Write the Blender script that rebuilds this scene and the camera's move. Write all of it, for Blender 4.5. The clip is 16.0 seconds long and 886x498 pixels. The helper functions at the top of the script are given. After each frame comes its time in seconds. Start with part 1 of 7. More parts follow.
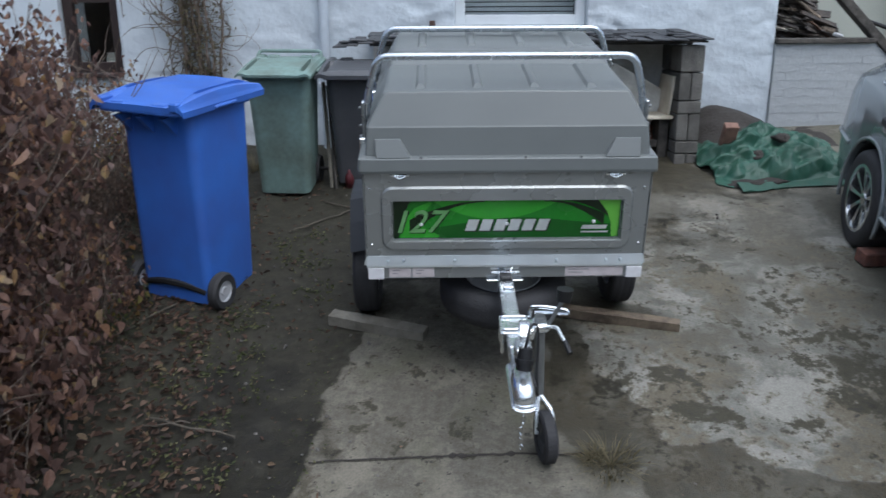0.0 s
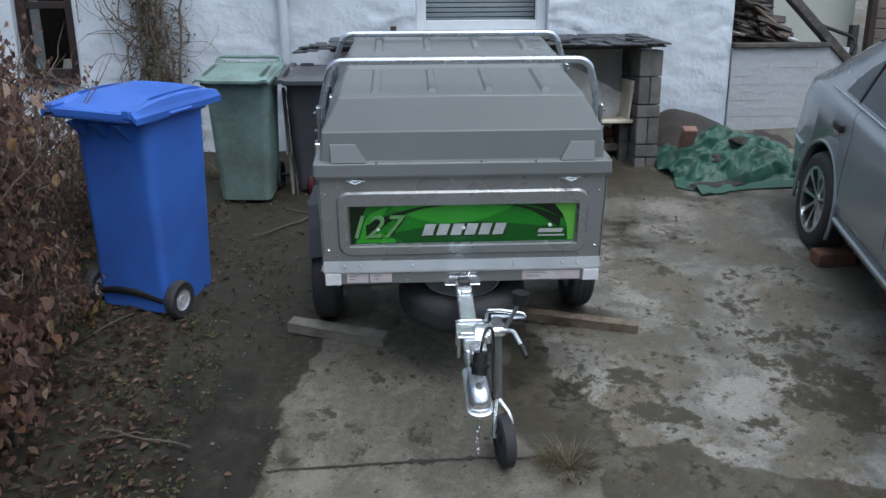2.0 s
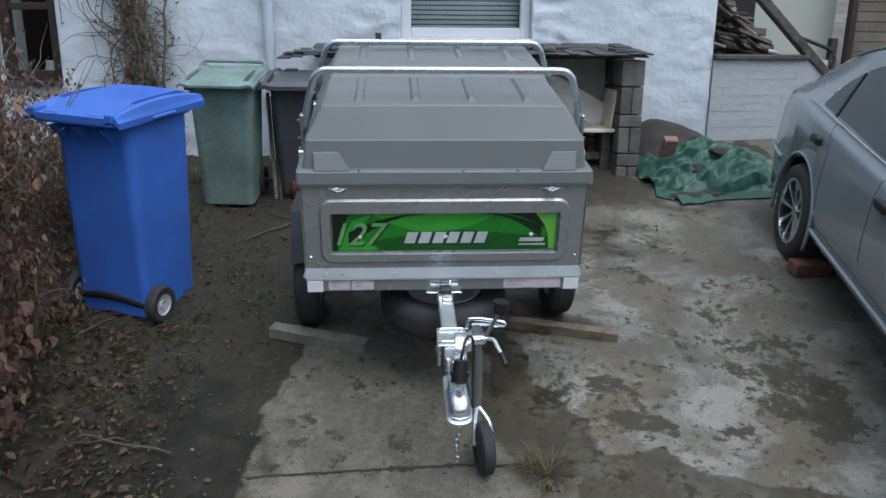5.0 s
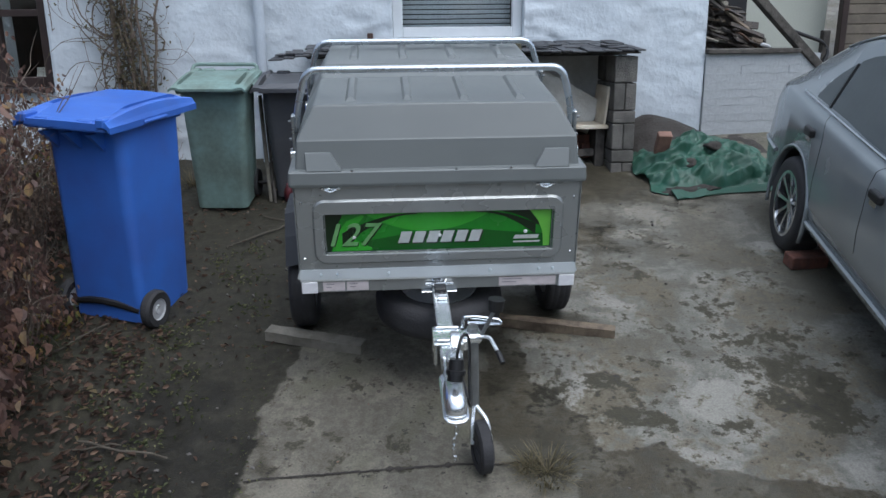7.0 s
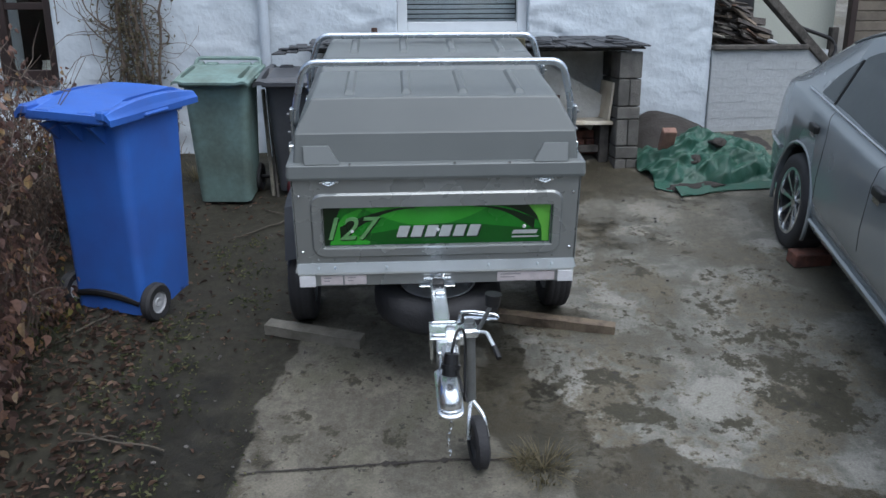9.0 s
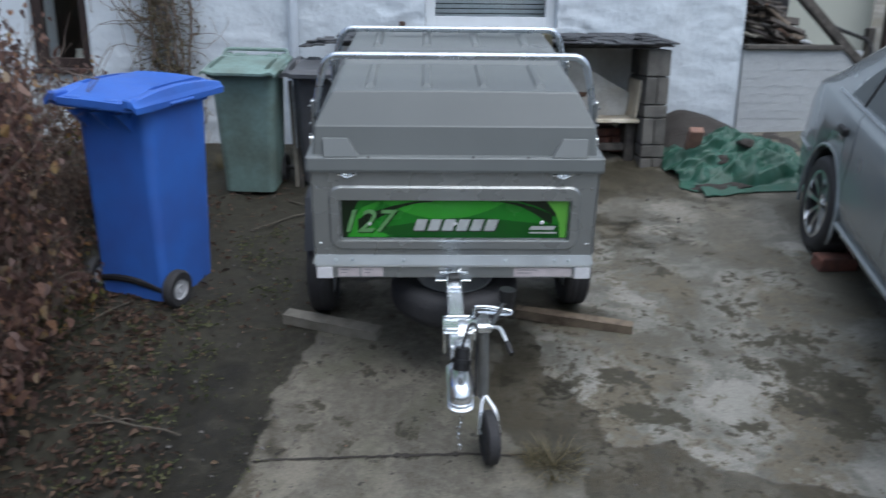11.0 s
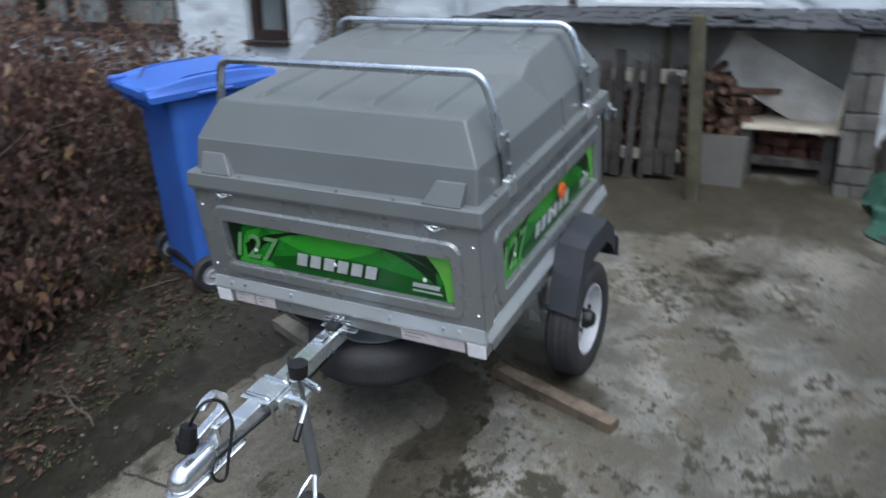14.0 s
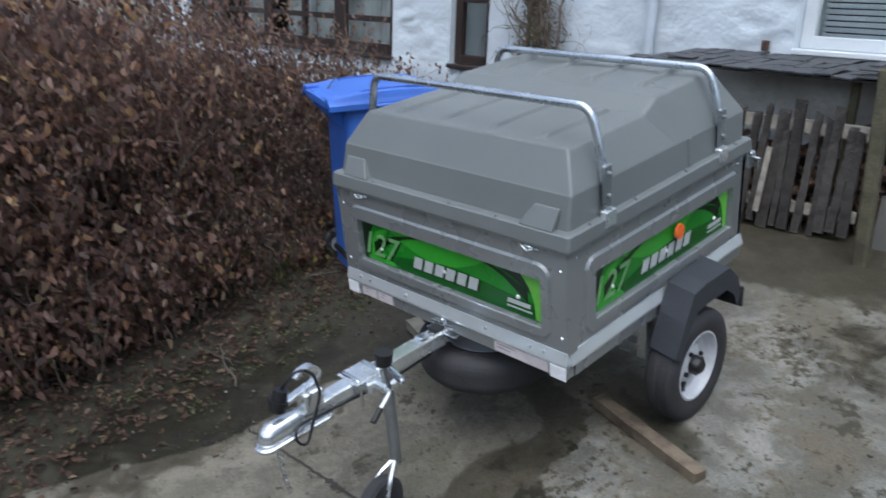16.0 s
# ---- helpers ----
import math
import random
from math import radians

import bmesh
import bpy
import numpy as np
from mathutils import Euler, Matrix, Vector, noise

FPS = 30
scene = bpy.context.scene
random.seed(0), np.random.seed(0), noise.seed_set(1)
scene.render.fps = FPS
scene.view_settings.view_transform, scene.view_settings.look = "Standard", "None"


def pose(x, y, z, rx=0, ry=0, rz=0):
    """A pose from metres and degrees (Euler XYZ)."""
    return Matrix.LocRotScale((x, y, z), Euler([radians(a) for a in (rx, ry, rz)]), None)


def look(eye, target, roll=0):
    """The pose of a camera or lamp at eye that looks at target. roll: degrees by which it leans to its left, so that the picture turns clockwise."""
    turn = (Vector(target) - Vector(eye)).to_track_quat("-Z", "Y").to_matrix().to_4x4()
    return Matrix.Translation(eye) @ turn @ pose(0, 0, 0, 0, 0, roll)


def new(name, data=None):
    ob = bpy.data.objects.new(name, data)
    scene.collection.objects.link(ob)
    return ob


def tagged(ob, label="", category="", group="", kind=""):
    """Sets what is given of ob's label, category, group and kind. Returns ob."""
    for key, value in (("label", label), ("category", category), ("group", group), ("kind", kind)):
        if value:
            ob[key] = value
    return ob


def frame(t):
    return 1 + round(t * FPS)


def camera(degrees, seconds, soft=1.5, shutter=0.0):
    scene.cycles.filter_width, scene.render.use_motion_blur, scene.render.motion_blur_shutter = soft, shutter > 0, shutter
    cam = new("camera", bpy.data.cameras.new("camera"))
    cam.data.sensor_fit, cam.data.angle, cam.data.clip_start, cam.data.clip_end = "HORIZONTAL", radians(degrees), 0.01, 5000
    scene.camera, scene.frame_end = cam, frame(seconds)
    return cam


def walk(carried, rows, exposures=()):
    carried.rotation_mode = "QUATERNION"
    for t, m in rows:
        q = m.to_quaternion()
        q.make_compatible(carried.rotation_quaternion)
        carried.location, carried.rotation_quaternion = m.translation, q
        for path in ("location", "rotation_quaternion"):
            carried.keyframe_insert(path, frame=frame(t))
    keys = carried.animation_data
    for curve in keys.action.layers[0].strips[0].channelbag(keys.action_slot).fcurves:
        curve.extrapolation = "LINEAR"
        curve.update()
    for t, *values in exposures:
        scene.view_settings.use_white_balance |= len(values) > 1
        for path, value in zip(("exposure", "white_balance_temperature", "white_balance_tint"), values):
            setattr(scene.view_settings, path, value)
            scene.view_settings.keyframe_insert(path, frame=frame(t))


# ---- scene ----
# The yard falls towards the lane: SLOPE holds all that stands on it; the house stands upright.
SLOPE = pose(0, 0, 0, 9.5, 0, 0)
cam = camera(58.1, 16.0, shutter=1.0)
PATH = [
    (0, (-0.252, -2.604, 1.816), (-0.234, -0.803, 0.945), -0.25),
    (0.5, (-0.237, -2.597, 1.815), (-0.182, -0.794, 0.952), -0.18),
    (1, (-0.223, -2.600, 1.823), (-0.156, -0.792, 0.971), 0.59),
    (1.5, (-0.210, -2.603, 1.812), (-0.132, -0.796, 0.958), 0.30),
    (2, (-0.201, -2.602, 1.811), (-0.111, -0.798, 0.953), 0.06),
    (2.5, (-0.200, -2.599, 1.822), (-0.116, -0.786, 0.982), -0.27),
    (3, (-0.203, -2.605, 1.824), (-0.106, -0.791, 0.988), -0.06),
    (3.5, (-0.211, -2.606, 1.815), (-0.113, -0.794, 0.973), 0.18),
    (4, (-0.203, -2.613, 1.816), (-0.093, -0.806, 0.966), -0.36),
    (4.5, (-0.208, -2.613, 1.829), (-0.079, -0.808, 0.978), 1.11),
    (4.7, (-0.204, -2.614, 1.832), (-0.073, -0.807, 0.984), 1.21),
    (6.8, (-0.175, -2.605, 1.822), (-0.036, -0.802, 0.967), 0.35),
    (7, (-0.183, -2.607, 1.820), (-0.046, -0.800, 0.974), 0.17),
    (7.5, (-0.184, -2.605, 1.823), (-0.045, -0.800, 0.973), 0.23),
    (8, (-0.182, -2.606, 1.819), (-0.044, -0.799, 0.973), 0.03),
    (8.5, (-0.182, -2.604, 1.810), (-0.046, -0.801, 0.956), 0.14),
    (8.7, (-0.169, -2.603, 1.809), (-0.044, -0.799, 0.955), 0.13),
    (10.8, (-0.107, -2.609, 1.814), (-0.028, -0.805, 0.954), 1.05),
    (11, (-0.105, -2.610, 1.808), (-0.060, -0.808, 0.943), 0.79),
    (11.5, (0.065, -2.534, 1.801), (-0.014, -0.734, 0.933), -2.65),
    (12, (0.322, -2.261, 1.798), (0.186, -0.495, 0.868), -0.86),
    (12.5, (0.629, -2.109, 1.772), (0.311, -0.355, 0.863), -4.29),
    (13, (0.993, -1.992, 1.803), (0.350, -0.358, 0.845), -7.78),
    (13.5, (1.255, -1.836, 1.739), (0.501, -0.247, 0.786), -6.61),
    (14, (1.366, -1.656, 1.787), (0.467, -0.131, 0.855), -5.79),
    (14.5, (1.509, -1.590, 1.783), (0.446, -0.144, 0.901), -1.21),
    (15, (1.631, -1.569, 1.753), (0.432, -0.220, 0.891), -4.39),
    (15.5, (1.670, -1.574, 1.760), (0.403, -0.280, 0.910), -4.30),
    (16, (1.708, -1.586, 1.783), (0.377, -0.339, 0.962), -4.98),
]
EXPOSURE = [(0.0, -0.07, 5700, 8), (11.0, -0.07, 5700, 8), (12.0, -0.10, 5700, 8), (13.0, -0.03, 5700, 8), (15.0, 0.11, 5700, 8), (16.0, 0.14, 5700, 8)]
walk(cam, [(t, SLOPE @ look(eye, target, roll)) for t, eye, target, roll in PATH], EXPOSURE)

# ---- light ----
world = bpy.data.worlds.new("overcast")
scene.world = world
world.use_nodes = True
wn = world.node_tree
sky = wn.nodes.new("ShaderNodeTexSky")
sky.sky_type, sky.sun_disc, sky.sun_elevation, sky.sun_rotation = "NISHITA", False, radians(60), radians(150)
sky.air_density, sky.dust_density, sky.ozone_density = 1.0, 4.0, 1.0
grey = wn.nodes.new("ShaderNodeHueSaturation")
grey.inputs["Saturation"].default_value = 0.6
wn.links.new(sky.outputs[0], grey.inputs["Color"])
wn.links.new(grey.outputs[0], wn.nodes["Background"].inputs[0])
wn.nodes["Background"].inputs[1].default_value = 0.185
sun = new("sun", bpy.data.lights.new("sun", "SUN"))
sun.data.energy, sun.data.angle, sun.data.color = 1.9, radians(80), (1.0, 0.97, 0.93)
sun.matrix_world = look((0, 0, 0), (-0.12, 0.10, -1.0))
sun.location = (1, -2, 12)

# ---- materials ----
def material(name, color, rough=0.6, metal=0.0, vary=0.25, scale=8.0, bump=0.2, fine=60.0, tint=None, coords="Object", spread=0.0):
    """Base colour varied at two scales, with fine relief. tint: a second colour for the stains; spread: change from piece to piece."""
    m = bpy.data.materials.new(name)
    m.use_nodes = True
    nt = m.node_tree
    b = nt.nodes["Principled BSDF"]
    co = nt.nodes.new("ShaderNodeTexCoord")
    n1, n2 = nt.nodes.new("ShaderNodeTexNoise"), nt.nodes.new("ShaderNodeTexNoise")
    n1.inputs["Scale"].default_value, n1.inputs["Detail"].default_value = scale, 6
    n2.inputs["Scale"].default_value, n2.inputs["Detail"].default_value = fine, 4
    for n in (n1, n2):
        nt.links.new(co.outputs[coords], n.inputs["Vector"])
    mix = nt.nodes.new("ShaderNodeMix")
    mix.data_type = "RGBA"
    dark = tint or tuple(c * (1 - vary) for c in color)
    mix.inputs["A"].default_value, mix.inputs["B"].default_value = (*dark, 1), (*color, 1)
    ramp = nt.nodes.new("ShaderNodeMapRange")
    ramp.inputs["From Min"].default_value, ramp.inputs["From Max"].default_value = 0.35, 0.62
    nt.links.new(n1.outputs["Fac"], ramp.inputs["Value"])
    nt.links.new(ramp.outputs[0], mix.inputs["Factor"])
    out = mix.outputs["Result"]
    hsv = nt.nodes.new("ShaderNodeHueSaturation")
    val = nt.nodes.new("ShaderNodeMapRange")
    val.inputs["To Min"].default_value, val.inputs["To Max"].default_value = 1 - vary * 0.6, 1 + vary * 0.6
    nt.links.new(n2.outputs["Fac"], val.inputs["Value"])
    last = val.outputs[0]
    if spread:
        info = nt.nodes.new("ShaderNodeObjectInfo")
        rnd = nt.nodes.new("ShaderNodeMapRange")
        rnd.inputs["To Min"].default_value, rnd.inputs["To Max"].default_value = 1 - spread, 1 + spread
        nt.links.new(info.outputs["Random"], rnd.inputs["Value"])
        mul = nt.nodes.new("ShaderNodeMath")
        mul.operation = "MULTIPLY"
        nt.links.new(last, mul.inputs[0])
        nt.links.new(rnd.outputs[0], mul.inputs[1])
        last = mul.outputs[0]
    nt.links.new(last, hsv.inputs["Value"])
    nt.links.new(out, hsv.inputs["Color"])
    nt.links.new(hsv.outputs[0], b.inputs["Base Color"])
    rr = nt.nodes.new("ShaderNodeMapRange")
    rr.inputs["To Min"].default_value, rr.inputs["To Max"].default_value = max(rough - 0.12, 0.02), min(rough + 0.12, 1)
    nt.links.new(n1.outputs["Fac"], rr.inputs["Value"])
    nt.links.new(rr.outputs[0], b.inputs["Roughness"])
    b.inputs["Metallic"].default_value = metal
    if bump:
        bp = nt.nodes.new("ShaderNodeBump")
        bp.inputs["Strength"].default_value, bp.inputs["Distance"].default_value = bump, 0.01
        nt.links.new(n2.outputs["Fac"], bp.inputs["Height"])
        nt.links.new(bp.outputs[0], b.inputs["Normal"])
    return m
M_galv = material("galvanised_steel", (0.84, 0.88, 0.90), 0.26, 0.85, vary=0.12, scale=12, bump=0.03, fine=120)
M_flange = material("bright_galvanised_flange", (0.82, 0.87, 0.89), 0.22, 0.65, vary=0.06, scale=6, bump=0.015, fine=140)
M_grey = material("grey_painted_steel", (0.30, 0.316, 0.314), 0.28, 0.5, vary=0.06, scale=5, bump=0.02, fine=200)
M_lid = material("grey_moulded_plastic", (0.148, 0.160, 0.157), 0.33, 0.0, vary=0.05, scale=5, bump=0.06, fine=500)
M_lid.node_tree.nodes["Principled BSDF"].inputs["Specular IOR Level"].default_value = 0.4
M_fender = material("dark_grey_plastic", (0.032, 0.036, 0.044), 0.5, vary=0.15, scale=6, bump=0.1)
M_dull = material("dull_galvanised_tube", (0.24, 0.25, 0.25), 0.5, 0.5, vary=0.2, scale=14, bump=0.1, fine=90)
M_rubber = material("black_rubber", (0.036, 0.036, 0.039), 0.75, vary=0.3, scale=12, bump=0.25, fine=90)
M_black = material("black_plastic", (0.012, 0.012, 0.013), 0.45, vary=0.2, scale=12, bump=0.05)
M_rim = material("white_painted_rim", (0.55, 0.57, 0.6), 0.4, vary=0.12, scale=9, bump=0.05)
M_chrome = material("bright_zinc", (0.72, 0.75, 0.78), 0.2, 1.0, vary=0.1, scale=20, bump=0.02)
M_zinc = material("zinc_plated_steel", (0.88, 0.91, 0.93), 0.22, 0.9, vary=0.12, scale=16, bump=0.03, fine=140)
M_tube = material("dull_zinc_tube", (0.60, 0.65, 0.70), 0.27, 0.9, vary=0.15, scale=16, bump=0.03, fine=140)
M_steel = material("shaded_zinc_bracket", (0.42, 0.45, 0.47), 0.3, 0.85, vary=0.15, scale=16, bump=0.04, fine=140)
M_white = material("white_lens", (0.78, 0.78, 0.8), 0.25, vary=0.05, scale=30, bump=0.02)
M_label = material("white_paper_label", (0.62, 0.56, 0.56), 0.6, vary=0.1, scale=30, bump=0.02)
M_ink = material("grey_ink", (0.25, 0.24, 0.25), 0.6, vary=0.1, scale=30, bump=0)
M_orange = material("orange_reflector", (0.85, 0.16, 0.03), 0.3, vary=0.1, scale=60, bump=0.1)
M_green = material("green_film", (0.021, 0.215, 0.016), 0.25, vary=0.2, scale=3.0, bump=0.0, tint=(0.016, 0.17, 0.013))
M_midgreen = material("deep_green_film", (0.008, 0.098, 0.009), 0.25, vary=0.2, scale=3.0, bump=0.0)
M_brightlime = material("bright_lime_film", (0.16, 0.50, 0.06), 0.3, vary=0.1, scale=3.0, bump=0.0)
M_lime = material("lime_film", (0.05, 0.36, 0.026), 0.25, vary=0.15, scale=3.0, bump=0.0)
M_dkgreen = material("dark_green_film", (0.003, 0.018, 0.004), 0.3, vary=0.2, scale=4.0, bump=0.0)
M_silver = material("silver_print", (0.60, 0.63, 0.62), 0.35, 0.3, vary=0.1, scale=40, bump=0.0)
M_pale = material("pale_green_print", (0.17, 0.38, 0.14), 0.4, vary=0.15, scale=40, bump=0.0)
M_bluebin = material("blue_plastic", (0.050, 0.155, 0.56), 0.42, vary=0.12, scale=4, bump=0.08, fine=300, tint=(0.050, 0.120, 0.44))
M_greenbin = material("weathered_green_plastic", (0.185, 0.275, 0.25), 0.68, vary=0.3, scale=5, bump=0.14, tint=(0.135, 0.18, 0.155), fine=40)
M_greybin = material("dark_grey_bin_plastic", (0.080, 0.083, 0.090), 0.42, vary=0.2, scale=5, bump=0.1)
M_hubgrey = material("grey_wheel_disc", (0.45, 0.46, 0.48), 0.5, vary=0.1, scale=20, bump=0.05)
M_tag = material("white_tag", (0.8, 0.8, 0.8), 0.5, vary=0.05, scale=30, bump=0.02)
M_render = material("rough_white_render", (0.57, 0.625, 0.665), 0.85, vary=0.10, scale=3.0, bump=0.6, fine=30, tint=(0.53, 0.575, 0.61))
M_store = material("stained_render", (0.80, 0.785, 0.74), 0.9, vary=0.2, scale=4, bump=0.7, fine=30, tint=(0.56, 0.53, 0.47))
M_pbrick = material("white_painted_brick", (0.45, 0.475, 0.485), 0.8, vary=0.12, scale=5, bump=0.6, fine=40, tint=(0.35, 0.365, 0.37), spread=0.03)
M_block = material("concrete_block", (0.155, 0.148, 0.132), 0.95, vary=0.25, scale=14, bump=0.9, fine=110, tint=(0.10, 0.095, 0.085), spread=0.12)
M_slate = material("blue_grey_slate", (0.055, 0.058, 0.065), 0.55, vary=0.3, scale=12, bump=0.5, fine=50, tint=(0.035, 0.035, 0.035), spread=0.25)
M_frame_w = material("white_window_paint", (0.60, 0.63, 0.65), 0.4, vary=0.06, scale=10, bump=0.05)
M_redcap = material("dirty_red_plastic", (0.11, 0.022, 0.027), 0.45, vary=0.25, scale=20, bump=0.05)
M_frame_b = material("dark_brown_paint", (0.028, 0.016, 0.013), 0.45, vary=0.25, scale=12, bump=0.15)
M_slat = material("grey_blind_slat", (0.56, 0.59, 0.62), 0.5, vary=0.1, scale=10, bump=0.05, spread=0.08)
# near-black base colour carries the shade of unlit interiors
M_shade = material("painted_shade_black", (0.03, 0.03, 0.032), 0.9, vary=0.3, scale=4, bump=0.1)
M_oldwood = material("weathered_grey_wood", (0.082, 0.074, 0.064), 0.9, vary=0.4, scale=14, bump=0.7, fine=70, tint=(0.030, 0.027, 0.024), spread=0.35)
M_post = material("mossy_post", (0.10, 0.093, 0.055), 0.9, vary=0.3, scale=12, bump=0.6, fine=70, tint=(0.055, 0.05, 0.03))
M_plank = material("damp_plank", (0.18, 0.142, 0.10), 0.8, vary=0.35, scale=14, bump=0.6, fine=80, tint=(0.075, 0.056, 0.04), spread=0.15)
M_plank_grey = material("grey_plank", (0.215, 0.20, 0.165), 0.85, vary=0.3, scale=16, bump=0.6, fine=80, tint=(0.15, 0.138, 0.11))
M_net = material("reflection_grey_net", (0.36, 0.38, 0.38), 0.9, vary=0.35, scale=3, bump=0.2, fine=60)
M_palerail = material("pale_bleached_wood", (0.42, 0.385, 0.32), 0.9, vary=0.35, scale=16, bump=0.6, fine=80, tint=(0.20, 0.18, 0.145))
M_board = material("cream_board", (0.72, 0.66, 0.53), 0.7, vary=0.15, scale=8, bump=0.2, tint=(0.55, 0.48, 0.36))
M_sheet = material("dirty_white_sheet", (0.72, 0.71, 0.66), 0.7, vary=0.2, scale=7, bump=0.4, tint=(0.50, 0.48, 0.42))
M_redlog = material("split_red_log", (0.19, 0.112, 0.072), 0.9, vary=0.4, scale=14, bump=0.8, fine=60, tint=(0.055, 0.033, 0.024), spread=0.4)
M_paving = material("grey_paving_slab", (0.13, 0.123, 0.11), 0.9, vary=0.15, scale=10, bump=0.4, fine=100)
M_pipe = material("painted_pipe", (0.50, 0.55, 0.60), 0.55, vary=0.12, scale=6, bump=0.2)
M_rust = material("rusty_iron", (0.10, 0.06, 0.045), 0.85, vary=0.4, scale=20, bump=0.6)
M_brick = material("red_brick", (0.19, 0.08, 0.055), 0.85, vary=0.25, scale=18, bump=0.7, fine=90, tint=(0.10, 0.05, 0.04), spread=0.15)
M_pinkbrick = material("pale_pink_brick", (0.27, 0.158, 0.118), 0.9, vary=0.25, scale=18, bump=0.7, fine=90)
M_cream = material("cream_far_wall", (0.46, 0.48, 0.42), 0.9, vary=0.08, scale=2, bump=0.2)
M_shed = material("brown_shed_board", (0.15, 0.128, 0.10), 0.8, vary=0.25, scale=8, bump=0.4, spread=0.12)


def glass_material():
    m = bpy.data.materials.new("window_glass")
    m.use_nodes = True
    b = m.node_tree.nodes["Principled BSDF"]
    b.inputs["Base Color"].default_value = (0.9, 0.95, 0.95, 1)
    b.inputs["Roughness"].default_value = 0.03
    b.inputs["Transmission Weight"].default_value = 1.0
    b.inputs["IOR"].default_value = 1.45
    return m


M_glass = glass_material()


def ground_material():
    """Patchy concrete, dark soil, standing damp and painted trailer shade; the zones follow the yard's own layout,
    broken up by noise.
    """
    m = bpy.data.materials.new("yard_surface")
    m.use_nodes = True
    nt = m.node_tree
    N, L = nt.nodes.new, nt.links.new
    b = nt.nodes["Principled BSDF"]
    co = N("ShaderNodeTexCoord")
    at = N("ShaderNodeAttribute")
    at.attribute_name = "zones"
    sep = N("ShaderNodeSeparateColor")
    L(at.outputs["Color"], sep.inputs[0])
    def noise_tex(scale, detail=6, rough=0.6, dist=0.0):
        n = N("ShaderNodeTexNoise")
        n.inputs["Scale"].default_value, n.inputs["Detail"].default_value, n.inputs["Roughness"].default_value, n.inputs["Distortion"].default_value = scale, detail, rough, dist
        L(co.outputs["Object"], n.inputs["Vector"])
        return n.outputs["Fac"]
    def rng(v, a, c, lo=0.0, hi=1.0):
        r = N("ShaderNodeMapRange")
        r.interpolation_type = "SMOOTHSTEP"
        for k, x in zip(("From Min", "From Max", "To Min", "To Max"), (a, c, lo, hi)):
            r.inputs[k].default_value = x
        L(v, r.inputs["Value"])
        return r.outputs[0]
    def math_n(op, p, q):
        n = N("ShaderNodeMath")
        n.operation = op
        for i, v in enumerate((p, q)):
            if isinstance(v, (int, float)):
                n.inputs[i].default_value = v
            else:
                L(v, n.inputs[i])
        return n.outputs[0]
    def mix(f, a, c):
        n = N("ShaderNodeMix")
        n.data_type = "RGBA"
        L(f, n.inputs["Factor"])
        for k, v in (("A", a), ("B", c)):
            if isinstance(v, tuple):
                n.inputs[k].default_value = (*v, 1)
            else:
                L(v, n.inputs[k])
        return n.outputs["Result"]
    big, mid, small, fine = noise_tex(2.2), noise_tex(7.0, 8, 0.65, 0.4), noise_tex(26.0, 6, 0.7), noise_tex(130.0, 3)
    conc = mix(rng(mid, 0.36, 0.64), (0.107, 0.104, 0.087), (0.205, 0.203, 0.179))
    patch = noise_tex(4.5, 5, 0.55, 0.8)
    conc = mix(rng(math_n("ADD", math_n("MULTIPLY", patch, 0.75), math_n("MULTIPLY", small, 0.25)), 0.49, 0.59), conc, (0.205, 0.197, 0.169))
    macro = math_n("ADD", math_n("MULTIPLY", noise_tex(2.7, 4, 0.5, 0.35), 0.8), math_n("MULTIPLY", small, 0.2))
    conc = mix(rng(macro, 0.41, 0.50), (0.098, 0.092, 0.072), conc)
    conc = mix(rng(macro, 0.54, 0.60), conc, (0.240, 0.234, 0.206))
    film = math_n("ADD", math_n("MULTIPLY", big, 0.6), math_n("MULTIPLY", small, 0.5))
    conc = mix(rng(film, 0.53, 0.62), conc, (0.122, 0.108, 0.077))
    # moss and dirt blotches gather where the zone says
    dirt = math_n("ADD", math_n("ADD", math_n("MULTIPLY", mid, 0.65), math_n("MULTIPLY", small, 0.5)), math_n("MULTIPLY", sep.outputs["Blue"], 0.34))
    old = mix(rng(small, 0.3, 0.75), (0.090, 0.083, 0.065), (0.150, 0.140, 0.113))
    old = mix(rng(math_n("ADD", math_n("MULTIPLY", patch, 0.7), math_n("MULTIPLY", small, 0.3)), 0.46, 0.60), old, (0.172, 0.158, 0.126))
    old = mix(rng(big, 0.52, 0.66), old, (0.108, 0.104, 0.074))
    conc = mix(rng(at.outputs["Alpha"], 0.1, 0.9), old, conc)
    conc = mix(rng(dirt, 0.70, 0.79), conc, (0.050, 0.046, 0.031))
    spots = rng(math_n("ADD", small, math_n("MULTIPLY", big, 0.25)), 0.735, 0.79)
    conc = mix(spots, conc, (0.045, 0.042, 0.036))
    soil = mix(rng(small, 0.35, 0.7), (0.0235, 0.0215, 0.0145), (0.046, 0.0425, 0.029))
    soil = mix(rng(math_n("ADD", small, math_n("MULTIPLY", fine, 0.5)), 0.93, 1.04), soil, (0.070, 0.063, 0.044))
    sm = rng(math_n("ADD", sep.outputs["Red"], math_n("MULTIPLY", math_n("SUBTRACT", mid, 0.5), 1.7)), 0.36, 0.64)
    col = mix(sm, conc, soil)
    wet_shade = rng(math_n("ADD", math_n("ADD", sep.outputs["Green"], math_n("MULTIPLY", math_n("SUBTRACT", mid, 0.5), 1.3)), math_n("MULTIPLY", math_n("SUBTRACT", small, 0.5), 0.7)), 0.42, 0.62)
    dark = mix(wet_shade, (1, 1, 1), (0.42, 0.40, 0.345))
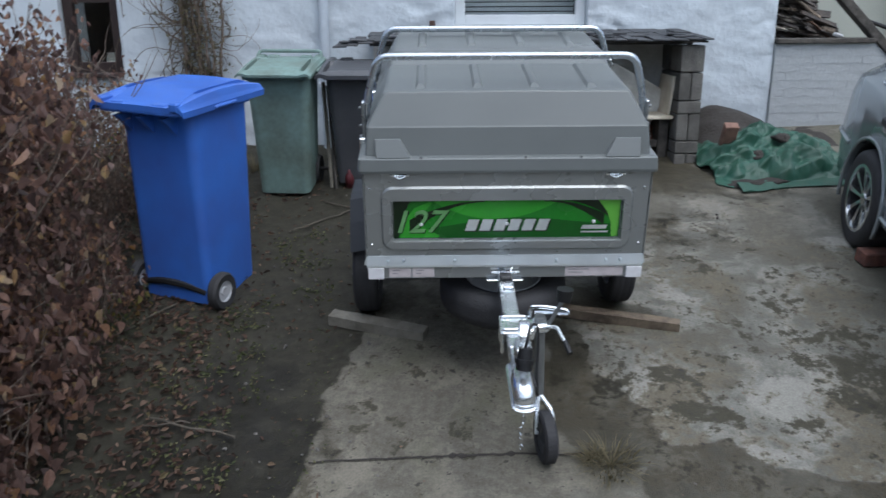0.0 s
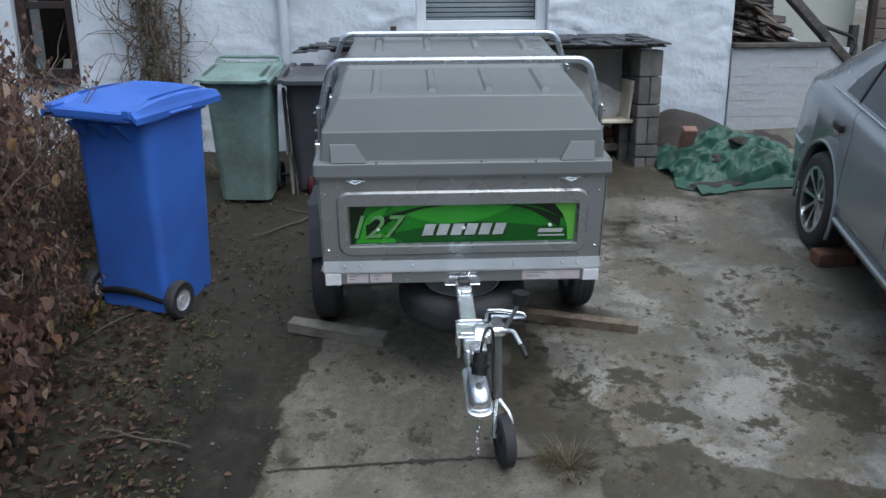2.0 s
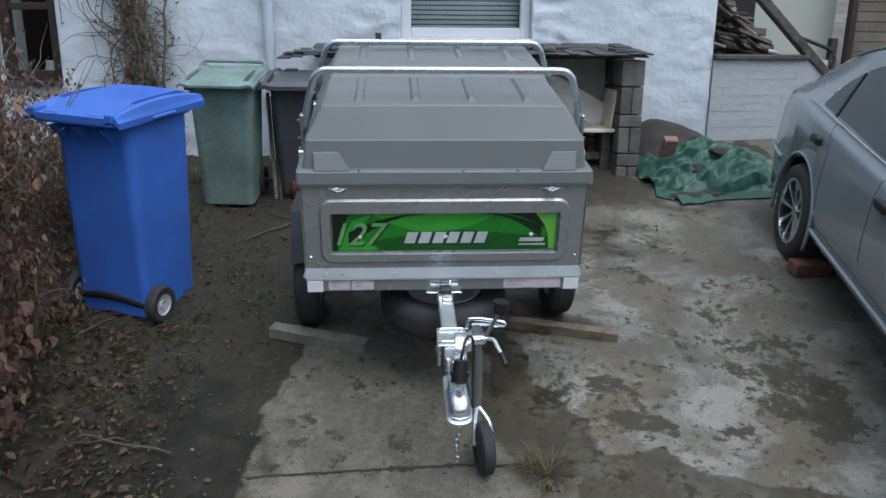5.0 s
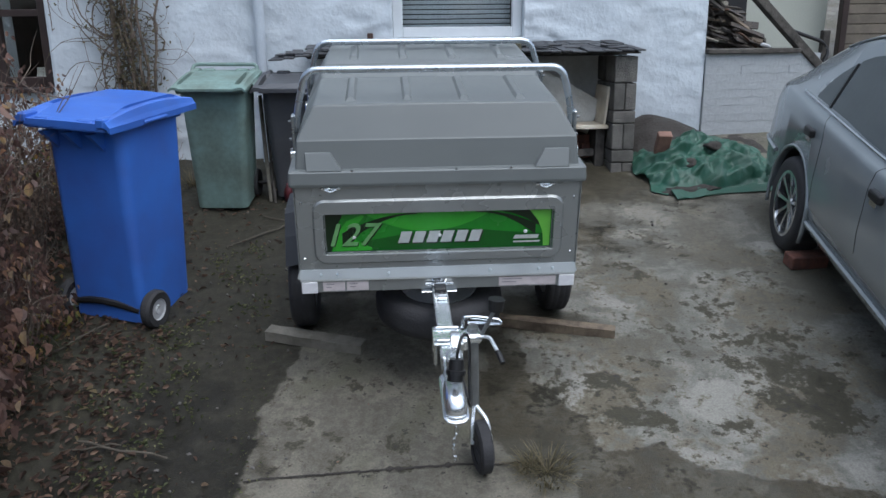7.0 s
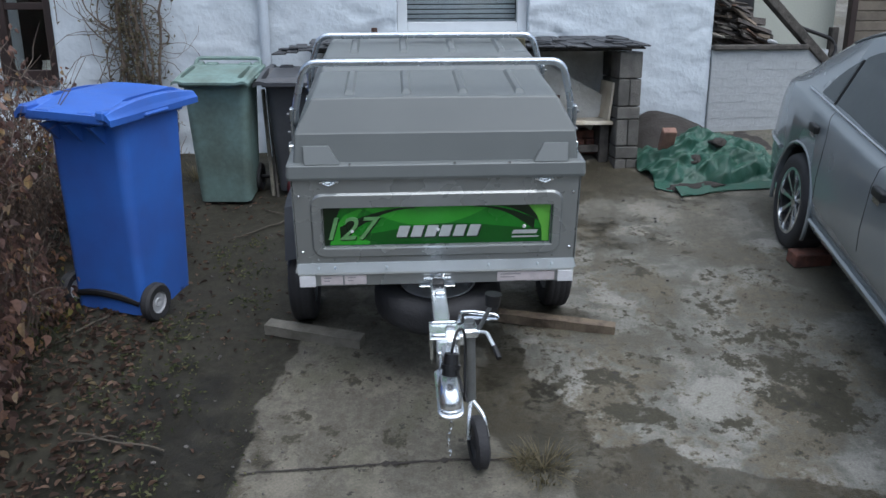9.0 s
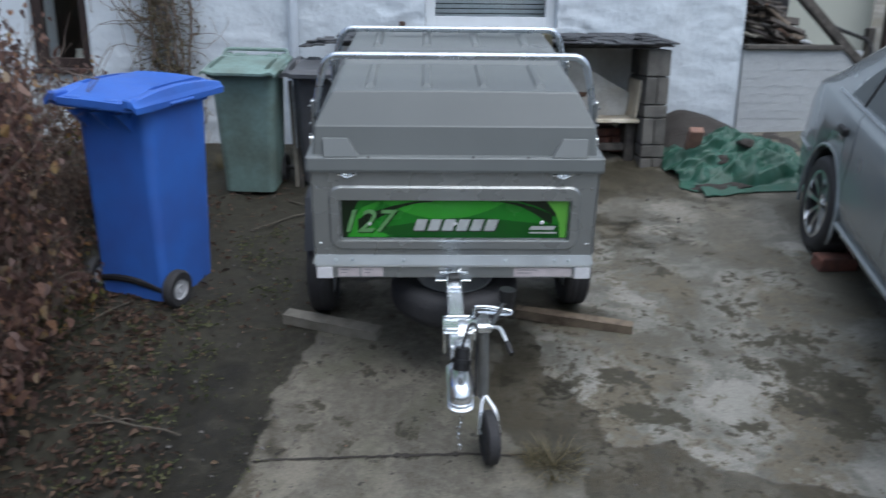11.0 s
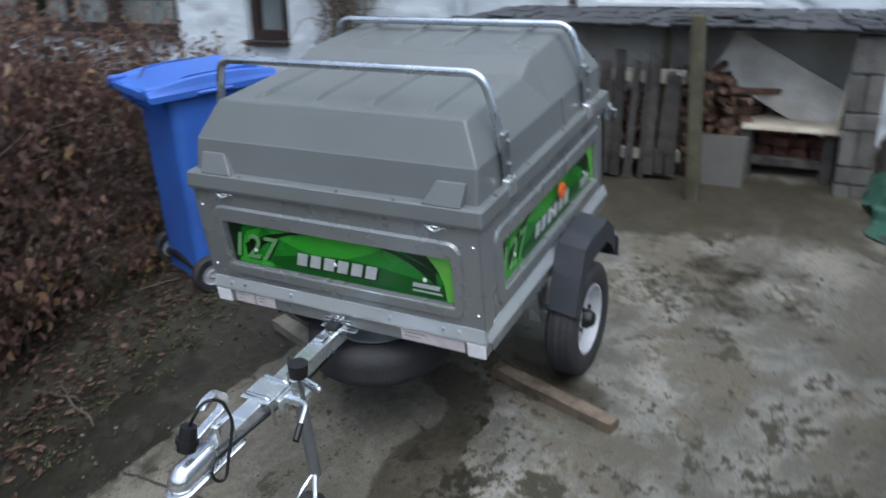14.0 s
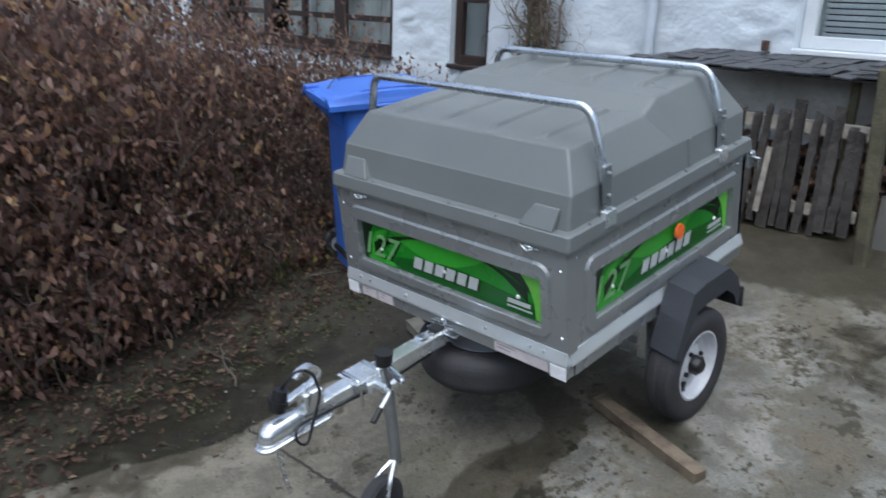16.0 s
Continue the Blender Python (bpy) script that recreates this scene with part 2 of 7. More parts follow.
    mul = N("ShaderNodeMix")
    mul.data_type, mul.blend_type = "RGBA", "MULTIPLY"
    mul.inputs["Factor"].default_value = 1.0
    L(col, mul.inputs["A"])
    L(dark, mul.inputs["B"])
    hv = N("ShaderNodeHueSaturation")
    L(mul.outputs["Result"], hv.inputs["Color"])
    L(rng(fine, 0.2, 0.8, 0.8, 1.2), hv.inputs["Value"])
    L(hv.outputs[0], b.inputs["Base Color"])
    L(math_n("SUBTRACT", rng(mid, 0.3, 0.7, 0.62, 0.8), math_n("MULTIPLY", wet_shade, 0.25)), b.inputs["Roughness"])
    bp = N("ShaderNodeBump")
    bp.inputs["Strength"].default_value, bp.inputs["Distance"].default_value = 0.55, 0.012
    L(math_n("ADD", math_n("MULTIPLY", fine, 0.5), small), bp.inputs["Height"])
    L(bp.outputs[0], b.inputs["Normal"])
    b.inputs["Specular IOR Level"].default_value = 0.3
    return m


M_yard = ground_material()
M_carpaint = material("silver_grey_car_paint", (0.28, 0.31, 0.325), 0.24, 0.35, vary=0.05, scale=3, bump=0.0)
M_carpaint.node_tree.nodes["Principled BSDF"].inputs["Coat Weight"].default_value = 0.7
M_carglass = material("tinted_car_glass", (0.065, 0.078, 0.08), 0.04, 0.0, vary=0.1, scale=2, bump=0.0)
M_alloy = material("alloy_wheel", (0.72, 0.74, 0.76), 0.16, 0.95, vary=0.15, scale=20, bump=0.02)
M_tarp = material("green_tarpaulin", (0.021, 0.085, 0.056), 0.5, vary=0.25, scale=9, bump=0.15, fine=120, tint=(0.028, 0.075, 0.048))
M_mound = material("heap_of_soil", (0.040, 0.035, 0.030), 0.95, vary=0.35, scale=12, bump=1.0, fine=60, tint=(0.035, 0.03, 0.026))
M_twig = material("bare_twig", (0.16, 0.125, 0.098), 0.9, vary=0.3, scale=20, bump=0.3)
M_stick = material("pale_dead_stick", (0.105, 0.09, 0.07), 0.9, vary=0.3, scale=20, bump=0.3)
M_stone = material("small_stone", (0.15, 0.14, 0.13), 0.9, vary=0.3, scale=20, bump=0.5)


def leaf_material(name, stops, rough=0.7, patches=0.0):
    """Leaf colours that change from leaf to leaf and, by patches, from spray to spray."""
    m = bpy.data.materials.new(name)
    m.use_nodes = True
    nt = m.node_tree
    b = nt.nodes["Principled BSDF"]
    g = nt.nodes.new("ShaderNodeNewGeometry")
    r = nt.nodes.new("ShaderNodeValToRGB")
    r.color_ramp.interpolation = "LINEAR"
    e = r.color_ramp.elements
    while len(e) < len(stops):
        e.new(0.5)
    for el, (p, c) in zip(e, stops):
        el.position, el.color = p, (*c, 1)
    pick = g.outputs["Random Per Island"]
    if patches:
        pc, pn, pm, pa = nt.nodes.new("ShaderNodeTexCoord"), nt.nodes.new("ShaderNodeTexNoise"), nt.nodes.new("ShaderNodeMath"), nt.nodes.new("ShaderNodeMath")
        pn.inputs["Scale"].default_value, pn.inputs["Detail"].default_value = 5.0, 3
        pm.operation, pa.operation = "MULTIPLY_ADD", "ADD"
        pm.inputs[1].default_value, pm.inputs[2].default_value = patches * 2, -patches
        nt.links.new(pc.outputs["Object"], pn.inputs["Vector"])
        nt.links.new(pn.outputs["Fac"], pm.inputs[0])
        nt.links.new(pm.outputs[0], pa.inputs[0])
        nt.links.new(pick, pa.inputs[1])
        pick = pa.outputs[0]
    nt.links.new(pick, r.inputs["Fac"])
    co, n = nt.nodes.new("ShaderNodeTexCoord"), nt.nodes.new("ShaderNodeTexNoise")
    n.inputs["Scale"].default_value = 90
    nt.links.new(co.outputs["Object"], n.inputs["Vector"])
    mr = nt.nodes.new("ShaderNodeMapRange")
    mr.inputs["To Min"].default_value, mr.inputs["To Max"].default_value = 0.6, 1.4
    nt.links.new(n.outputs["Fac"], mr.inputs["Value"])
    h = nt.nodes.new("ShaderNodeHueSaturation")
    nt.links.new(r.outputs[0], h.inputs["Color"])
    nt.links.new(mr.outputs[0], h.inputs["Value"])
    nt.links.new(h.outputs[0], b.inputs["Base Color"])
    b.inputs["Roughness"].default_value = rough
    tr, mx = nt.nodes.new("ShaderNodeBsdfTranslucent"), nt.nodes.new("ShaderNodeMixShader")
    nt.links.new(h.outputs[0], tr.inputs["Color"])
    mx.inputs[0].default_value = 0.5
    nt.links.new(b.outputs[0], mx.inputs[1])
    nt.links.new(tr.outputs[0], mx.inputs[2])
    nt.links.new(mx.outputs[0], nt.nodes["Material Output"].inputs["Surface"])
    return m


M_leaf = leaf_material("dead_beech_leaves", [(0.0, (0.074, 0.047, 0.041)), (0.30, (0.143, 0.090, 0.075)), (0.58, (0.215, 0.133, 0.109)), (0.80, (0.293, 0.179, 0.134)), (0.92, (0.375, 0.213, 0.121)), (0.975, (0.403, 0.291, 0.134)), (1.0, (0.347, 0.258, 0.168))], 0.5, patches=0.4)
M_stalk = leaf_material("dry_stalk_leaves", [(0.0, (0.10, 0.070, 0.056)), (0.5, (0.20, 0.142, 0.108)), (1.0, (0.32, 0.245, 0.185))])
M_litter = leaf_material("fallen_leaves", [(0.0, (0.045, 0.031, 0.024)), (0.4, (0.098, 0.064, 0.048)), (0.75, (0.165, 0.100, 0.072)), (0.93, (0.27, 0.185, 0.13)), (1.0, (0.18, 0.17, 0.07))])
M_bramble = leaf_material("yellowing_leaves", [(0.0, (0.06, 0.085, 0.03)), (0.45, (0.13, 0.15, 0.05)), (0.75, (0.30, 0.25, 0.07)), (1.0, (0.34, 0.17, 0.07))])
M_weed = leaf_material("small_weeds", [(0.0, (0.045, 0.062, 0.022)), (0.5, (0.10, 0.115, 0.045)), (1.0, (0.22, 0.215, 0.11))])
M_grass = leaf_material("dry_grass", [(0.0, (0.08, 0.07, 0.04)), (0.5, (0.15, 0.13, 0.07)), (1.0, (0.25, 0.21, 0.13))])

# ---- mesh helpers ----
def mesh_object(name, bm, mat, smooth=False):
    me = bpy.data.meshes.new(name)
    bm.to_mesh(me)
    bm.free()
    if smooth:
        for f in me.polygons:
            f.use_smooth = True
    for m in mat if isinstance(mat, (list, tuple)) else [mat]:
        me.materials.append(m)
    return new(name, me)


def part(name, bm, mat, parent, label="", smooth=False):
    ob = mesh_object(name, bm, mat, smooth)
    ob.parent = parent
    return tagged(ob, label)


def thing(name, m, label, category, group="", kind=""):
    ob = new(name)
    ob.empty_display_size = 0.1
    ob.matrix_basis = m
    return tagged(ob, label, category, group, kind)


def box(bm, x0, x1, y0, y1, z0, z1, bevel=0.0, m=None, seg=1):
    r = bmesh.ops.create_cube(bm, size=1.0, matrix=Matrix.Translation(((x0 + x1) / 2, (y0 + y1) / 2, (z0 + z1) / 2)) @ Matrix.Diagonal((x1 - x0, y1 - y0, z1 - z0, 1)))
    vs = r["verts"]
    if bevel:
        es = list({e for v in vs for e in v.link_edges})
        g = bmesh.ops.bevel(bm, geom=es, offset=bevel, segments=seg, affect="EDGES", profile=0.5)
        vs = list({v for f in g["faces"] for v in f.verts} | {v for v in vs if v.is_valid})
    if m is not None:
        bmesh.ops.transform(bm, matrix=m, verts=vs)
    return vs


def boxed(*a, **k):
    bm = bmesh.new()
    box(bm, *a, **k)
    return bm


def cyl(bm, a, b, r0, r1=None, n=16, caps=True):
    """A round bar or cone from a to b."""
    a, b = Vector(a), Vector(b)
    d = b - a
    m = Matrix.Translation((a + b) / 2) @ d.to_track_quat("Z", "Y").to_matrix().to_4x4()
    return bmesh.ops.create_cone(bm, cap_ends=caps, segments=n, radius1=r0, radius2=r0 if r1 is None else r1, depth=d.length, matrix=m)["verts"]


def cyled(*a, **k):
    bm = bmesh.new()
    cyl(bm, *a, **k)
    return bm


def tube(bm, pts, r, n=10, closed=False):
    """A round tube along points."""
    pts = [Vector(p) for p in pts]
    rings, up = [], None
    N = len(pts)
    for i, p in enumerate(pts):
        if closed:
            d = pts[(i + 1) % N] - pts[i - 1]
        else:
            d = pts[min(i + 1, N - 1)] - pts[max(i - 1, 0)]
        d.normalize()
        if up is None:
            up = d.orthogonal().normalized()
        up = (up - d * up.dot(d)).normalized()
        side = d.cross(up)
        rr = r[i] if isinstance(r, (list, tuple)) else r
        rings.append([bm.verts.new(p + rr * (math.cos(2 * math.pi * k / n) * up + math.sin(2 * math.pi * k / n) * side)) for k in range(n)])
    for i in range(N if closed else N - 1):
        a, b = rings[i], rings[(i + 1) % N]
        for k in range(n):
            bm.faces.new((a[k], a[(k + 1) % n], b[(k + 1) % n], b[k]))
    if not closed:
        bm.faces.new(rings[0][::-1])
        bm.faces.new(rings[-1])
    return rings


def tubed(*a, **k):
    bm = bmesh.new()
    tube(bm, *a, **k)
    return bm


def rounded(pts, r, n=5):
    """A polyline with its inner corners rounded."""
    pts = [Vector(p) for p in pts]
    out = [pts[0]]
    for a, b, c in zip(pts, pts[1:], pts[2:]):
        u, v = (a - b).normalized(), (c - b).normalized()
        p, q = b + u * r, b + v * r
        for i in range(n + 1):
            t = i / n
            out.append((1 - t) ** 2 * p + 2 * t * (1 - t) * b + t * t * q)
    return out + [pts[-1]]


def loft(bm, rings, caps=True, closed=True):
    """Skin over rings of equally many points."""
    vr = [[bm.verts.new(p) for p in ring] for ring in rings]
    n = len(vr[0])
    for a, b in zip(vr, vr[1:]):
        for k in range(n if closed else n - 1):
            bm.faces.new((a[k], a[(k + 1) % n], b[(k + 1) % n], b[k]))
    if caps:
        bm.faces.new(vr[0][::-1])
        bm.faces.new(vr[-1])
    return vr


def spin(profile, n=32, axis="Z"):
    """A body turned round an axis, from (radius, height) pairs."""
    bm = bmesh.new()
    rings = []
    for k in range(n):
        a = 2 * math.pi * k / n
        c, s = math.cos(a), math.sin(a)
        if axis == "Z":
            rings.append([(r * c, r * s, h) for r, h in profile])
        else:
            rings.append([(h, r * c, r * s) for r, h in profile])
    vr = [[bm.verts.new(p) for p in ring] for ring in rings]
    for i in range(n):
        a, b = vr[i], vr[(i + 1) % n]
        for j in range(len(profile) - 1):
            try:
                bm.faces.new((a[j], a[j + 1], b[j + 1], b[j]))
            except ValueError:
                pass
    bmesh.ops.remove_doubles(bm, verts=bm.verts, dist=1e-5)
    bmesh.ops.recalc_face_normals(bm, faces=bm.faces)
    return bm


def gz(x, y):
    """Height of the yard in the sloping frame."""
    return 0.034 * x + 0.0345 * y - 0.0144


# ---- yard ----
def smooth01(x):
    x = np.clip(x, 0, 1)
    return x * x * (3 - 2 * x)


def yard():
    xs = np.concatenate([[-60, -30, -15, -8, -5], np.arange(-3.6, 3.2, 0.028), [3.5, 5, 8, 15, 30, 60]])
    ys = np.concatenate([[-60, -30, -15, -8, -4, -2.4], np.arange(-1.6, 2.75, 0.028), [3.2, 5, 8, 15, 30, 60]])
    X, Y = np.meshgrid(xs, ys)
    Z = 0.034 * X + 0.0345 * Y - 0.0144
    def wob(x, y, s, k):
        return np.array([noise.noise(Vector((a * s, b * s, k))) for a, b in zip(x.ravel(), y.ravel())]).reshape(x.shape)
    n1, n2, n3 = wob(X, Y, 1.6, 0.0), wob(X, Y, 6.0, 4.0), wob(X, Y, 17.0, 9.0)
    # soil to the west of the old slab
    edge = np.interp(Y, [-1.6, -1.1, -0.93, -0.76, -0.57, -0.42, -0.25, -0.05, 0.13, 0.37, 0.7], [-1.3, -1.04, -0.97, -0.85, -0.74, -0.70, -0.68, -0.69, -0.64, -0.56, -0.5]) + 0.03 * n1 + 0.015 * n2
    back = smooth01((Y - 0.72 - 0.1 * n1) / 0.12) * (1 - smooth01((X + 0.25) / 0.3))
    soil = np.maximum(smooth01((edge - X) / 0.10 + 0.5), back)
    # damp before and beside the trailer and along the lane side, painted shade under it
    def blob(cx, cy, rx, ry, turn=0.0):
        c, s = math.cos(turn), math.sin(turn)
        u, v = (X - cx) * c + (Y - cy) * s, -(X - cx) * s + (Y - cy) * c
        return 1 - smooth01(np.sqrt((u / rx) ** 2 + (v / ry) ** 2) - 0.5)
    front = np.interp(X, [0.35, 0.44, 0.5, 0.64, 0.76, 0.86, 1.12, 1.4, 2.0], [-0.62, -0.53, -0.43, -0.40, -0.36, -0.53, -0.61, -0.71, -0.85]) + 0.03 * n2
    puddle = smooth01((front - Y) / 0.08 + 0.5) * smooth01((X - 0.37 - 0.03 * n2) / 0.09) * (1 - smooth01((front - Y - 0.36 - 0.2 * n1) / 0.2))
    lane = smooth01((X - np.interp(Y, [-0.6, -0.25, 0.0, 0.57, 0.95, 1.3], [1.50, 1.49, 1.58, 1.78, 1.92, 2.3]) - 0.05 * n1) / 0.12 + 0.5)
    trickle = np.maximum.reduce([blob(cx + 0.0, cy, rr_, rr_ * 1.15) for cx, cy, rr_ in ((0.02, 0.42, 0.07), (0.10, 0.385, 0.07), (0.18, 0.35, 0.075), (0.245, 0.31, 0.08), (0.29, 0.25, 0.08), (0.30, 0.18, 0.08), (0.285, 0.11, 0.085), (0.27, 0.04, 0.10), (0.255, -0.04, 0.125), (0.275, -0.11, 0.15), (0.31, -0.19, 0.17), (0.36, -0.27, 0.17), (0.39, -0.35, 0.15))])
    # the first blob is shade painted on the ground below the trailer
    wet_shade = np.maximum.reduce([0.3 * blob(0.0, 0.86, 0.62, 0.34), 0.7 * blob(-0.45, 0.66, 0.14, 0.2), trickle, 0.95 * puddle, 0.4 * blob(-0.4, 0.5, 0.25, 0.12), 0.62 * blob(-1.0, -0.45, 0.45, 0.75),
                             0.95 * blob(0.40, 1.97, 0.95, 0.40), 0.18 * lane, (0.55 + 0.4 * n2) * blob(1.5, 1.78, 0.75, 0.24), 0.75 * blob(1.2, 2.0, 0.25, 0.35), 0.7 * blob(0.50, 0.46, 0.32, 0.12, -0.3), 0.55 * blob(0.95, 1.25, 0.5, 0.3), 0.42 * blob(1.42, -0.14, 0.15, 0.28, 0.1), 0.3 * blob(0.86, 0.62, 0.12, 0.2)])
    moss = np.maximum.reduce([0.42 * blob(0.95, 0.1, 0.8, 0.7), 0.30 * blob(1.3, 0.9, 0.7, 0.8), 0.95 * blob(1.0, 0.83, 0.08, 0.16, 0.5), 0.85 * blob(1.05, 0.2, 0.07, 0.17), 0.95 * blob(0.68, -0.03, 0.13, 0.06, -0.6), blob(0.74, -0.25, 0.15, 0.06, -0.3), 0.8 * blob(0.97, -0.33, 0.18, 0.06), 0.8 * blob(1.42, -0.14, 0.18, 0.3, 0.1), 0.8 * blob(0.86, 0.09, 0.1, 0.05, -0.5),
                              0.85 * blob(-0.56, -0.14, 0.09, 0.05), 0.8 * blob(-0.40, -0.23, 0.06, 0.05), 0.75 * blob(-0.54, -0.27, 0.08, 0.04), 0.6 * blob(-0.32, 0.08, 0.06, 0.06), 0.3 * blob(-0.25, -0.05, 0.6, 0.6), 0.6 * blob(-0.1, -0.28, 0.22, 0.07, 0.2), 0.7 * blob(-0.2, 0.2, 0.12, 0.06, -0.5)])
    moss = np.clip(moss * (0.85 + 0.5 * n1), 0, 1)
    worn = smooth01((X - 0.0) / 0.5 + 0.5 * n1) * (1 - 0.85 * smooth01((Y - 0.75 - 0.5 * n1 - 0.15 * n2) / 1.2))
    Z = Z + 0.009 * n2 * soil + 0.003 * n3 * soil + 0.003 * n2 + 0.0015 * n3 + 0.03 * smooth01((-1.05 - X) / 0.8) * (1 + n1)
    # crack across the slab
    path = -0.435 + 0.03 * np.interp(X, [-0.7, -0.3, 0.0, 0.15, 0.6], [0.0, 0.3, 0.2, -0.2, -0.3]) + 0.012 * n2
    crack = np.exp(-((Y - path) / 0.014) ** 2) * (X > -0.72) * (X < 0.5)
    soil = np.maximum(soil, 0.35 * crack)
    near = (X > -3.7) & (X < 3.3) & (Y > -1.7) & (Y < 2.8)
    Z = np.where(near, Z, 0.034 * X + 0.0345 * Y - 0.0144)
    me = bpy.data.meshes.new("ground")
    ny, nx = X.shape
    idx = np.arange(nx * ny).reshape(ny, nx)
    faces = np.stack([idx[:-1, :-1], idx[:-1, 1:], idx[1:, 1:], idx[1:, :-1]], -1).reshape(-1, 4)
    me.from_pydata(np.stack([X, Y, Z], -1).reshape(-1, 3).tolist(), [], faces.tolist())
    at = me.color_attributes.new("zones", "FLOAT_COLOR", "POINT")
    at.data.foreach_set("color", np.stack([np.where(near, soil, 0.05), wet_shade * near, moss * near, np.where(near, worn, 0.5)], -1).astype(np.float32).ravel())
    for p in me.polygons:
        p.use_smooth = True
    me.materials.append(M_yard)
    ob = tagged(new("ground", me), "patchy damp concrete yard with dark soil edge", "ground", kind="structure")
    ob.matrix_basis = SLOPE
    return ob


ground = yard()

# ---- house, upright ----
WY = 2.70                    # face of the house wall
def rough_wall(name, x0, x1, z0, z1, y, thick, openings, mat, step=0.028, amp=0.014, label="", seed=0.0):
    """A wall with openings right through it; its outer face is uneven."""
    xs = sorted(set(np.round(np.concatenate([np.arange(x0, x1, step), [x1], [o[0] for o in openings], [o[1] for o in openings]]), 4)))
    zs = sorted(set(np.round(np.concatenate([np.arange(z0, z1, step), [z1], [o[2] for o in openings], [o[3] for o in openings]]), 4)))
    bm = bmesh.new()
    fr, bk = {}, {}
    for i, x in enumerate(xs):
        for j, z in enumerate(zs):
            edge = i in (0, len(xs) - 1) or any(abs(x - o[k]) < 1e-3 and o[2] - 1e-3 <= z <= o[3] + 1e-3 for o in openings for k in (0, 1)) or any(abs(z - o[k]) < 1e-3 and o[0] - 1e-3 <= x <= o[1] + 1e-3 for o in openings for k in (2, 3))
            d = amp * (noise.noise(Vector((x * 2.3, z * 2.3, seed))) + 0.8 * noise.noise(Vector((x * 5, z * 8, seed + 3))) + 0.45 * noise.noise(Vector((x * 12, z * 17, seed + 5))) - 1.9 * max(0.0, 0.16 - abs(noise.noise(Vector((x * 3.1, z * 8.5, seed + 8))))) / 0.16 * max(0.0, noise.noise(Vector((x * 1.7, z * 1.7, seed + 11))) + 0.15))
            fr[i, j] = bm.verts.new((x, y - (abs(d) * 0.3 if edge else d), z))
            bk[i, j] = bm.verts.new((x, y + thick, z))
    solid = {}
    for i in range(len(xs) - 1):
        for j in range(len(zs) - 1):
            cx, cz = (xs[i] + xs[i + 1]) / 2, (zs[j] + zs[j + 1]) / 2
            solid[i, j] = not any(o[0] < cx < o[1] and o[2] < cz < o[3] for o in openings)
    for (i, j), s in solid.items():
        if not s:
            continue
        bm.faces.new((fr[i, j], fr[i + 1, j], fr[i + 1, j + 1], fr[i, j + 1]))
        bm.faces.new((bk[i, j], bk[i, j + 1], bk[i + 1, j + 1], bk[i + 1, j]))
        for di, dj, a, b in ((-1, 0, (i, j), (i, j + 1)), (1, 0, (i + 1, j + 1), (i + 1, j)), (0, -1, (i + 1, j), (i, j)), (0, 1, (i, j + 1), (i + 1, j + 1))):
            if not solid.get((i + di, j + dj), False):
                bm.faces.new((fr[a], fr[b], bk[b], bk[a]))
    bmesh.ops.delete(bm, geom=[v for v in bm.verts if not v.link_faces], context="VERTS")
    ob = mesh_object(name, bm, mat, smooth=False)
    for p in ob.data.polygons:
        p.use_smooth = p.normal.y < -0.6
    return tagged(ob, label, "wall", kind="structure")


OPEN_MAIN, OPEN_SLIM, OPEN_BAY = (-0.11, 0.78, 1.295, 2.35), (-2.75, -2.36, 1.0, 2.4), (-6.85, -3.42, 1.0, 2.35)
rough_wall("wall_north", -7.8, 2.058, -0.3, 3.6, WY, 0.42, [OPEN_MAIN, OPEN_SLIM, OPEN_BAY], M_render, label="thick uneven white-painted rubble wall of the house")


def window(name, o, mat, label, posts=(), transoms=(), bar=0.045, frame_w=0.06, inset=0.14, heavy=()):
    """Frame, posts and transoms at the given places, panes and a sill. heavy: posts that are wider."""
    x0, x1, z0, z1 = o
    w = thing(name, Matrix.Identity(4), label, "window", kind="structure")
    y = WY + inset
    for nm, b in (("frame_stile", (x0 + 0.002, x0 + frame_w, z0 + 0.002, z1 - 0.002)), ("frame_stile", (x1 - frame_w, x1 - 0.002, z0 + 0.002, z1 - 0.002)), ("frame_rail", (x0 + frame_w, x1 - frame_w, z0 + 0.002, z0 + frame_w)), ("frame_rail", (x0 + frame_w, x1 - frame_w, z1 - frame_w, z1 - 0.002))):
        part(nm, boxed(b[0], b[1], y, y + 0.06, b[2], b[3], bevel=0.004), mat, w)
    gx0, gx1, gz0, gz1 = x0 + frame_w, x1 - frame_w, z0 + frame_w, z1 - frame_w
    xs, zs = [gx0, *posts, gx1], [gz0, *transoms, gz1]
    def half(x):
        return 0.0 if x in (gx0, gx1) else 0.075 if x in heavy else bar / 2
    for x in posts:
        part("mullion", boxed(x - half(x), x + half(x), y + 0.004, y + 0.056, gz0, gz1, bevel=0.003), mat, w)
    for a, b in zip(xs, xs[1:]):
        for z in transoms:
            part("glazing_bar", boxed(a + half(a), b - half(b), y + 0.008, y + 0.052, z - bar / 2, z + bar / 2, bevel=0.003), mat, w)
        for c, d in zip(zs, zs[1:]):
            p = part("pane", boxed(a + half(a) * 0.9 - 0.002, b - half(b) * 0.9 + 0.002, y + 0.028, y + 0.032, c + 0.004, d - 0.004), M_glass, w)
            p.visible_shadow = False
    part("sill", boxed(x0 + 0.003, x1 - 0.003, WY - 0.045, y - 0.002, z0 - 0.03, z0 + 0.0015, bevel=0.006), mat, w)
    return w


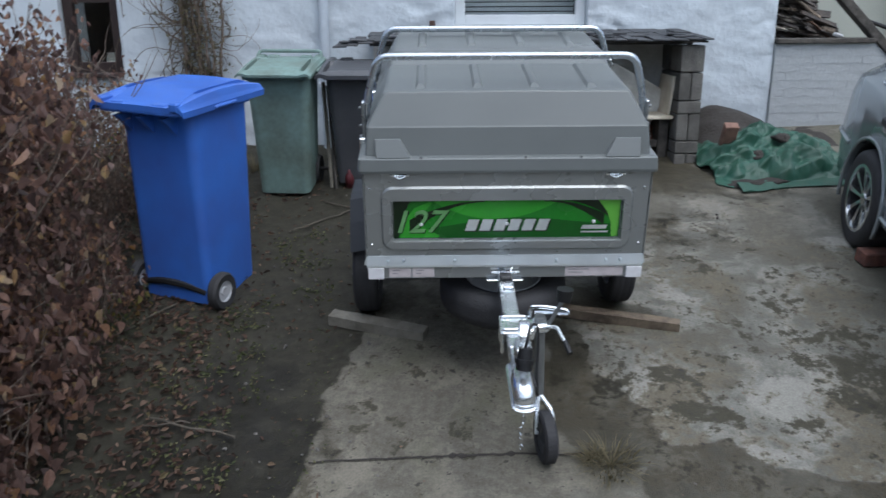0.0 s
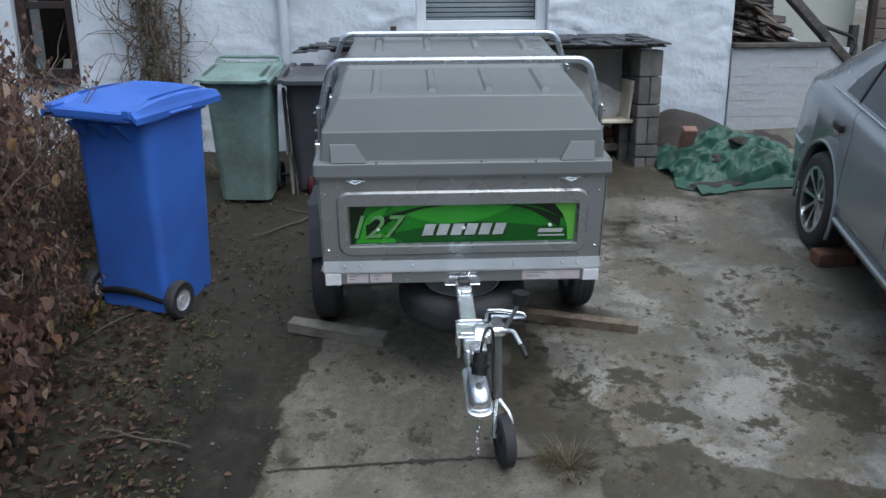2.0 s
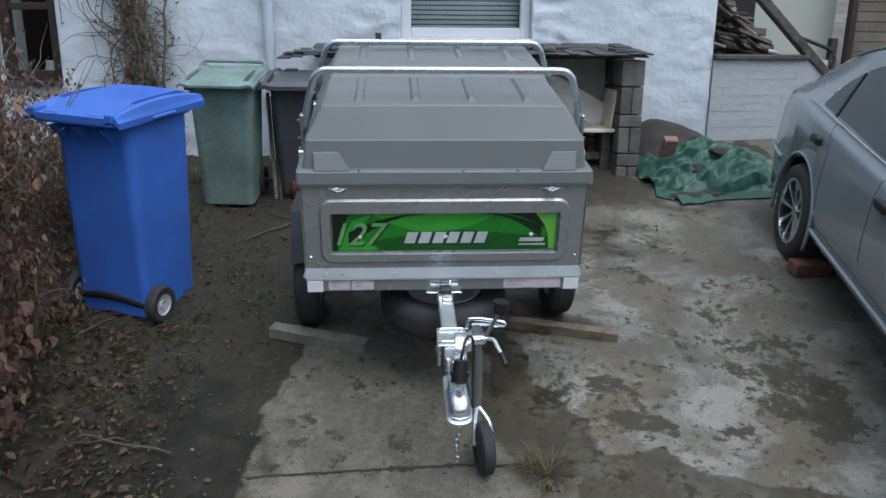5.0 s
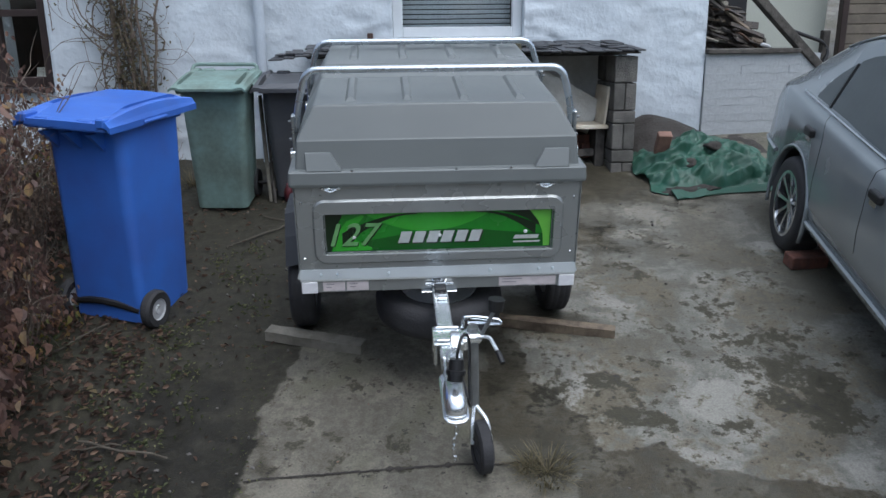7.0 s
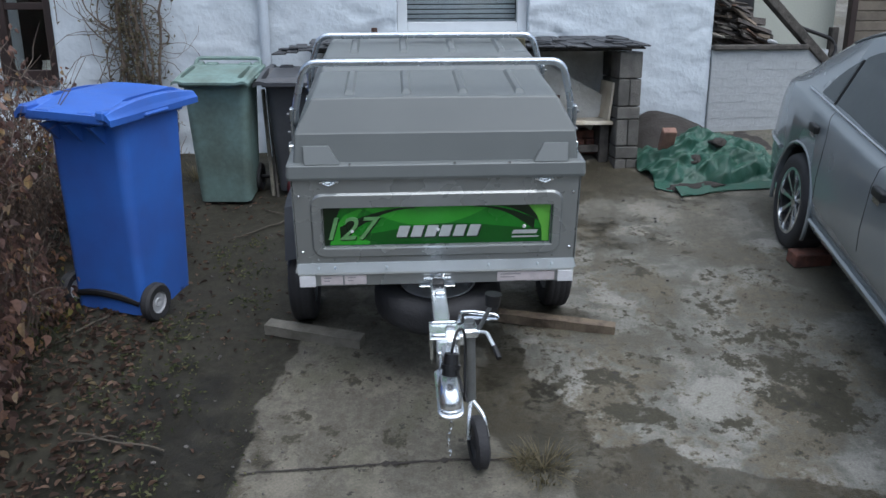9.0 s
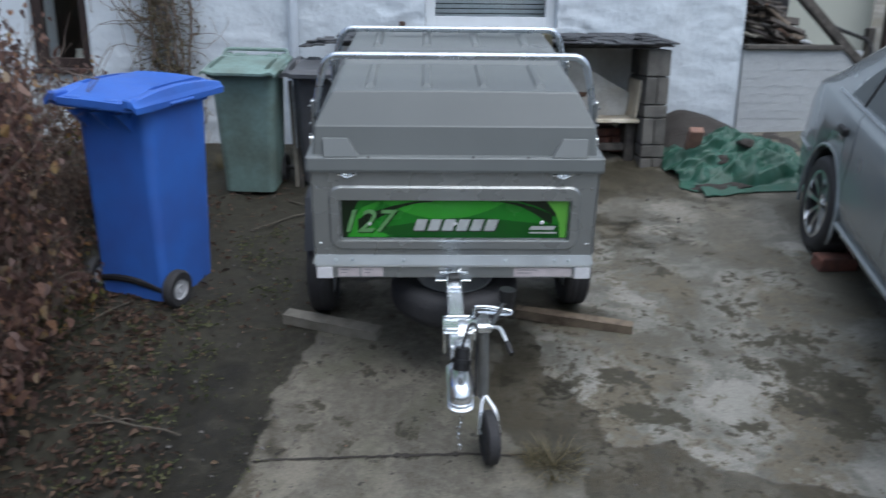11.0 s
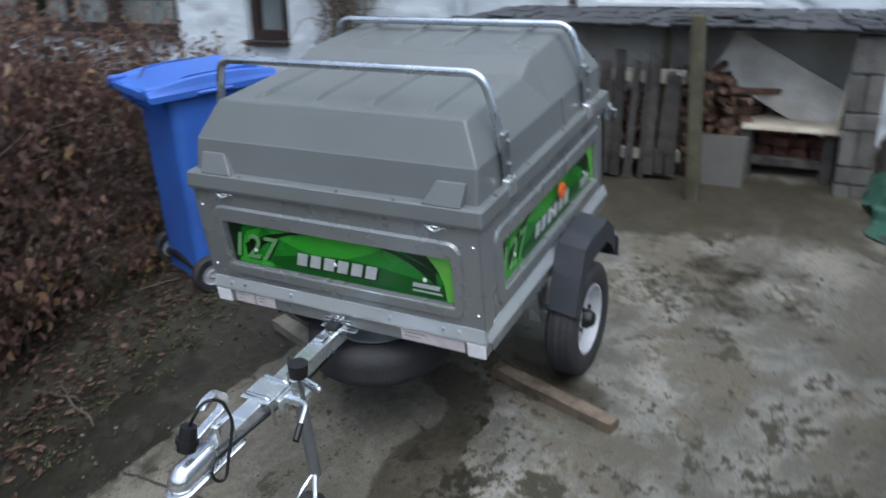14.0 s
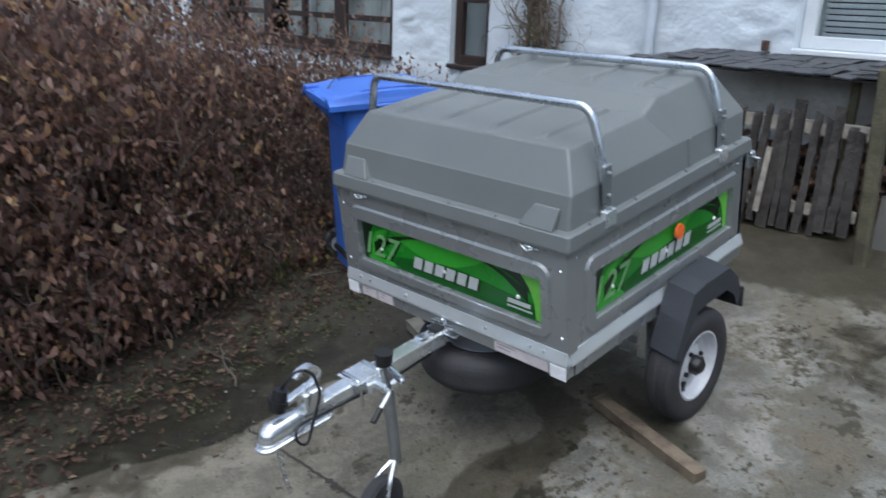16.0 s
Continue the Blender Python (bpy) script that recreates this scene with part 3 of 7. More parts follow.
window("window_1", OPEN_MAIN, M_frame_w, "white-painted window with a closed slatted blind", frame_w=0.07, inset=0.07)
window("window_2", OPEN_SLIM, M_frame_b, "narrow dark brown sash window", (), (1.48, 1.92), frame_w=0.07, inset=0.05)
window("window_3", OPEN_BAY, M_frame_b, "wide dark brown window with small panes", (-6.5, -6.2, -5.8, -5.34, -4.75, -4.2), (1.29, 1.78), frame_w=0.09, inset=0.05, bar=0.05, heavy=(-6.2, -5.34, -4.2))
# rooms behind the windows; their near-black colour stands for missing light
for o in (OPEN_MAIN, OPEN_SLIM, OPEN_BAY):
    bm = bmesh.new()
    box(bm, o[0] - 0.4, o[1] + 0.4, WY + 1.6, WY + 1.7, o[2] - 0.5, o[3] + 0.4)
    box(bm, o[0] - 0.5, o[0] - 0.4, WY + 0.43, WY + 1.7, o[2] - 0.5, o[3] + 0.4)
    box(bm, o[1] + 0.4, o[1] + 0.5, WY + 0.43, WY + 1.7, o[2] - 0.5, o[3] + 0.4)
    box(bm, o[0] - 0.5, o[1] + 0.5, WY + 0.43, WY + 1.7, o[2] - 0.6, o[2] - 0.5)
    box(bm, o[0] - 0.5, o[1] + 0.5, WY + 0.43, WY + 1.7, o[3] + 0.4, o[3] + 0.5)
    tagged(mesh_object("wall_inner", bm, M_shade), "room walls coloured near-black to stand for an unlit room", "wall", kind="structure")
blind = thing("venetian_blind", Matrix.Identity(4), "grey slatted venetian blind behind the window", "blind")
for i in range(30):
    z = OPEN_MAIN[2] + 0.075 + i * 0.032
    part("slat", boxed(-0.5, 0.5, -0.011, 0.011, -0.0012, 0.0012), M_slat, blind).matrix_basis = Matrix.Translation(((OPEN_MAIN[0] + OPEN_MAIN[1]) / 2, WY + 0.20, z)) @ Matrix.Rotation(radians(-58), 4, "X") @ Matrix.Diagonal((0.76, 1.25, 1, 1))
# things on the far room's sill, seen through the slim window
vase = thing("sill_pot", pose(-2.55, WY + 0.35, 1.0), "small pale pot standing inside the slim window", "pot")
part("pot", spin([(0.0001, 0), (0.05, 0), (0.06, 0.05), (0.045, 0.11), (0.05, 0.12), (0.04, 0.12), (0.0001, 0.10)], 18), M_sheet, vase, smooth=True)
tagged(mesh_object("inner_sill", boxed(-2.80, -2.25, WY + 0.28, WY + 0.5, 0.955, 0.998, bevel=0.004), M_frame_b), "dark wooden inner window sill", "sill", kind="structure")

# curtain panels of the wide window, their grey standing for sky reflected in the panes
for x in (-6.1, -5.28, -4.80, -4.33, -3.86):
    cur = thing("curtain", pose(x, WY + 0.26, 0.98), "grey net curtain standing in for sky reflected in the panes", "curtain")
    bm = bmesh.new()
    loft(bm, [[(i * 0.03, 0.02 * math.sin(i * 1.3), z) for i in range(16)] for z in (0.0, 0.8, 1.5)], caps=False, closed=False)
    part("cloth", bm, M_net, cur, smooth=True)

# rainwater pipe
pipe = thing("downpipe", pose(-0.985, WY - 0.05, 0), "grey-white painted rainwater pipe fixed on the wall", "pipe")
part("pipe_run", cyled((0, 0, 0.3), (0, 0, 3.4), 0.033, n=20), M_pipe, pipe, smooth=False)
for z in (0.9, 2.3):
    part("pipe_bracket", boxed(-0.05, 0.05, -0.036, 0.045, z, z + 0.03, bevel=0.004), M_pipe, pipe)
    part("pipe_socket", cyled((0, 0, z + 0.03), (0, 0, z + 0.11), 0.038, n=20), M_pipe, pipe)
vent = thing("wall_bracket", pose(-0.262, WY - 0.03, 1.275), "small rusty iron bracket on the wall", "bracket")
part("plate", boxed(-0.02, 0.02, 0.0, 0.028, 0.0, 0.055, bevel=0.004), M_rust, vent)
part("hook", tubed(rounded([(0.0, 0.01, 0.05), (0.0, -0.03, 0.05), (0.0, -0.03, 0.02)], 0.01, 3), 0.006, 8), M_rust, vent)

# ---- painted brick dwarf wall with a timber store behind ----
BY = 2.68
dwarf = tagged(mesh_object("wall_brick", boxed(2.062, 2.888, BY + 0.004, BY + 0.11, 0.2, 1.165), M_pbrick), "white-painted brick dwarf wall", "wall", kind="structure")
bw, bh = 0.172, 0.0555
rnd_gap = random.Random(8)
for r in range(17):
    z = 0.2 + r * bh
    x = 2.063 - (0.086 if r % 2 else 0)
    while x < 2.888:
        a, b = max(x, 2.063), min(x + bw - rnd_gap.choice([0.0, 0.0, 0.001]), 2.886)
        if b - a > 0.03:
            br = mesh_object("brick", boxed(-(b - a) / 2, (b - a) / 2, 0, 0.02, 0, bh - rnd_gap.choice([0.0, 0.0, 0.0006, 0.0025]), bevel=0.0007), M_pbrick)
            br.parent = dwarf
            br.matrix_basis = pose((a + b) / 2, BY - 0.0022 * random.random(), z, random.uniform(-1.0, 1.6), 0, random.uniform(-0.25, 0.25))
        x += bw
cap = thing("timber_ledge", pose(0, 0, 0), "weathered brown timber ledge on the brick wall", "ledge")
part("plank", boxed(2.062, 2.73, BY - 0.03, BY + 0.13, 1.166, 1.20, bevel=0.006), M_oldwood, cap)
brace = thing("timber_brace", Matrix.Identity(4), "sloping grey timber bargeboard of the lean-to", "timber")
bm = bmesh.new()
box(bm, -0.03, 0.03, -0.04, 0.04, -0.85, 0.62, bevel=0.006, m=Matrix.Translation((2.588, BY + 0.02, 1.36)) @ Matrix.Rotation(radians(-46), 4, "Y"))
part("board", bm, M_oldwood, brace)
# boards take a near-black colour for the shade inside the store
tagged(mesh_object("wall_store", boxed(2.062, 2.748, BY + 0.95, BY + 1.0, 0.2, 2.4), M_shade), "back boards of the timber store in painted-on shade", "wall", kind="structure")
M_wetwood = material("wet_rotten_wood", (0.06, 0.047, 0.036), 0.6, vary=0.4, scale=18, bump=0.7, fine=70, tint=(0.03, 0.024, 0.02))
rng = random.Random(5)
for i in range(120):
    t = rng.random()
    big = rng.random() < 0.45
    L, wd = (rng.uniform(0.16, 0.40), rng.uniform(0.03, 0.06)) if big else (rng.uniform(0.06, 0.2), rng.uniform(0.012, 0.03))
    x, z = 2.128 + t * 0.46, 1.2 + 0.012 + rng.random() * (0.50 - 0.52 * t)
    st = thing("scrap_timber", pose(x, BY + 0.24 + rng.random() * 0.3, z, rng.uniform(10, 70), rng.uniform(0, 48), rng.uniform(-35, 35)), "broken grey-brown timber scrap on the pile", "timber", "scrap timber pile")
    bm = bmesh.new()
    n = 4
    loft(bm, [[(-L / 2 + L * k / n + rng.uniform(-0.015, 0.015), -wd * rng.uniform(0.35, 0.55), -0.006), (-L / 2 + L * k / n + rng.uniform(-0.015, 0.015), wd * rng.uniform(0.35, 0.55), -0.006 + rng.uniform(-0.003, 0.003)), (-L / 2 + L * k / n, wd * 0.45, 0.008), (-L / 2 + L * k / n, -wd * 0.45, 0.008 + rng.uniform(-0.003, 0.003))] for k in range(n + 1)])
    part("piece", bm, rng.choice([M_wetwood, M_wetwood, M_oldwood, M_wetwood, M_redlog, M_wetwood, M_plank_grey, M_plank, M_palerail if not big else M_wetwood]), st)
bag = thing("white_scrap", pose(2.528, BY + 0.10, 1.216, 0, 15, 20), "small crumpled white scrap on the timber", "scrap")
part("scrap", boxed(-0.04, 0.04, -0.02, 0.02, -0.012, 0.012, bevel=0.01), M_tag, bag)
# floor in the same near-black colour, as painted shade
bed = tagged(mesh_object("store_floor", boxed(2.063, 2.878, BY + 0.115, BY + 0.94, 1.1, 1.165), M_shade), "raised floor of the timber store in painted-on shade", "floor", kind="structure")

# ---- beyond ----
tagged(mesh_object("backdrop_wall", boxed(0.76, 3.79, 4.3, 4.5, -0.2, 3.7), M_cream), "pale cream wall of the neighbouring building", "wall", kind="structure")
shed = thing("garden_shed", Matrix.Identity(4), "brown boarded shed behind the parked car", "shed")
for i in range(24):
    part("shed_board", boxed(3.85, 5.96, 4.06, 4.085, 0.6 + i * 0.084, 0.6 + i * 0.084 + 0.079, bevel=0.004), M_shed, shed)
part("corner_post", boxed(3.79, 3.85, 4.04, 4.11, 0.4, 2.7, bevel=0.005), M_frame_b, shed)
part("back", boxed(3.85, 5.96, 4.09, 4.15, 0.5, 2.65), M_shed, shed)
hose = thing("black_hose", Matrix.Identity(4), "black hose slung between wall and post", "hose")
part("hose_run", tubed(rounded([(2.9, 3.3, 1.37), (3.08, 3.5, 1.31), (3.35, 3.5, 1.22), (3.40, 3.5, 1.14), (3.30, 3.45, 0.95)], 0.05, 4), 0.016, 8), M_black, hose, smooth=True)
stump = thing("hose_stake", pose(3.37, 3.52, 0.55), "dark wooden stake holding the hose", "stake")
part("stake", boxed(-0.03, 0.03, -0.03, 0.03, 0, 0.76, bevel=0.006), M_oldwood, stump)
# unseen hedge added behind and beside the camera: closes the yard, blocks low sky light
M_far = material("dull_hedge_green", (0.05, 0.055, 0.03), 0.95, vary=0.4, scale=1.5, bump=0.8, fine=9)
bm = bmesh.new()
for k in range(60):
    a = math.pi * (1.0 + k / 59)
    cx, cy = 11 * math.cos(a), 12 * math.sin(a) - 1
    box(bm, cx - 0.75, cx + 0.75, cy - 0.4, cy + 0.4, -3.6, 1.7 + 0.9 * noise.noise(Vector((k * 0.7, 0, 0))), bevel=0.2)
tagged(mesh_object("unseen_hedge", bm, M_far), "unseen hedge added behind the camera to cut low sky light", "hedge", kind="structure")

# ---- lean-to log store against the house ----
def gy(x, y):
    """Height of the yard in upright coordinates."""
    a = radians(9.5)
    s = 0.0
    ys = y / math.cos(a)
    for _ in range(6):
        s = gz(x, ys)
        ys = (y + s * math.sin(a)) / math.cos(a)
    return ys * math.sin(a) + s * math.cos(a)


rng = random.Random(11)
pier = thing("block_pier", Matrix.Identity(4), "rough grey concrete block pier of the log store", "pier")
rows = [(0.164, 1), (0.172, 2), (0.08, 1), (0.168, 2), (0.08, 1), (0.22, 2)]
z = 1.182
for h, n in rows:
    z -= h
    for k in range(n):
        x0, x1 = 1.252 + (0.148 / n) * k, 1.252 + (0.148 / n) * (k + 1)
        part("block", boxed(x0 + 0.002, x1 - 0.003, 2.10 + rng.uniform(-0.004, 0.004), 2.30, z + 0.003, z + h - 0.003, bevel=0.005), M_block, pier)
# side wall of blocks running back to the house
sidewall = thing("block_side_wall", Matrix.Identity(4), "rough grey concrete block side of the log store", "wall")
z = 1.17
for r in range(5):
    z -= 0.165
    for k in range(2):
        y0 = 2.305 + k * 0.19
        part("block", boxed(1.30 + rng.uniform(-0.004, 0.004), 1.40, y0 + 0.002, y0 + 0.186, z + 0.003, z + 0.162, bevel=0.005), M_block, sidewall)
# stained inner face of the house under the roof
part_wall = rough_wall("wall_store_back", -0.66, 1.40, 0.1, 1.21, WY - 0.03, 0.015, [], M_store, step=0.05, amp=0.008, label="stained old render under the store roof", seed=7.0)
# slates
roof = thing("slate_roof", Matrix.Identity(4), "low lean-to roof of uneven grey slates", "roof")
part("wall_plate", boxed(-0.66, 1.40, 2.35, 2.40, 1.178, 1.208, bevel=0.004), M_oldwood, roof)
part("boarding", boxed(-0.64, 1.40, 0.0, 0.62, -0.005, 0.005), M_oldwood, roof).matrix_basis = Matrix.Translation((0, 2.065, 1.202)) @ Matrix.Rotation(math.atan2(0.030, 0.62), 4, "X")
tilt = math.atan2(0.030, 0.62)
for c in range(3):
    x = (-0.86, -0.74, -0.68)[c]
    while x < 1.40:
        w = rng.uniform(0.055, 0.11)
        y = 2.04 + c * 0.205 + rng.uniform(-0.03, 0.02)
        zz = 1.213 + (y - 2.04) * math.tan(tilt) + 0.005 * c - 0.10 * max(0.0, -0.58 - x)
        sl = part("slate", boxed(0.003, min(w, 1.425 - x) - 0.003 if x > 1.15 else w - 0.003, 0, 0.26, -0.0045, 0.0045, bevel=0.0015), M_slate, roof)
        sl.matrix_basis = Matrix.Translation((x, y, zz + rng.uniform(0, 0.006))) @ Matrix.Rotation(tilt + radians(rng.uniform(0.3, 1.4)), 4, "X") @ Matrix.Rotation(radians(rng.uniform(-2.5, 2.5)), 4, "Y") @ Matrix.Rotation(radians(rng.uniform(-6, 6)), 4, "Z")
        x += w
for i in range(24):
    x = rng.uniform(0.45, 1.36) if i % 3 else rng.uniform(-0.76, -0.45)
    sl = thing("loose_slate", pose(x, 2.13 + rng.random() * (0.25 if i % 3 else 0.08), 1.226 + (0.009 if i % 3 else 0.005) * (i % 4) - 0.10 * max(0.0, -0.5 - x), rng.uniform(0, 6), rng.uniform(-4, 4), rng.uniform(-25, 25)), "broken loose slate lying on the store roof", "slate", "loose slates")
    part("slate", boxed(-0.08, rng.uniform(0.0, 0.07), -0.045, 0.045, -0.004, 0.004, bevel=0.0015), M_slate, sl)

# gate of old pickets with its posts
FY = 2.13
gate = thing("picket_gate", Matrix.Identity(4), "weathered grey picket gate, broken and leaning", "gate")
specs = [(-0.33, 0.98, 0.05), (-0.265, 0.93, 0.05), (-0.20, 1.0, 0.045), (-0.135, 0.97, 0.05), (-0.07, 1.02, 0.045), (-0.005, 1.0, 0.045), (0.052, 1.06, 0.030), (0.118, 1.02, 0.052), (0.176, 0.95, 0.034), (0.224, 1.09, 0.050), (0.292, 1.04, 0.040), (0.362, 1.03, 0.030), (0.402, 1.085, 0.058), (0.455, 1.00, 0.042), (0.515, 0.965, 0.048)]
for x, top, w in specs:
    lean = rng.uniform(-1.0, 4.0)
    top, w = top + rng.uniform(-0.02, 0.02), w * rng.uniform(0.85, 1.08)
    bot = gy(x, FY) + rng.uniform(0.0, 0.05)
    h = top - bot
    bm = bmesh.new()
    n = 7
    drift = [0.006 * noise.noise(Vector((x * 31, i * 0.9, 4))) for i in range(n + 1)]
    loft(bm, [[(-w / 2 + drift[i] + rng.uniform(-0.004, 0.004), -0.009, h * i / n + (rng.uniform(-0.025, 0.02) if i == n else 0)), (w / 2 + drift[i] + rng.uniform(-0.004, 0.004), -0.009, h * i / n + (rng.uniform(-0.025, 0.02) if i == n else 0)), (w / 2 + drift[i], 0.009, h * i / n), (-w / 2 + drift[i], 0.009, h * i / n)] for i in range(n + 1)])
    part("picket", bm, M_oldwood, gate).matrix_basis = pose(x - 0.02, FY + rng.uniform(-0.010, 0.004), bot, rng.uniform(-1, 1), lean, 0)
for z, tall in ((0.53, 0.06), (0.925, 0.070)):
    bm = bmesh.new()
    box(bm, -0.36, 0.53, FY + 0.014, FY + 0.042, z, z + tall, bevel=0.004)
    part("rail", bm, M_palerail, gate)
bm = bmesh.new()
loft(bm, [[(-0.014, -0.006, z), (0.014, -0.006, z), (0.012, 0.006, z), (-0.012, 0.006, z)] for z in (0.0, 0.17, 0.335)])
part("broken_slat", bm, M_palerail, gate, "short pale broken slat").matrix_basis = pose(0.072, FY - 0.032, 0.51, 0, 4, 0)
post = thing("gate_post", pose(0.650, 1.955, gy(0.650, 1.955) - 0.03, 0, -3.0, 0), "mossy square wooden gate post", "post")
part("post", boxed(-0.031, 0.031, -0.031, 0.031, 0, 0.90, bevel=0.010), M_post, post)
post = thing("gate_post", pose(0.425, FY + 0.07, gy(0.425, FY) - 0.02, 0, -1.0, 0), "thin grey wooden stake behind the gate", "post")
part("post", boxed(-0.019, 0.019, -0.018, 0.018, 0, 0.78, bevel=0.005), M_post, post)

# firewood behind the gate
for r in range(12):
    for k in range(17):
        x = -0.30 + k * 0.067 + (0.033 if r % 2 else 0)
        z = gy(x, 2.35) + 0.022 + r * 0.048
        if z > (0.99 if x > 0.5 else 0.86) - 0.35 * max(0, x - 0.66):
            continue
        L = rng.uniform(0.18, 0.30)
        lg = thing("firewood_log", pose(x + rng.uniform(-0.012, 0.012), 2.27 + rng.uniform(-0.05, 0.04), z, rng.uniform(-16, 16), rng.uniform(-80, 80), rng.uniform(-38, 38)), "split reddish-brown firewood log in the stack", "firewood", "firewood stack")
        bm = bmesh.new()
        a0 = rng.uniform(0, 6)
        ring = [(0.029 * math.cos(a0 + a) * rng.uniform(0.45, 1.25), 0.029 * math.sin(a0 + a) * rng.uniform(0.45, 1.25)) for a in (0, 1.9, 3.1, 4.6)]
        loft(bm, [[(px, -0.06 + rng.uniform(-0.01, 0.01), pz) for px, pz in ring], [(px * 0.95, L, pz * 0.95) for px, pz in ring]])
        part("log", bm, M_redlog, lg)

# boards, shelf and slab
sh = thing("store_shelf", Matrix.Identity(4), "cream-painted board shelf inside the log store", "shelf")
part("shelf_board", boxed(0.81, 1.25, 2.17, 2.62, 0.725, 0.748, bevel=0.004), M_board, sh)
part("shelf_support", boxed(0.80, 0.86, 2.2, 2.55, 0.36, 0.7245, bevel=0.004), M_oldwood, sh)
part("shelf_support", boxed(1.18, 1.24, 2.22, 2.55, 0.36, 0.7245, bevel=0.004), M_oldwood, sh)
part("cross_beam", boxed(0.862, 1.178, 2.24, 2.29, 0.54, 0.585, bevel=0.004), M_oldwood, sh)
up = thing("upright_board", pose(1.228, 2.36, 0.749, 0, 6, 0), "cream board standing on the shelf end", "board")
part("board", boxed(-0.008, 0.008, -0.16, 0.14, 0, 0.24, bevel=0.003), M_board, up)
sheet = thing("leaning_sheet", Matrix.Identity(4), "dirty white sheet of board leaning at a slant", "board")
bm = bmesh.new()
box(bm, -0.02, 0.62, -0.004, 0.004, -0.04, 0.20, bevel=0.002, m=Matrix.Translation((0.635, 2.40, 0.99)) @ Matrix.Rotation(radians(28), 4, "Y") @ Matrix.Rotation(radians(-10), 4, "X"))
part("sheet", bm, M_sheet, sheet)
slab = thing("paving_slab", pose(0.735, 2.12, gy(0.735, 2.12) - 0.004, -8, 0, -3), "grey concrete paving slab leaning on the store", "slab")
part("slab", boxed(-0.112, 0.112, 0.0, 0.035, 0, 0.255, bevel=0.005), M_paving, slab)
for i in range(14):
    b = thing("stored_brick", pose(0.90 + 0.085 * (i % 4), 2.42 + 0.02 * (i % 3), gy(0.95, 2.42) + 0.001 + 0.052 * (i // 4), 0, 0, rng.uniform(-8, 8)), "old red brick stacked under the shelf", "brick", "stored bricks")
    part("brick", boxed(-0.038, 0.038, -0.08, 0.08, 0, 0.05, bevel=0.004), M_brick, b)

# ---- the trailer ----
def rrect(x0, x1, z0, z1, r, k=5):
    out = []
    for cx, cz, a0 in ((x1 - r, z1 - r, 0), (x0 + r, z1 - r, 90), (x0 + r, z0 + r, 180), (x1 - r, z0 + r, 270)):
        for i in range(k + 1):
            a = radians(a0 + 90 * i / k)
            out.append((cx + r * math.cos(a), cz + r * math.sin(a)))
    return out


def pressed_panel(w0, w1, z0, z1, rim, recess, place):
    """A steel side with a pressed raised field and a recess for the film. place turns (along, out, up) into the trailer's frame."""
    def ring(r, rad, out):
        return [place(x, out, z) for x, z in rrect(*r, rad)]
    def shrink(r, s):
        return (r[0] + s, r[1] - s, r[2] + s, r[3] - s)
    bm = bmesh.new()
    loft(bm, [ring((w0, w1, z0, z1), 0.002, -0.022), ring((w0, w1, z0, z1), 0.002, 0.0), ring(rim, 0.045, 0.0), ring(shrink(rim, 0.007), 0.04, 0.008),
              ring(recess, 0.006, 0.008), ring(shrink(recess, 0.003), 0.005, -0.012)])
    bmesh.ops.recalc_face_normals(bm, faces=bm.faces)
    return bm


def flat(poly, place, out, thick=0.0006):
    """A thin printed shape on the film."""
    bm = bmesh.new()
    a = [bm.verts.new(place(x, out, z)) for x, z in poly]
    b = [bm.verts.new(place(x, out + thick, z)) for x, z in poly]
    n = len(poly)
    bm.faces.new(a[::-1])
    bm.faces.new(b)
    for i in range(n):
        bm.faces.new((a[i], a[(i + 1) % n], b[(i + 1) % n], b[i]))
    bmesh.ops.recalc_face_normals(bm, faces=bm.faces)
    return bm


def band(top, bottom):
    """A closed outline between two curves."""
    return top + bottom[::-1]


def curve_pts(f, x0, x1, n=14):
    return [(x0 + (x1 - x0) * i / n, f(x0 + (x1 - x0) * i / n)) for i in range(n + 1)]


def lettering(text, size, parent, mat, place, x, z, out, shear=0.25, name="lettering"):
    cu = bpy.data.curves.new(name, "FONT")
    cu.body, cu.size, cu.shear, cu.extrude = text, size, shear, 0.0008
    cu.offset = size * 0.008
    tmp = bpy.data.objects.new(name, cu)
    scene.collection.objects.link(tmp)
    bpy.context.view_layer.update()
    me = bpy.data.meshes.new_from_object(tmp.evaluated_get(bpy.context.evaluated_depsgraph_get()))
    bpy.data.objects.remove(tmp)
    bpy.data.curves.remove(cu)
    for v in me.vertices:
        v.co = place(x + v.co.x, out + v.co.z, z + v.co.y)
    me.materials.clear()
    me.materials.append(mat)
    ob = new(name, me)
    ob.parent = parent
    return ob


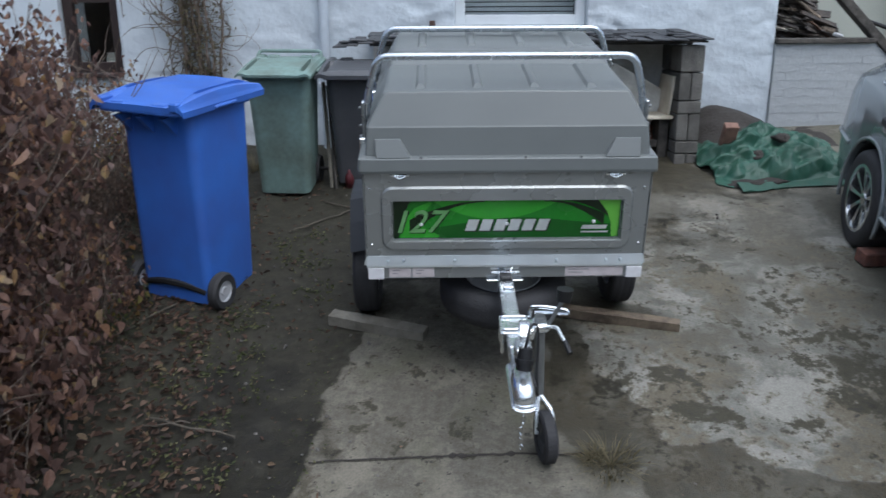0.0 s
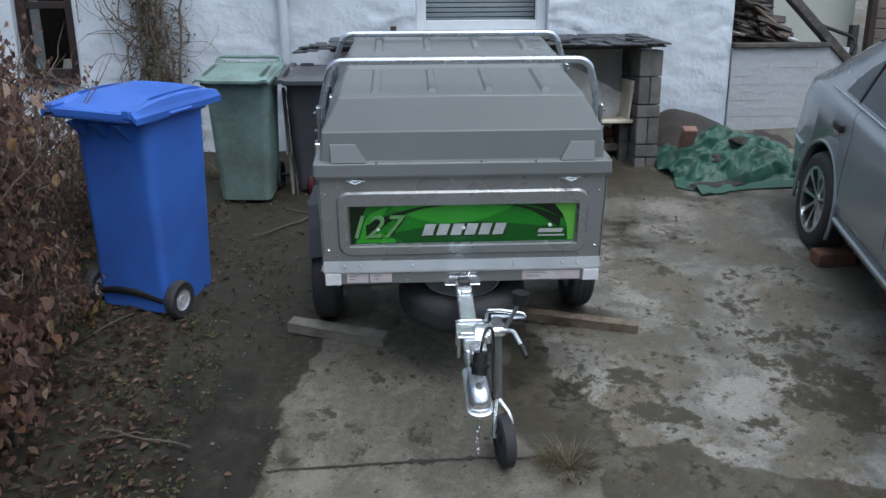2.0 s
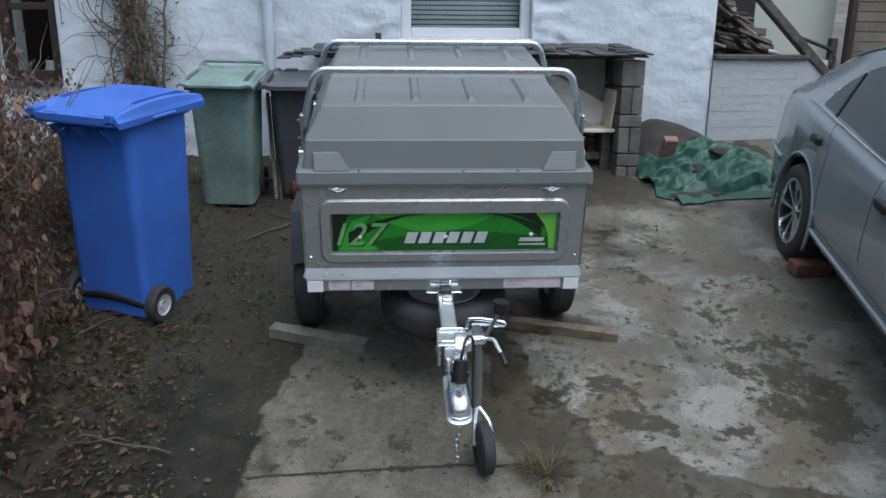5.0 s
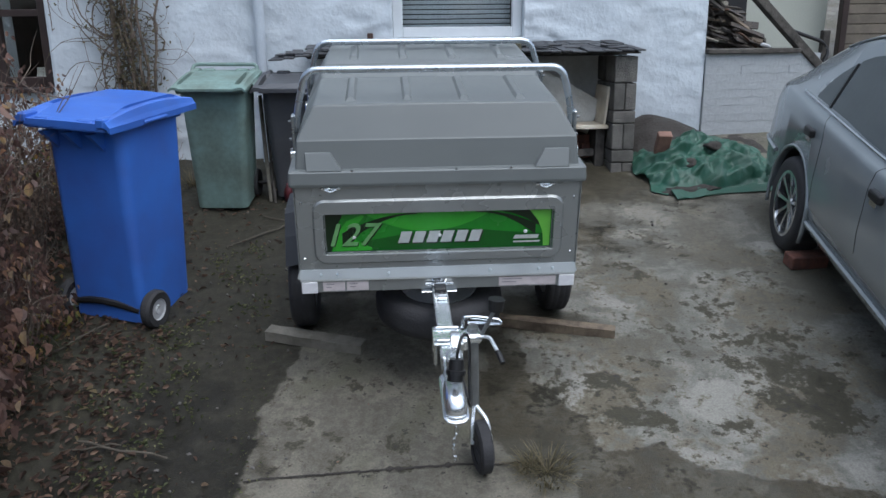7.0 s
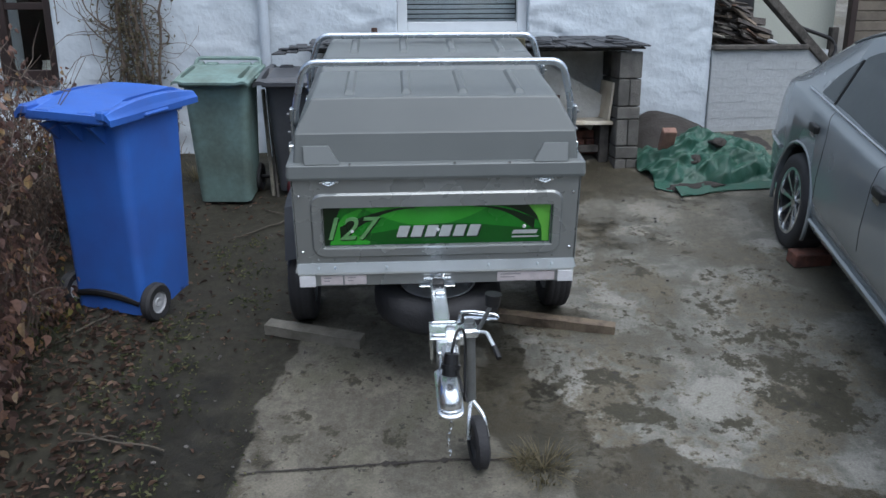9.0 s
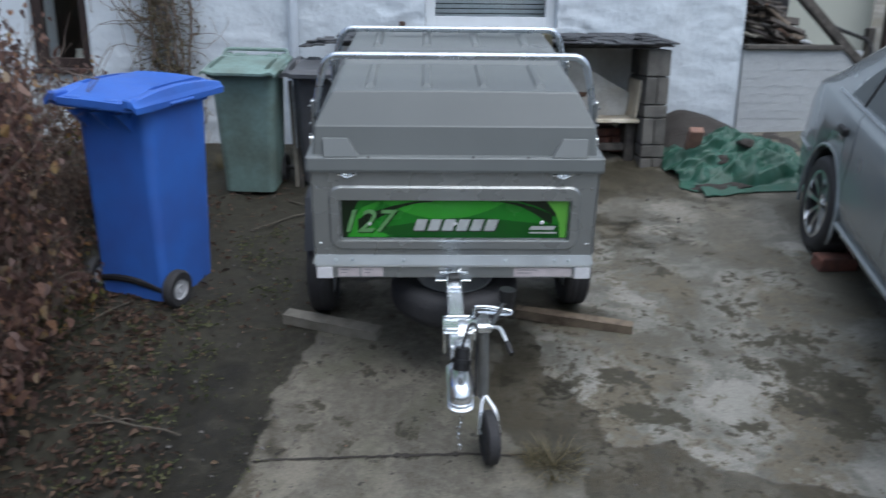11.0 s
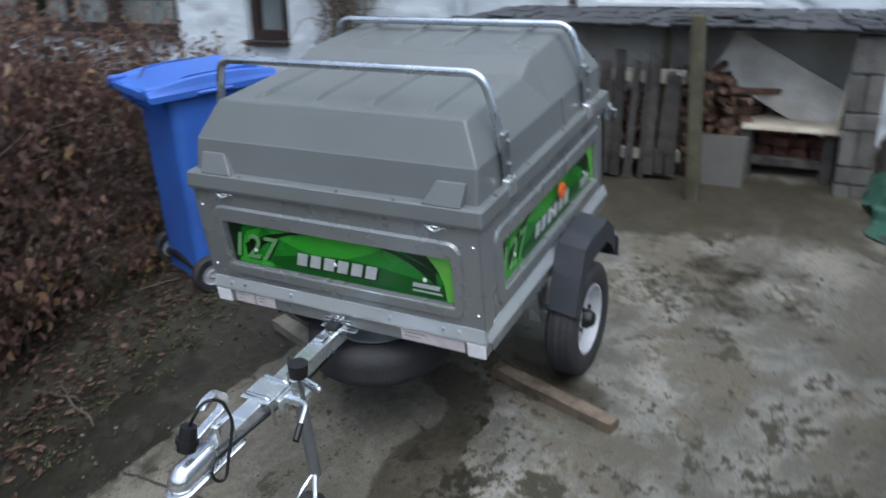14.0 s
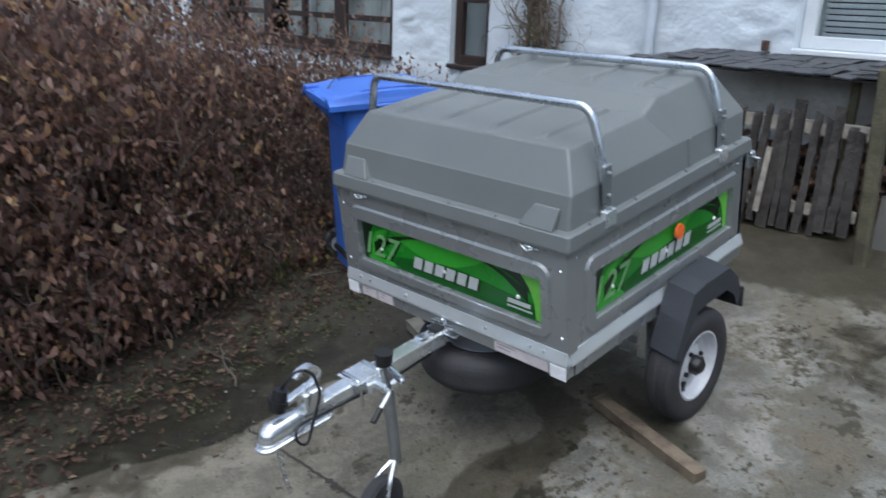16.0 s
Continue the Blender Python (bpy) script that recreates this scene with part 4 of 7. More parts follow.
def film(parent, x0, x1, z0, z1, place):
    """The green printed film: swooshes, the number and plain shapes for the maker's marks."""
    outer = place
    place = lambda u, o, z: outer(u, o - 0.0128, z)
    W, H = x1 - x0, z1 - z0
    X, Z = (lambda u: x0 + u * W), (lambda v: z0 + v * H)
    base = part("printed_film", flat([(x0, z0), (x1, z0), (x1, z1), (x0, z1)], place, 0.0015), M_green, parent, "glossy green printed film")
    def shape(name, poly, mat, out):
        return part(name, flat([(X(u), Z(v)) for u, v in poly], place, out), mat, base)
    shape("light_field", band(curve_pts(lambda u: 0.985, 0.18, 0.72), curve_pts(lambda u: 0.50 + 6.2 * (u - 0.45) ** 2, 0.18, 0.72)), M_lime, 0.0022)
    shape("dark_field", band(curve_pts(lambda u: 0.50 - 0.9 * (u - 0.62) ** 2 - 0.05 * math.sin(9 * u), 0.13, 0.965), curve_pts(lambda u: 0.015, 0.13, 0.965)), M_midgreen, 0.0026)
    shape("dark_end", [(0.0, 0.0), (0.02, 0.0), (0.035, 0.5), (0.075, 0.99), (0.0, 0.99)], M_dkgreen, 0.0028)
    shape("lime_leaf", [(0.025, 0.02), (0.04, 0.4), (0.09, 0.8), (0.16, 0.97), (0.17, 0.93), (0.12, 0.6), (0.13, 0.3), (0.2, 0.08), (0.2, 0.02)], M_lime, 0.0030)
    shape("dark_swoosh", band(curve_pts(lambda u: 0.985 - 4.5 * (0.40 - u) ** 2, 0.07, 0.40), curve_pts(lambda u: 0.955 - 7.5 * (0.40 - u) ** 2, 0.07, 0.40)), M_dkgreen, 0.0034)
    shape("dark_swoosh", band(curve_pts(lambda u: 0.99 - 4.5 * max(0, u - 0.66) ** 2 - 0.25 * max(0, u - 0.8), 0.66, 0.93), curve_pts(lambda u: 0.97 - 8.2 * max(0, u - 0.66) ** 2 - 0.3 * max(0, u - 0.8), 0.66, 0.93)), M_dkgreen, 0.0034)
    shape("dark_swoosh", band(curve_pts(lambda u: 0.985, 0.74, 0.95), curve_pts(lambda u: 0.985 - 6.0 * max(0, u - 0.76) ** 1.6, 0.74, 0.95)), M_dkgreen, 0.0029)
    shape("light_swoosh", [(0.90, 0.99), (0.94, 0.7), (0.962, 0.4), (0.968, 0.02), (0.995, 0.02), (0.995, 0.99)], M_brightlime, 0.0037)
    lettering("127", H * 0.84, base, M_dkgreen, place, X(-0.008), Z(0.145), 0.0046, 0.3)
    lettering("127", H * 0.84, base, M_pale, place, X(-0.012), Z(0.17), 0.0056, 0.3)
    # the maker's wordmark as plain slanted blocks
    for i in range(6):
        u0 = 0.315 + i * 0.0625
        shape("wordmark_shadow", [(u0 + 0.002, 0.17), (u0 + 0.053, 0.17), (u0 + 0.070, 0.47), (u0 + 0.019, 0.47)], M_dkgreen, 0.0042)
        shape("wordmark_block", [(u0, 0.20), (u0 + 0.047, 0.20), (u0 + 0.064, 0.50), (u0 + 0.017, 0.50)], M_silver, 0.0048)
    shape("small_mark", [(0.83, 0.23), (0.94, 0.23), (0.947, 0.33), (0.838, 0.33)], M_silver, 0.0048)
    shape("small_mark", [(0.83, 0.13), (0.95, 0.13), (0.952, 0.17), (0.832, 0.17)], M_silver, 0.0048)
    # added bright strip draws the sky's highlight along the recess's lower edge
    part("edge_highlight", flat([(x0 - 0.004, z0 - 0.008), (x1 + 0.004, z0 - 0.008), (x1 + 0.004, z0 - 0.001), (x0 - 0.004, z0 - 0.001)], outer, 0.0085), M_flange, parent, "bright strip standing for the highlight on the pressed edge")
    for u, v in ((0.122, 0.38), (0.5, 0.38), (0.885, 0.42)):
        a, b = Vector(place(X(u), 0.004, Z(v))), Vector(place(X(u), 0.009, Z(v)))
        part("screw", cyled(a, b, 0.0075, 0.005, n=12), M_white, base, "domed white screw cap")
    return base


def road_wheel(parent, x, y, z, side, r=0.222, w=0.125, name="wheel"):
    prof = [(r * 0.60, -w * 0.40), (r * 0.72, -w * 0.5), (r * 0.90, -w * 0.49), (r * 0.975, -w * 0.40), (r, -w * 0.28), (r * 0.985, -w * 0.24), (r, -w * 0.2), (r, -w * 0.05), (r * 0.985, -0.003), (r, w * 0.05), (r, w * 0.2),
            (r * 0.985, w * 0.24), (r, w * 0.28), (r * 0.975, w * 0.40), (r * 0.90, w * 0.49), (r * 0.72, w * 0.5), (r * 0.60, w * 0.40)]
    wh = new(name)
    wh.parent = parent
    wh.matrix_basis = pose(x, y, z, 0, 0, 0 if side > 0 else 180)
    part("tyre", spin(prof, 40, "X"), M_rubber, wh, "black rubber tyre", smooth=True)
    rim = [(r * 0.62, -w * 0.40), (r * 0.62, w * 0.42), (r * 0.585, w * 0.43), (r * 0.56, w * 0.26), (r * 0.50, w * 0.06), (r * 0.36, w * 0.02), (r * 0.30, w * 0.14), (r * 0.2, w * 0.22), (0.0001, w * 0.22)]
    part("rim", spin(rim, 40, "X"), M_rim, wh, "white steel rim", smooth=False)
    part("hub_cap", spin([(r * 0.17, w * 0.22), (r * 0.16, w * 0.34), (r * 0.13, w * 0.50), (r * 0.09, w * 0.56), (0.0001, w * 0.57)], 20, "X"), M_black, wh, "black hub cap")
    for k in range(4):
        a = 2 * math.pi * k / 4 + 0.4
        part("wheel_nut", cyled((w * 0.2, r * 0.25 * math.cos(a), r * 0.25 * math.sin(a)), (w * 0.29, r * 0.25 * math.cos(a), r * 0.25 * math.sin(a)), 0.009, n=6), M_black, wh)
    for k in range(4):
        a = 2 * math.pi * k / 4 + 1.2
        bm = bmesh.new()
        box(bm, w * 0.02, w * 0.12, -0.012, 0.012, -0.02, 0.02, bevel=0.003, m=Matrix.Rotation(a, 4, "X") @ Matrix.Translation((0, 0, r * 0.44)))
        part("rim_slot", bm, M_black, wh)
    return wh


BW, BL = 0.5, 1.06          # half width and length of the body
Z_BOX, Z_TOP = 0.505, 0.858  # steel sides
trailer = thing("box_trailer", SLOPE, "small grey steel box trailer with grey plastic lid", "trailer")
front_place = lambda u, o, z: (u, -o, z)
right_place = lambda u, o, z: (BW + o, u, z)
left_place = lambda u, o, z: (-BW - o, BL - u, z)
rear_place = lambda u, o, z: (-u, BL + o, z)
sd = part("front_side", pressed_panel(-BW, BW, Z_BOX, Z_TOP, (-0.446, 0.448, 0.553, 0.80), (-0.408, 0.414, 0.590, 0.748), front_place), M_grey, trailer, "grey steel front with pressed frame")
film(sd, -0.402, 0.408, 0.596, 0.742, front_place)
sd = part("side_wall", pressed_panel(0.002, BL - 0.002, Z_BOX, Z_TOP, (0.085, 1.012, 0.548, 0.80), (0.132, 0.965, 0.590, 0.748), right_place), M_grey, trailer, "grey steel side with pressed frame")
fl = film(sd, 0.138, 0.959, 0.596, 0.742, right_place)
part("reflector", cyled((BW + 0.004, 0.60, 0.706), (BW + 0.012, 0.60, 0.706), 0.026, n=24), M_orange, sd, "round orange reflector")
sd = part("side_wall", pressed_panel(0.002, BL - 0.002, Z_BOX, Z_TOP, (0.05, 0.975, 0.548, 0.80), (0.095, 0.93, 0.590, 0.748), left_place), M_grey, trailer)
film(sd, 0.101, 0.922, 0.596, 0.742, left_place)
part("tailgate", pressed_panel(-BW, BW, Z_BOX, Z_TOP, (-0.446, 0.448, 0.553, 0.80), (-0.408, 0.414, 0.590, 0.748), rear_place), M_grey, trailer)
part("bed", boxed(-0.49, 0.49, 0.01, BL - 0.01, 0.494, 0.506), M_galv, trailer)
# chassis: bright strip over a dark rail
def chassis_bar(name, x0, x1, y0, y1, z0, z1, mat):
    return part(name, boxed(x0, x1, y0, y1, z0, z1, bevel=0.003), mat, trailer)
def flange(ends, place):
    """A folded strip whose face leans back to the sky; place turns (along, out, up) into the trailer's frame."""
    bm = bmesh.new()
    loft(bm, [[place(u, o, z) for o, z in ((-0.004, 0.490), (0.014, 0.490), (0.014, 0.498), (0.003, 0.531), (-0.004, 0.531))] for u in ends])
    bmesh.ops.recalc_face_normals(bm, faces=bm.faces)
    part("chassis_flange", bm, M_flange, trailer)
flange((-0.503, 0.503), front_place)
flange((0.006, BL), right_place)
flange((0.0, BL - 0.006), left_place)
chassis_bar("chassis_rail", -0.5, 0.5, -0.006, 0.034, 0.440, 0.489, M_grey)
chassis_bar("chassis_rail", 0.468, 0.504, 0.036, BL, 0.440, 0.489, M_grey)
chassis_bar("chassis_rail", -0.504, -0.468, 0.036, BL, 0.440, 0.489, M_grey)
chassis_bar("chassis_rail", -0.466, 0.466, BL - 0.036, BL, 0.440, 0.489, M_grey)
chassis_bar("axle", -0.5, 0.5, 0.578, 0.628, 0.19, 0.24, M_galv)
for sx in (-1, 1):
    chassis_bar("axle_arm", sx * 0.42 - 0.02, sx * 0.42 + 0.02, 0.53, 0.67, 0.22, 0.438, M_galv)
for x0, x1, mat, nm in ((-0.5, -0.442, M_white, "front_marker_light"), (0.444, 0.502, M_white, "front_marker_light"), (-0.423, -0.344, M_label, "label_plate"), (-0.338, -0.258, M_label, "label_plate"), (0.221, 0.434, M_label, "label_strip")):
    p = part(nm, boxed(x0, x1, -0.014 if mat is M_white else -0.0085, -0.0062, 0.441 if mat is M_white else 0.447, 0.487 if mat is M_white else 0.484, bevel=0.002), mat, trailer, "white marker light" if mat is M_white else "pale printed label")
    if mat is M_label:
        for i in range(2):
            part("print_bar", boxed(x0 + 0.012, x0 + 0.012 + (x1 - x0) * (0.35 - 0.1 * i), -0.0092, -0.0084, 0.473 - 0.012 * i, 0.476 - 0.012 * i), M_ink, p)
for x in (-0.428, -0.369, -0.183, 0.188, 0.368, 0.42):
    part("bolt", cyled((x, -0.007, 0.514), (x, -0.015, 0.518), 0.0055, 0.004, n=8), M_steel, trailer)
    part("bolt", cyled((x, -0.001, 0.545), (x, -0.005, 0.545), 0.0035, 0.0025, n=8), M_chrome, trailer)
for sx in (-1, 1):
    for z in (0.575, 0.79):
        part("rivet", cyled((sx * 0.482, 0, z), (sx * 0.482, -0.004, z), 0.006, 0.003, n=10), M_chrome, trailer)
    for y in (0.05, 1.0):
        part("rivet", cyled((sx * 0.499, y, 0.52 + 0.3), (sx * 0.504, y, 0.82), 0.006, 0.003, n=10), M_chrome, trailer)
    # corner angle strips
    part("corner_angle", boxed(sx * 0.504 - 0.002, sx * 0.504 + 0.002, -0.003, 0.045, Z_BOX + 0.02, Z_TOP, bevel=0.001), M_grey, trailer)
    # front toggle clips under the lid
    bm = bmesh.new()
    box(bm, sx * 0.375 - 0.034, sx * 0.375 + 0.034, -0.006, -0.0005, 0.838, 0.846, bevel=0.001)
    tube(bm, [(sx * 0.375 - 0.02, -0.012, 0.842), (sx * 0.375, -0.016, 0.835), (sx * 0.375 + 0.02, -0.012, 0.842)], 0.004, 8)
    part("toggle_clip", bm, M_galv, trailer, "small bright metal clip")

# lid
def lid_ring(hx, y0, y1, z, r=0.012):
    return [(x, y, z) for x, y in rrect(-hx, hx, y0, y1, r, 3)]
bm = bmesh.new()
loft(bm, [lid_ring(0.518, -0.012, 1.066, 0.852), lid_ring(0.520, -0.014, 1.068, 0.862), lid_ring(0.518, -0.006, 1.06, 0.900), lid_ring(0.512, 0.0, 1.054, 0.904), lid_ring(0.496, 0.022, 1.034, 0.906), lid_ring(0.488, 0.046, 1.046, 0.998, 0.01), lid_ring(0.486, 0.050, 1.043, 1.003, 0.01)], caps=False)
ob = part("lid", bm, M_lid, trailer, "grey plastic lid with ribs")
lid = ob
# crown of the lid: a low front, a step, a higher rear
def crown():
    bm = bmesh.new()
    ys = [0.05, 0.115, 0.50, 0.585, 0.95, 1.043]
    zt = [1.003, 1.106, 1.110, 1.146, 1.152, 1.003]
    hx = [0.486, 0.430, 0.425, 0.418, 0.408, 0.486]
    rows = []
    for y, z, h in zip(ys, zt, hx):
        xs = [-0.486, -h, -h + 0.012] + [0.0] + [h - 0.012, h, 0.486]
        if z < 1.01:
            zs = [1.003] * 7
        else:
            zs = [1.003, z - 0.004, z, z + 0.003, z, z - 0.004, 1.003]
        rows.append([bm.verts.new((x, y if 0.06 < y < 1.04 else y, zz)) for x, zz in zip(xs, zs)])
    for a, b in zip(rows, rows[1:]):
        for i in range(6):
            bm.faces.new((a[i], b[i], b[i + 1], a[i + 1]))
    bmesh.ops.remove_doubles(bm, verts=bm.verts, dist=1e-4)
    bmesh.ops.recalc_face_normals(bm, faces=bm.faces)
    es = [e for e in bm.edges if len(e.link_faces) == 2 and e.calc_face_angle() > 0.15]
    bmesh.ops.bevel(bm, geom=es, offset=0.006, segments=2, affect="EDGES", profile=0.5)
    return bm
part("lid_crown", crown(), M_lid, lid)
def rib(x, y0, y1, z0, z1, w=0.022, h=0.012):
    bm = bmesh.new()
    loft(bm, [[(x - w, y0, z0 - 0.004), (x + w, y0, z0 - 0.004), (x + w, y1, z1 - 0.004), (x - w, y1, z1 - 0.004)], [(x - w * 0.45, y0 + 0.045, z0 + h), (x + w * 0.45, y0 + 0.045, z0 + h), (x + w * 0.45, y1 - 0.02, z1 + h), (x - w * 0.45, y1 - 0.02, z1 + h)]])
    bmesh.ops.bevel(bm, geom=bm.edges[:], offset=0.002, segments=1, affect="EDGES")
    return bm
for x in (-0.30, -0.10, 0.10, 0.30):
    part("rib", rib(x, 0.135, 0.49, 1.107, 1.110), M_lid, lid)
    part("rib", rib(x, 0.64, 0.92, 1.147, 1.152), M_lid, lid)
for sx in (-1, 1):
    # moulded wedges at the front of the lid and along its sides
    bm = bmesh.new()
    a, b, c, d2 = sx * 0.46, sx * 0.372, sx * 0.455, sx * 0.335
    loft(bm, [[(min(c, d2), -0.003, 0.9045), (max(c, d2), -0.003, 0.9045), (max(c, d2), 0.05, 0.9045), (min(c, d2), 0.05, 0.9045)], [(min(a, b), 0.030, 0.962), (max(a, b), 0.030, 0.962), (max(a, b), 0.05, 0.962), (min(a, b), 0.05, 0.962)]])
    bmesh.ops.bevel(bm, geom=bm.edges[:], offset=0.002, segments=1, affect="EDGES")
    part("moulded_wedge", bm, M_lid, lid)
    # notch moulded into the side of the lower tier
    bm = bmesh.new()
    loft(bm, [[(sx * (x - 0.01), 0.655, z), (sx * (x + 0.004), 0.66, z + 0.003), (sx * (x + 0.004), 0.68, z + 0.003), (sx * (x - 0.01), 0.685, z)] for x, z in ((0.4965, 0.908), (0.489, 0.996))])
    bmesh.ops.recalc_face_normals(bm, faces=bm.faces)
    part("side_notch", bm, M_lid, lid)
for x in (-0.3, 0.06, 0.25):
    part("lid_screw", cyled((x, -0.001, 0.903), (x, -0.001, 0.908), 0.005, n=8), M_chrome, lid)
for y in (0.1, 0.33, 0.62, 0.95):
    part("lid_screw", cyled((0.508, y, 0.903), (0.508, y, 0.908), 0.006, n=8), M_chrome, lid)

# load bars over the lid
for y, top in ((0.185, 1.212), (0.845, 1.184)):
    bar = part("load_bar", tubed(rounded([(-0.497, y, 0.99), (-0.492, y, 1.06), (-0.452, y, top), (0.452, y, top), (0.492, y, 1.06), (0.497, y, 0.99)], 0.045, 6), 0.0128, 12), M_tube, trailer, "bright galvanised bent tube bar", smooth=True)
    for sx in (-1, 1):
        br = part("bracket", boxed(sx * 0.507 - 0.006, sx * 0.507 + 0.006, y - 0.018, y + 0.018, 0.90, 1.055, bevel=0.003), M_steel, bar)
        part("foot", boxed(sx * 0.513 - 0.012, sx * 0.513 + 0.012, y - 0.026, y + 0.026, 0.872, 0.925, bevel=0.004), M_galv, bar)
        for z in (0.925, 0.965, 1.03):
            part("bolt", cyled((sx * 0.512, y, z), (sx * 0.524, y, z), 0.007, 0.005, n=8), M_dull, bar)
# rear toggle latch
for sx in (-1, 1):
    bm = bmesh.new()
    box(bm, sx * 0.50 - 0.01, sx * 0.50 + 0.024, 1.05, 1.085, 0.79, 0.85, bevel=0.004)
    tube(bm, [(sx * 0.51, 1.07, 0.83), (sx * 0.535, 1.09, 0.82), (sx * 0.535, 1.09, 0.78)], 0.006, 8)
    part("rear_latch", bm, M_chrome, trailer, "bright metal tailgate latch")

# wheels, guards, flaps
for sx in (-1, 1):
    road_wheel(trailer, sx * 0.556, 0.603, 0.223 + 0.034 * 0.556 * (sx - 1), sx, 0.205, 0.108)
    prof = [(0.424, 0.350), (0.478, 0.462), (0.528, 0.548), (0.600, 0.556), (0.762, 0.550), (0.832, 0.488), (0.862, 0.415)]
    bm = bmesh.new()
    outer = [[(sx * 0.514, y, z + 0.006), (sx * 0.612, y, z - 0.012)] for y, z in prof]
    cx, cz = 0.62, 0.30
    inner = [[(sx * 0.514, y + (cx - y) * 0.025, z + 0.006 + (cz - z) * 0.025), (sx * 0.608, y + (cx - y) * 0.025, z - 0.012 + (cz - z) * 0.025)] for y, z in prof]
    vo = [[bm.verts.new(p) for p in r] for r in outer]
    vi = [[bm.verts.new(p) for p in r] for r in inner]
    lip = [bm.verts.new((sx * 0.616, y + (cx - y) * 0.14, z - 0.012 + (cz - z) * 0.30)) for y, z in prof]
    for i in range(len(prof) - 1):
        bm.faces.new((vo[i][0], vo[i][1], vo[i + 1][1], vo[i + 1][0]))
        bm.faces.new((vi[i][0], vi[i + 1][0], vi[i + 1][1], vi[i][1]))
        bm.faces.new((vo[i][1], lip[i], lip[i + 1], vo[i + 1][1]))
        bm.faces.new((vi[i][1], vi[i + 1][1], lip[i + 1], lip[i]))
    bmesh.ops.recalc_face_normals(bm, faces=bm.faces)
    part("mudguard", bm, M_fender, trailer, "dark grey plastic mudguard")
    part("mud_flap", boxed(sx * 0.57 - 0.05, sx * 0.57 + 0.05, 0.862, 0.870, 0.345, 0.425, bevel=0.002), M_rubber, trailer, "black rubber mud flap")

# drawbar and coupling
draw = part("drawbar", boxed(-0.027, 0.027, -0.50, 0.30, 0.405, 0.458, bevel=0.005), M_galv, trailer, "bright galvanised square drawbar")
part("drawbar_sleeve", boxed(-0.022, 0.022, -0.68, -0.30, 0.409, 0.452, bevel=0.004), M_galv, draw)
part("cross_plate", boxed(-0.066, 0.066, -0.03, -0.008, 0.436, 0.443, bevel=0.002), M_chrome, draw)
part("hinge_pin", cyled((-0.05, -0.018, 0.468), (0.05, -0.018, 0.468), 0.006, n=8), M_chrome, draw)
part("lock_clip", tubed([(-0.025 + 0.05 * (i / 10), -0.02 + 0.01 * math.sin(i * 1.9), 0.48 + 0.006 * math.cos(i * 1.9)) for i in range(11)], 0.003, 6), M_chrome, draw, "bent wire lock pin")
part("lock_block", boxed(-0.02, 0.022, -0.07, -0.03, 0.458, 0.474, bevel=0.003), M_black, draw)
part("bar_hook", boxed(-0.014, 0.022, -0.135, -0.105, 0.4585, 0.472, bevel=0.004), M_chrome, draw)
for y in (-0.335, -0.415):
    part("u_bolt", tubed(rounded([(-0.04, y, 0.38), (-0.04, y, 0.468), (0.045, y, 0.468), (0.045, y, 0.38)], 0.012, 4), 0.006, 8), M_chrome, draw, "bright threaded clamp bolt")
part("clamp_plate", boxed(-0.046, 0.05, -0.43, -0.32, 0.459, 0.464, bevel=0.001), M_galv, draw)
part("clamp_block", boxed(0.029, 0.066, -0.40, -0.33, 0.415, 0.457, bevel=0.005), M_galv, draw)
bm = bmesh.new()
def slab_ring(w, y0, y1, z, r):
    return [(x, y, z) for x, y in rrect(-w, w, y0, y1, r, 4)]
loft(bm, [slab_ring(0.036, -0.757, -0.50, 0.392, 0.034), slab_ring(0.038, -0.760, -0.50, 0.398, 0.034), slab_ring(0.038, -0.760, -0.50, 0.403, 0.034), slab_ring(0.032, -0.752, -0.505, 0.406, 0.03)])
part("coupling_plate", bm, M_zinc, draw, smooth=False)
bm = bmesh.new()
loft(bm, [slab_ring(0.031, -0.747, -0.60, 0.404, 0.03), slab_ring(0.033, -0.749, -0.60, 0.427, 0.03), slab_ring(0.028, -0.737, -0.60, 0.452, 0.026), slab_ring(0.018, -0.715, -0.61, 0.464, 0.017)])
bmesh.ops.recalc_face_normals(bm, faces=bm.faces)
part("coupling_head", bm, M_zinc, draw, "bright zinc ball coupling head", smooth=True)
def strap(pts, w, thick):
    """A flat strap bent along points in the y-z plane."""
    bm, rings = bmesh.new(), []
    pts = [Vector((0, *p)) for p in pts]
    for i, q in enumerate(pts):
        d = (pts[min(i + 1, len(pts) - 1)] - pts[max(i - 1, 0)]).normalized()
        up = Vector((0, -d.z, d.y)) * thick
        rings.append([q + up + Vector((-w, 0, 0)), q + up + Vector((w, 0, 0)), q - up + Vector((w, 0, 0)), q - up + Vector((-w, 0, 0))])
    loft(bm, rings)
    bmesh.ops.recalc_face_normals(bm, faces=bm.faces)
    bmesh.ops.bevel(bm, geom=[e for e in bm.edges if e.calc_face_angle(0) > 0.9], offset=0.003, segments=2, affect="EDGES")
    return bm
lever = part("coupling_handle", strap([(q.y, q.z) for q in rounded([(0, -0.662, 0.505), (0, -0.60, 0.515), (0, -0.545, 0.522), (0, -0.528, 0.552), (0, -0.552, 0.580), (0, -0.588, 0.578), (0, -0.610, 0.566)], 0.014, 4)], 0.013, 0.0085), M_zinc, draw, "curled bright zinc release lever")
lever.matrix_basis = Matrix.Translation((0.008, 0, 0))
part("lever_bracket", boxed(-0.017, 0.033, -0.60, -0.535, 0.452, 0.512, bevel=0.006), M_zinc, draw)
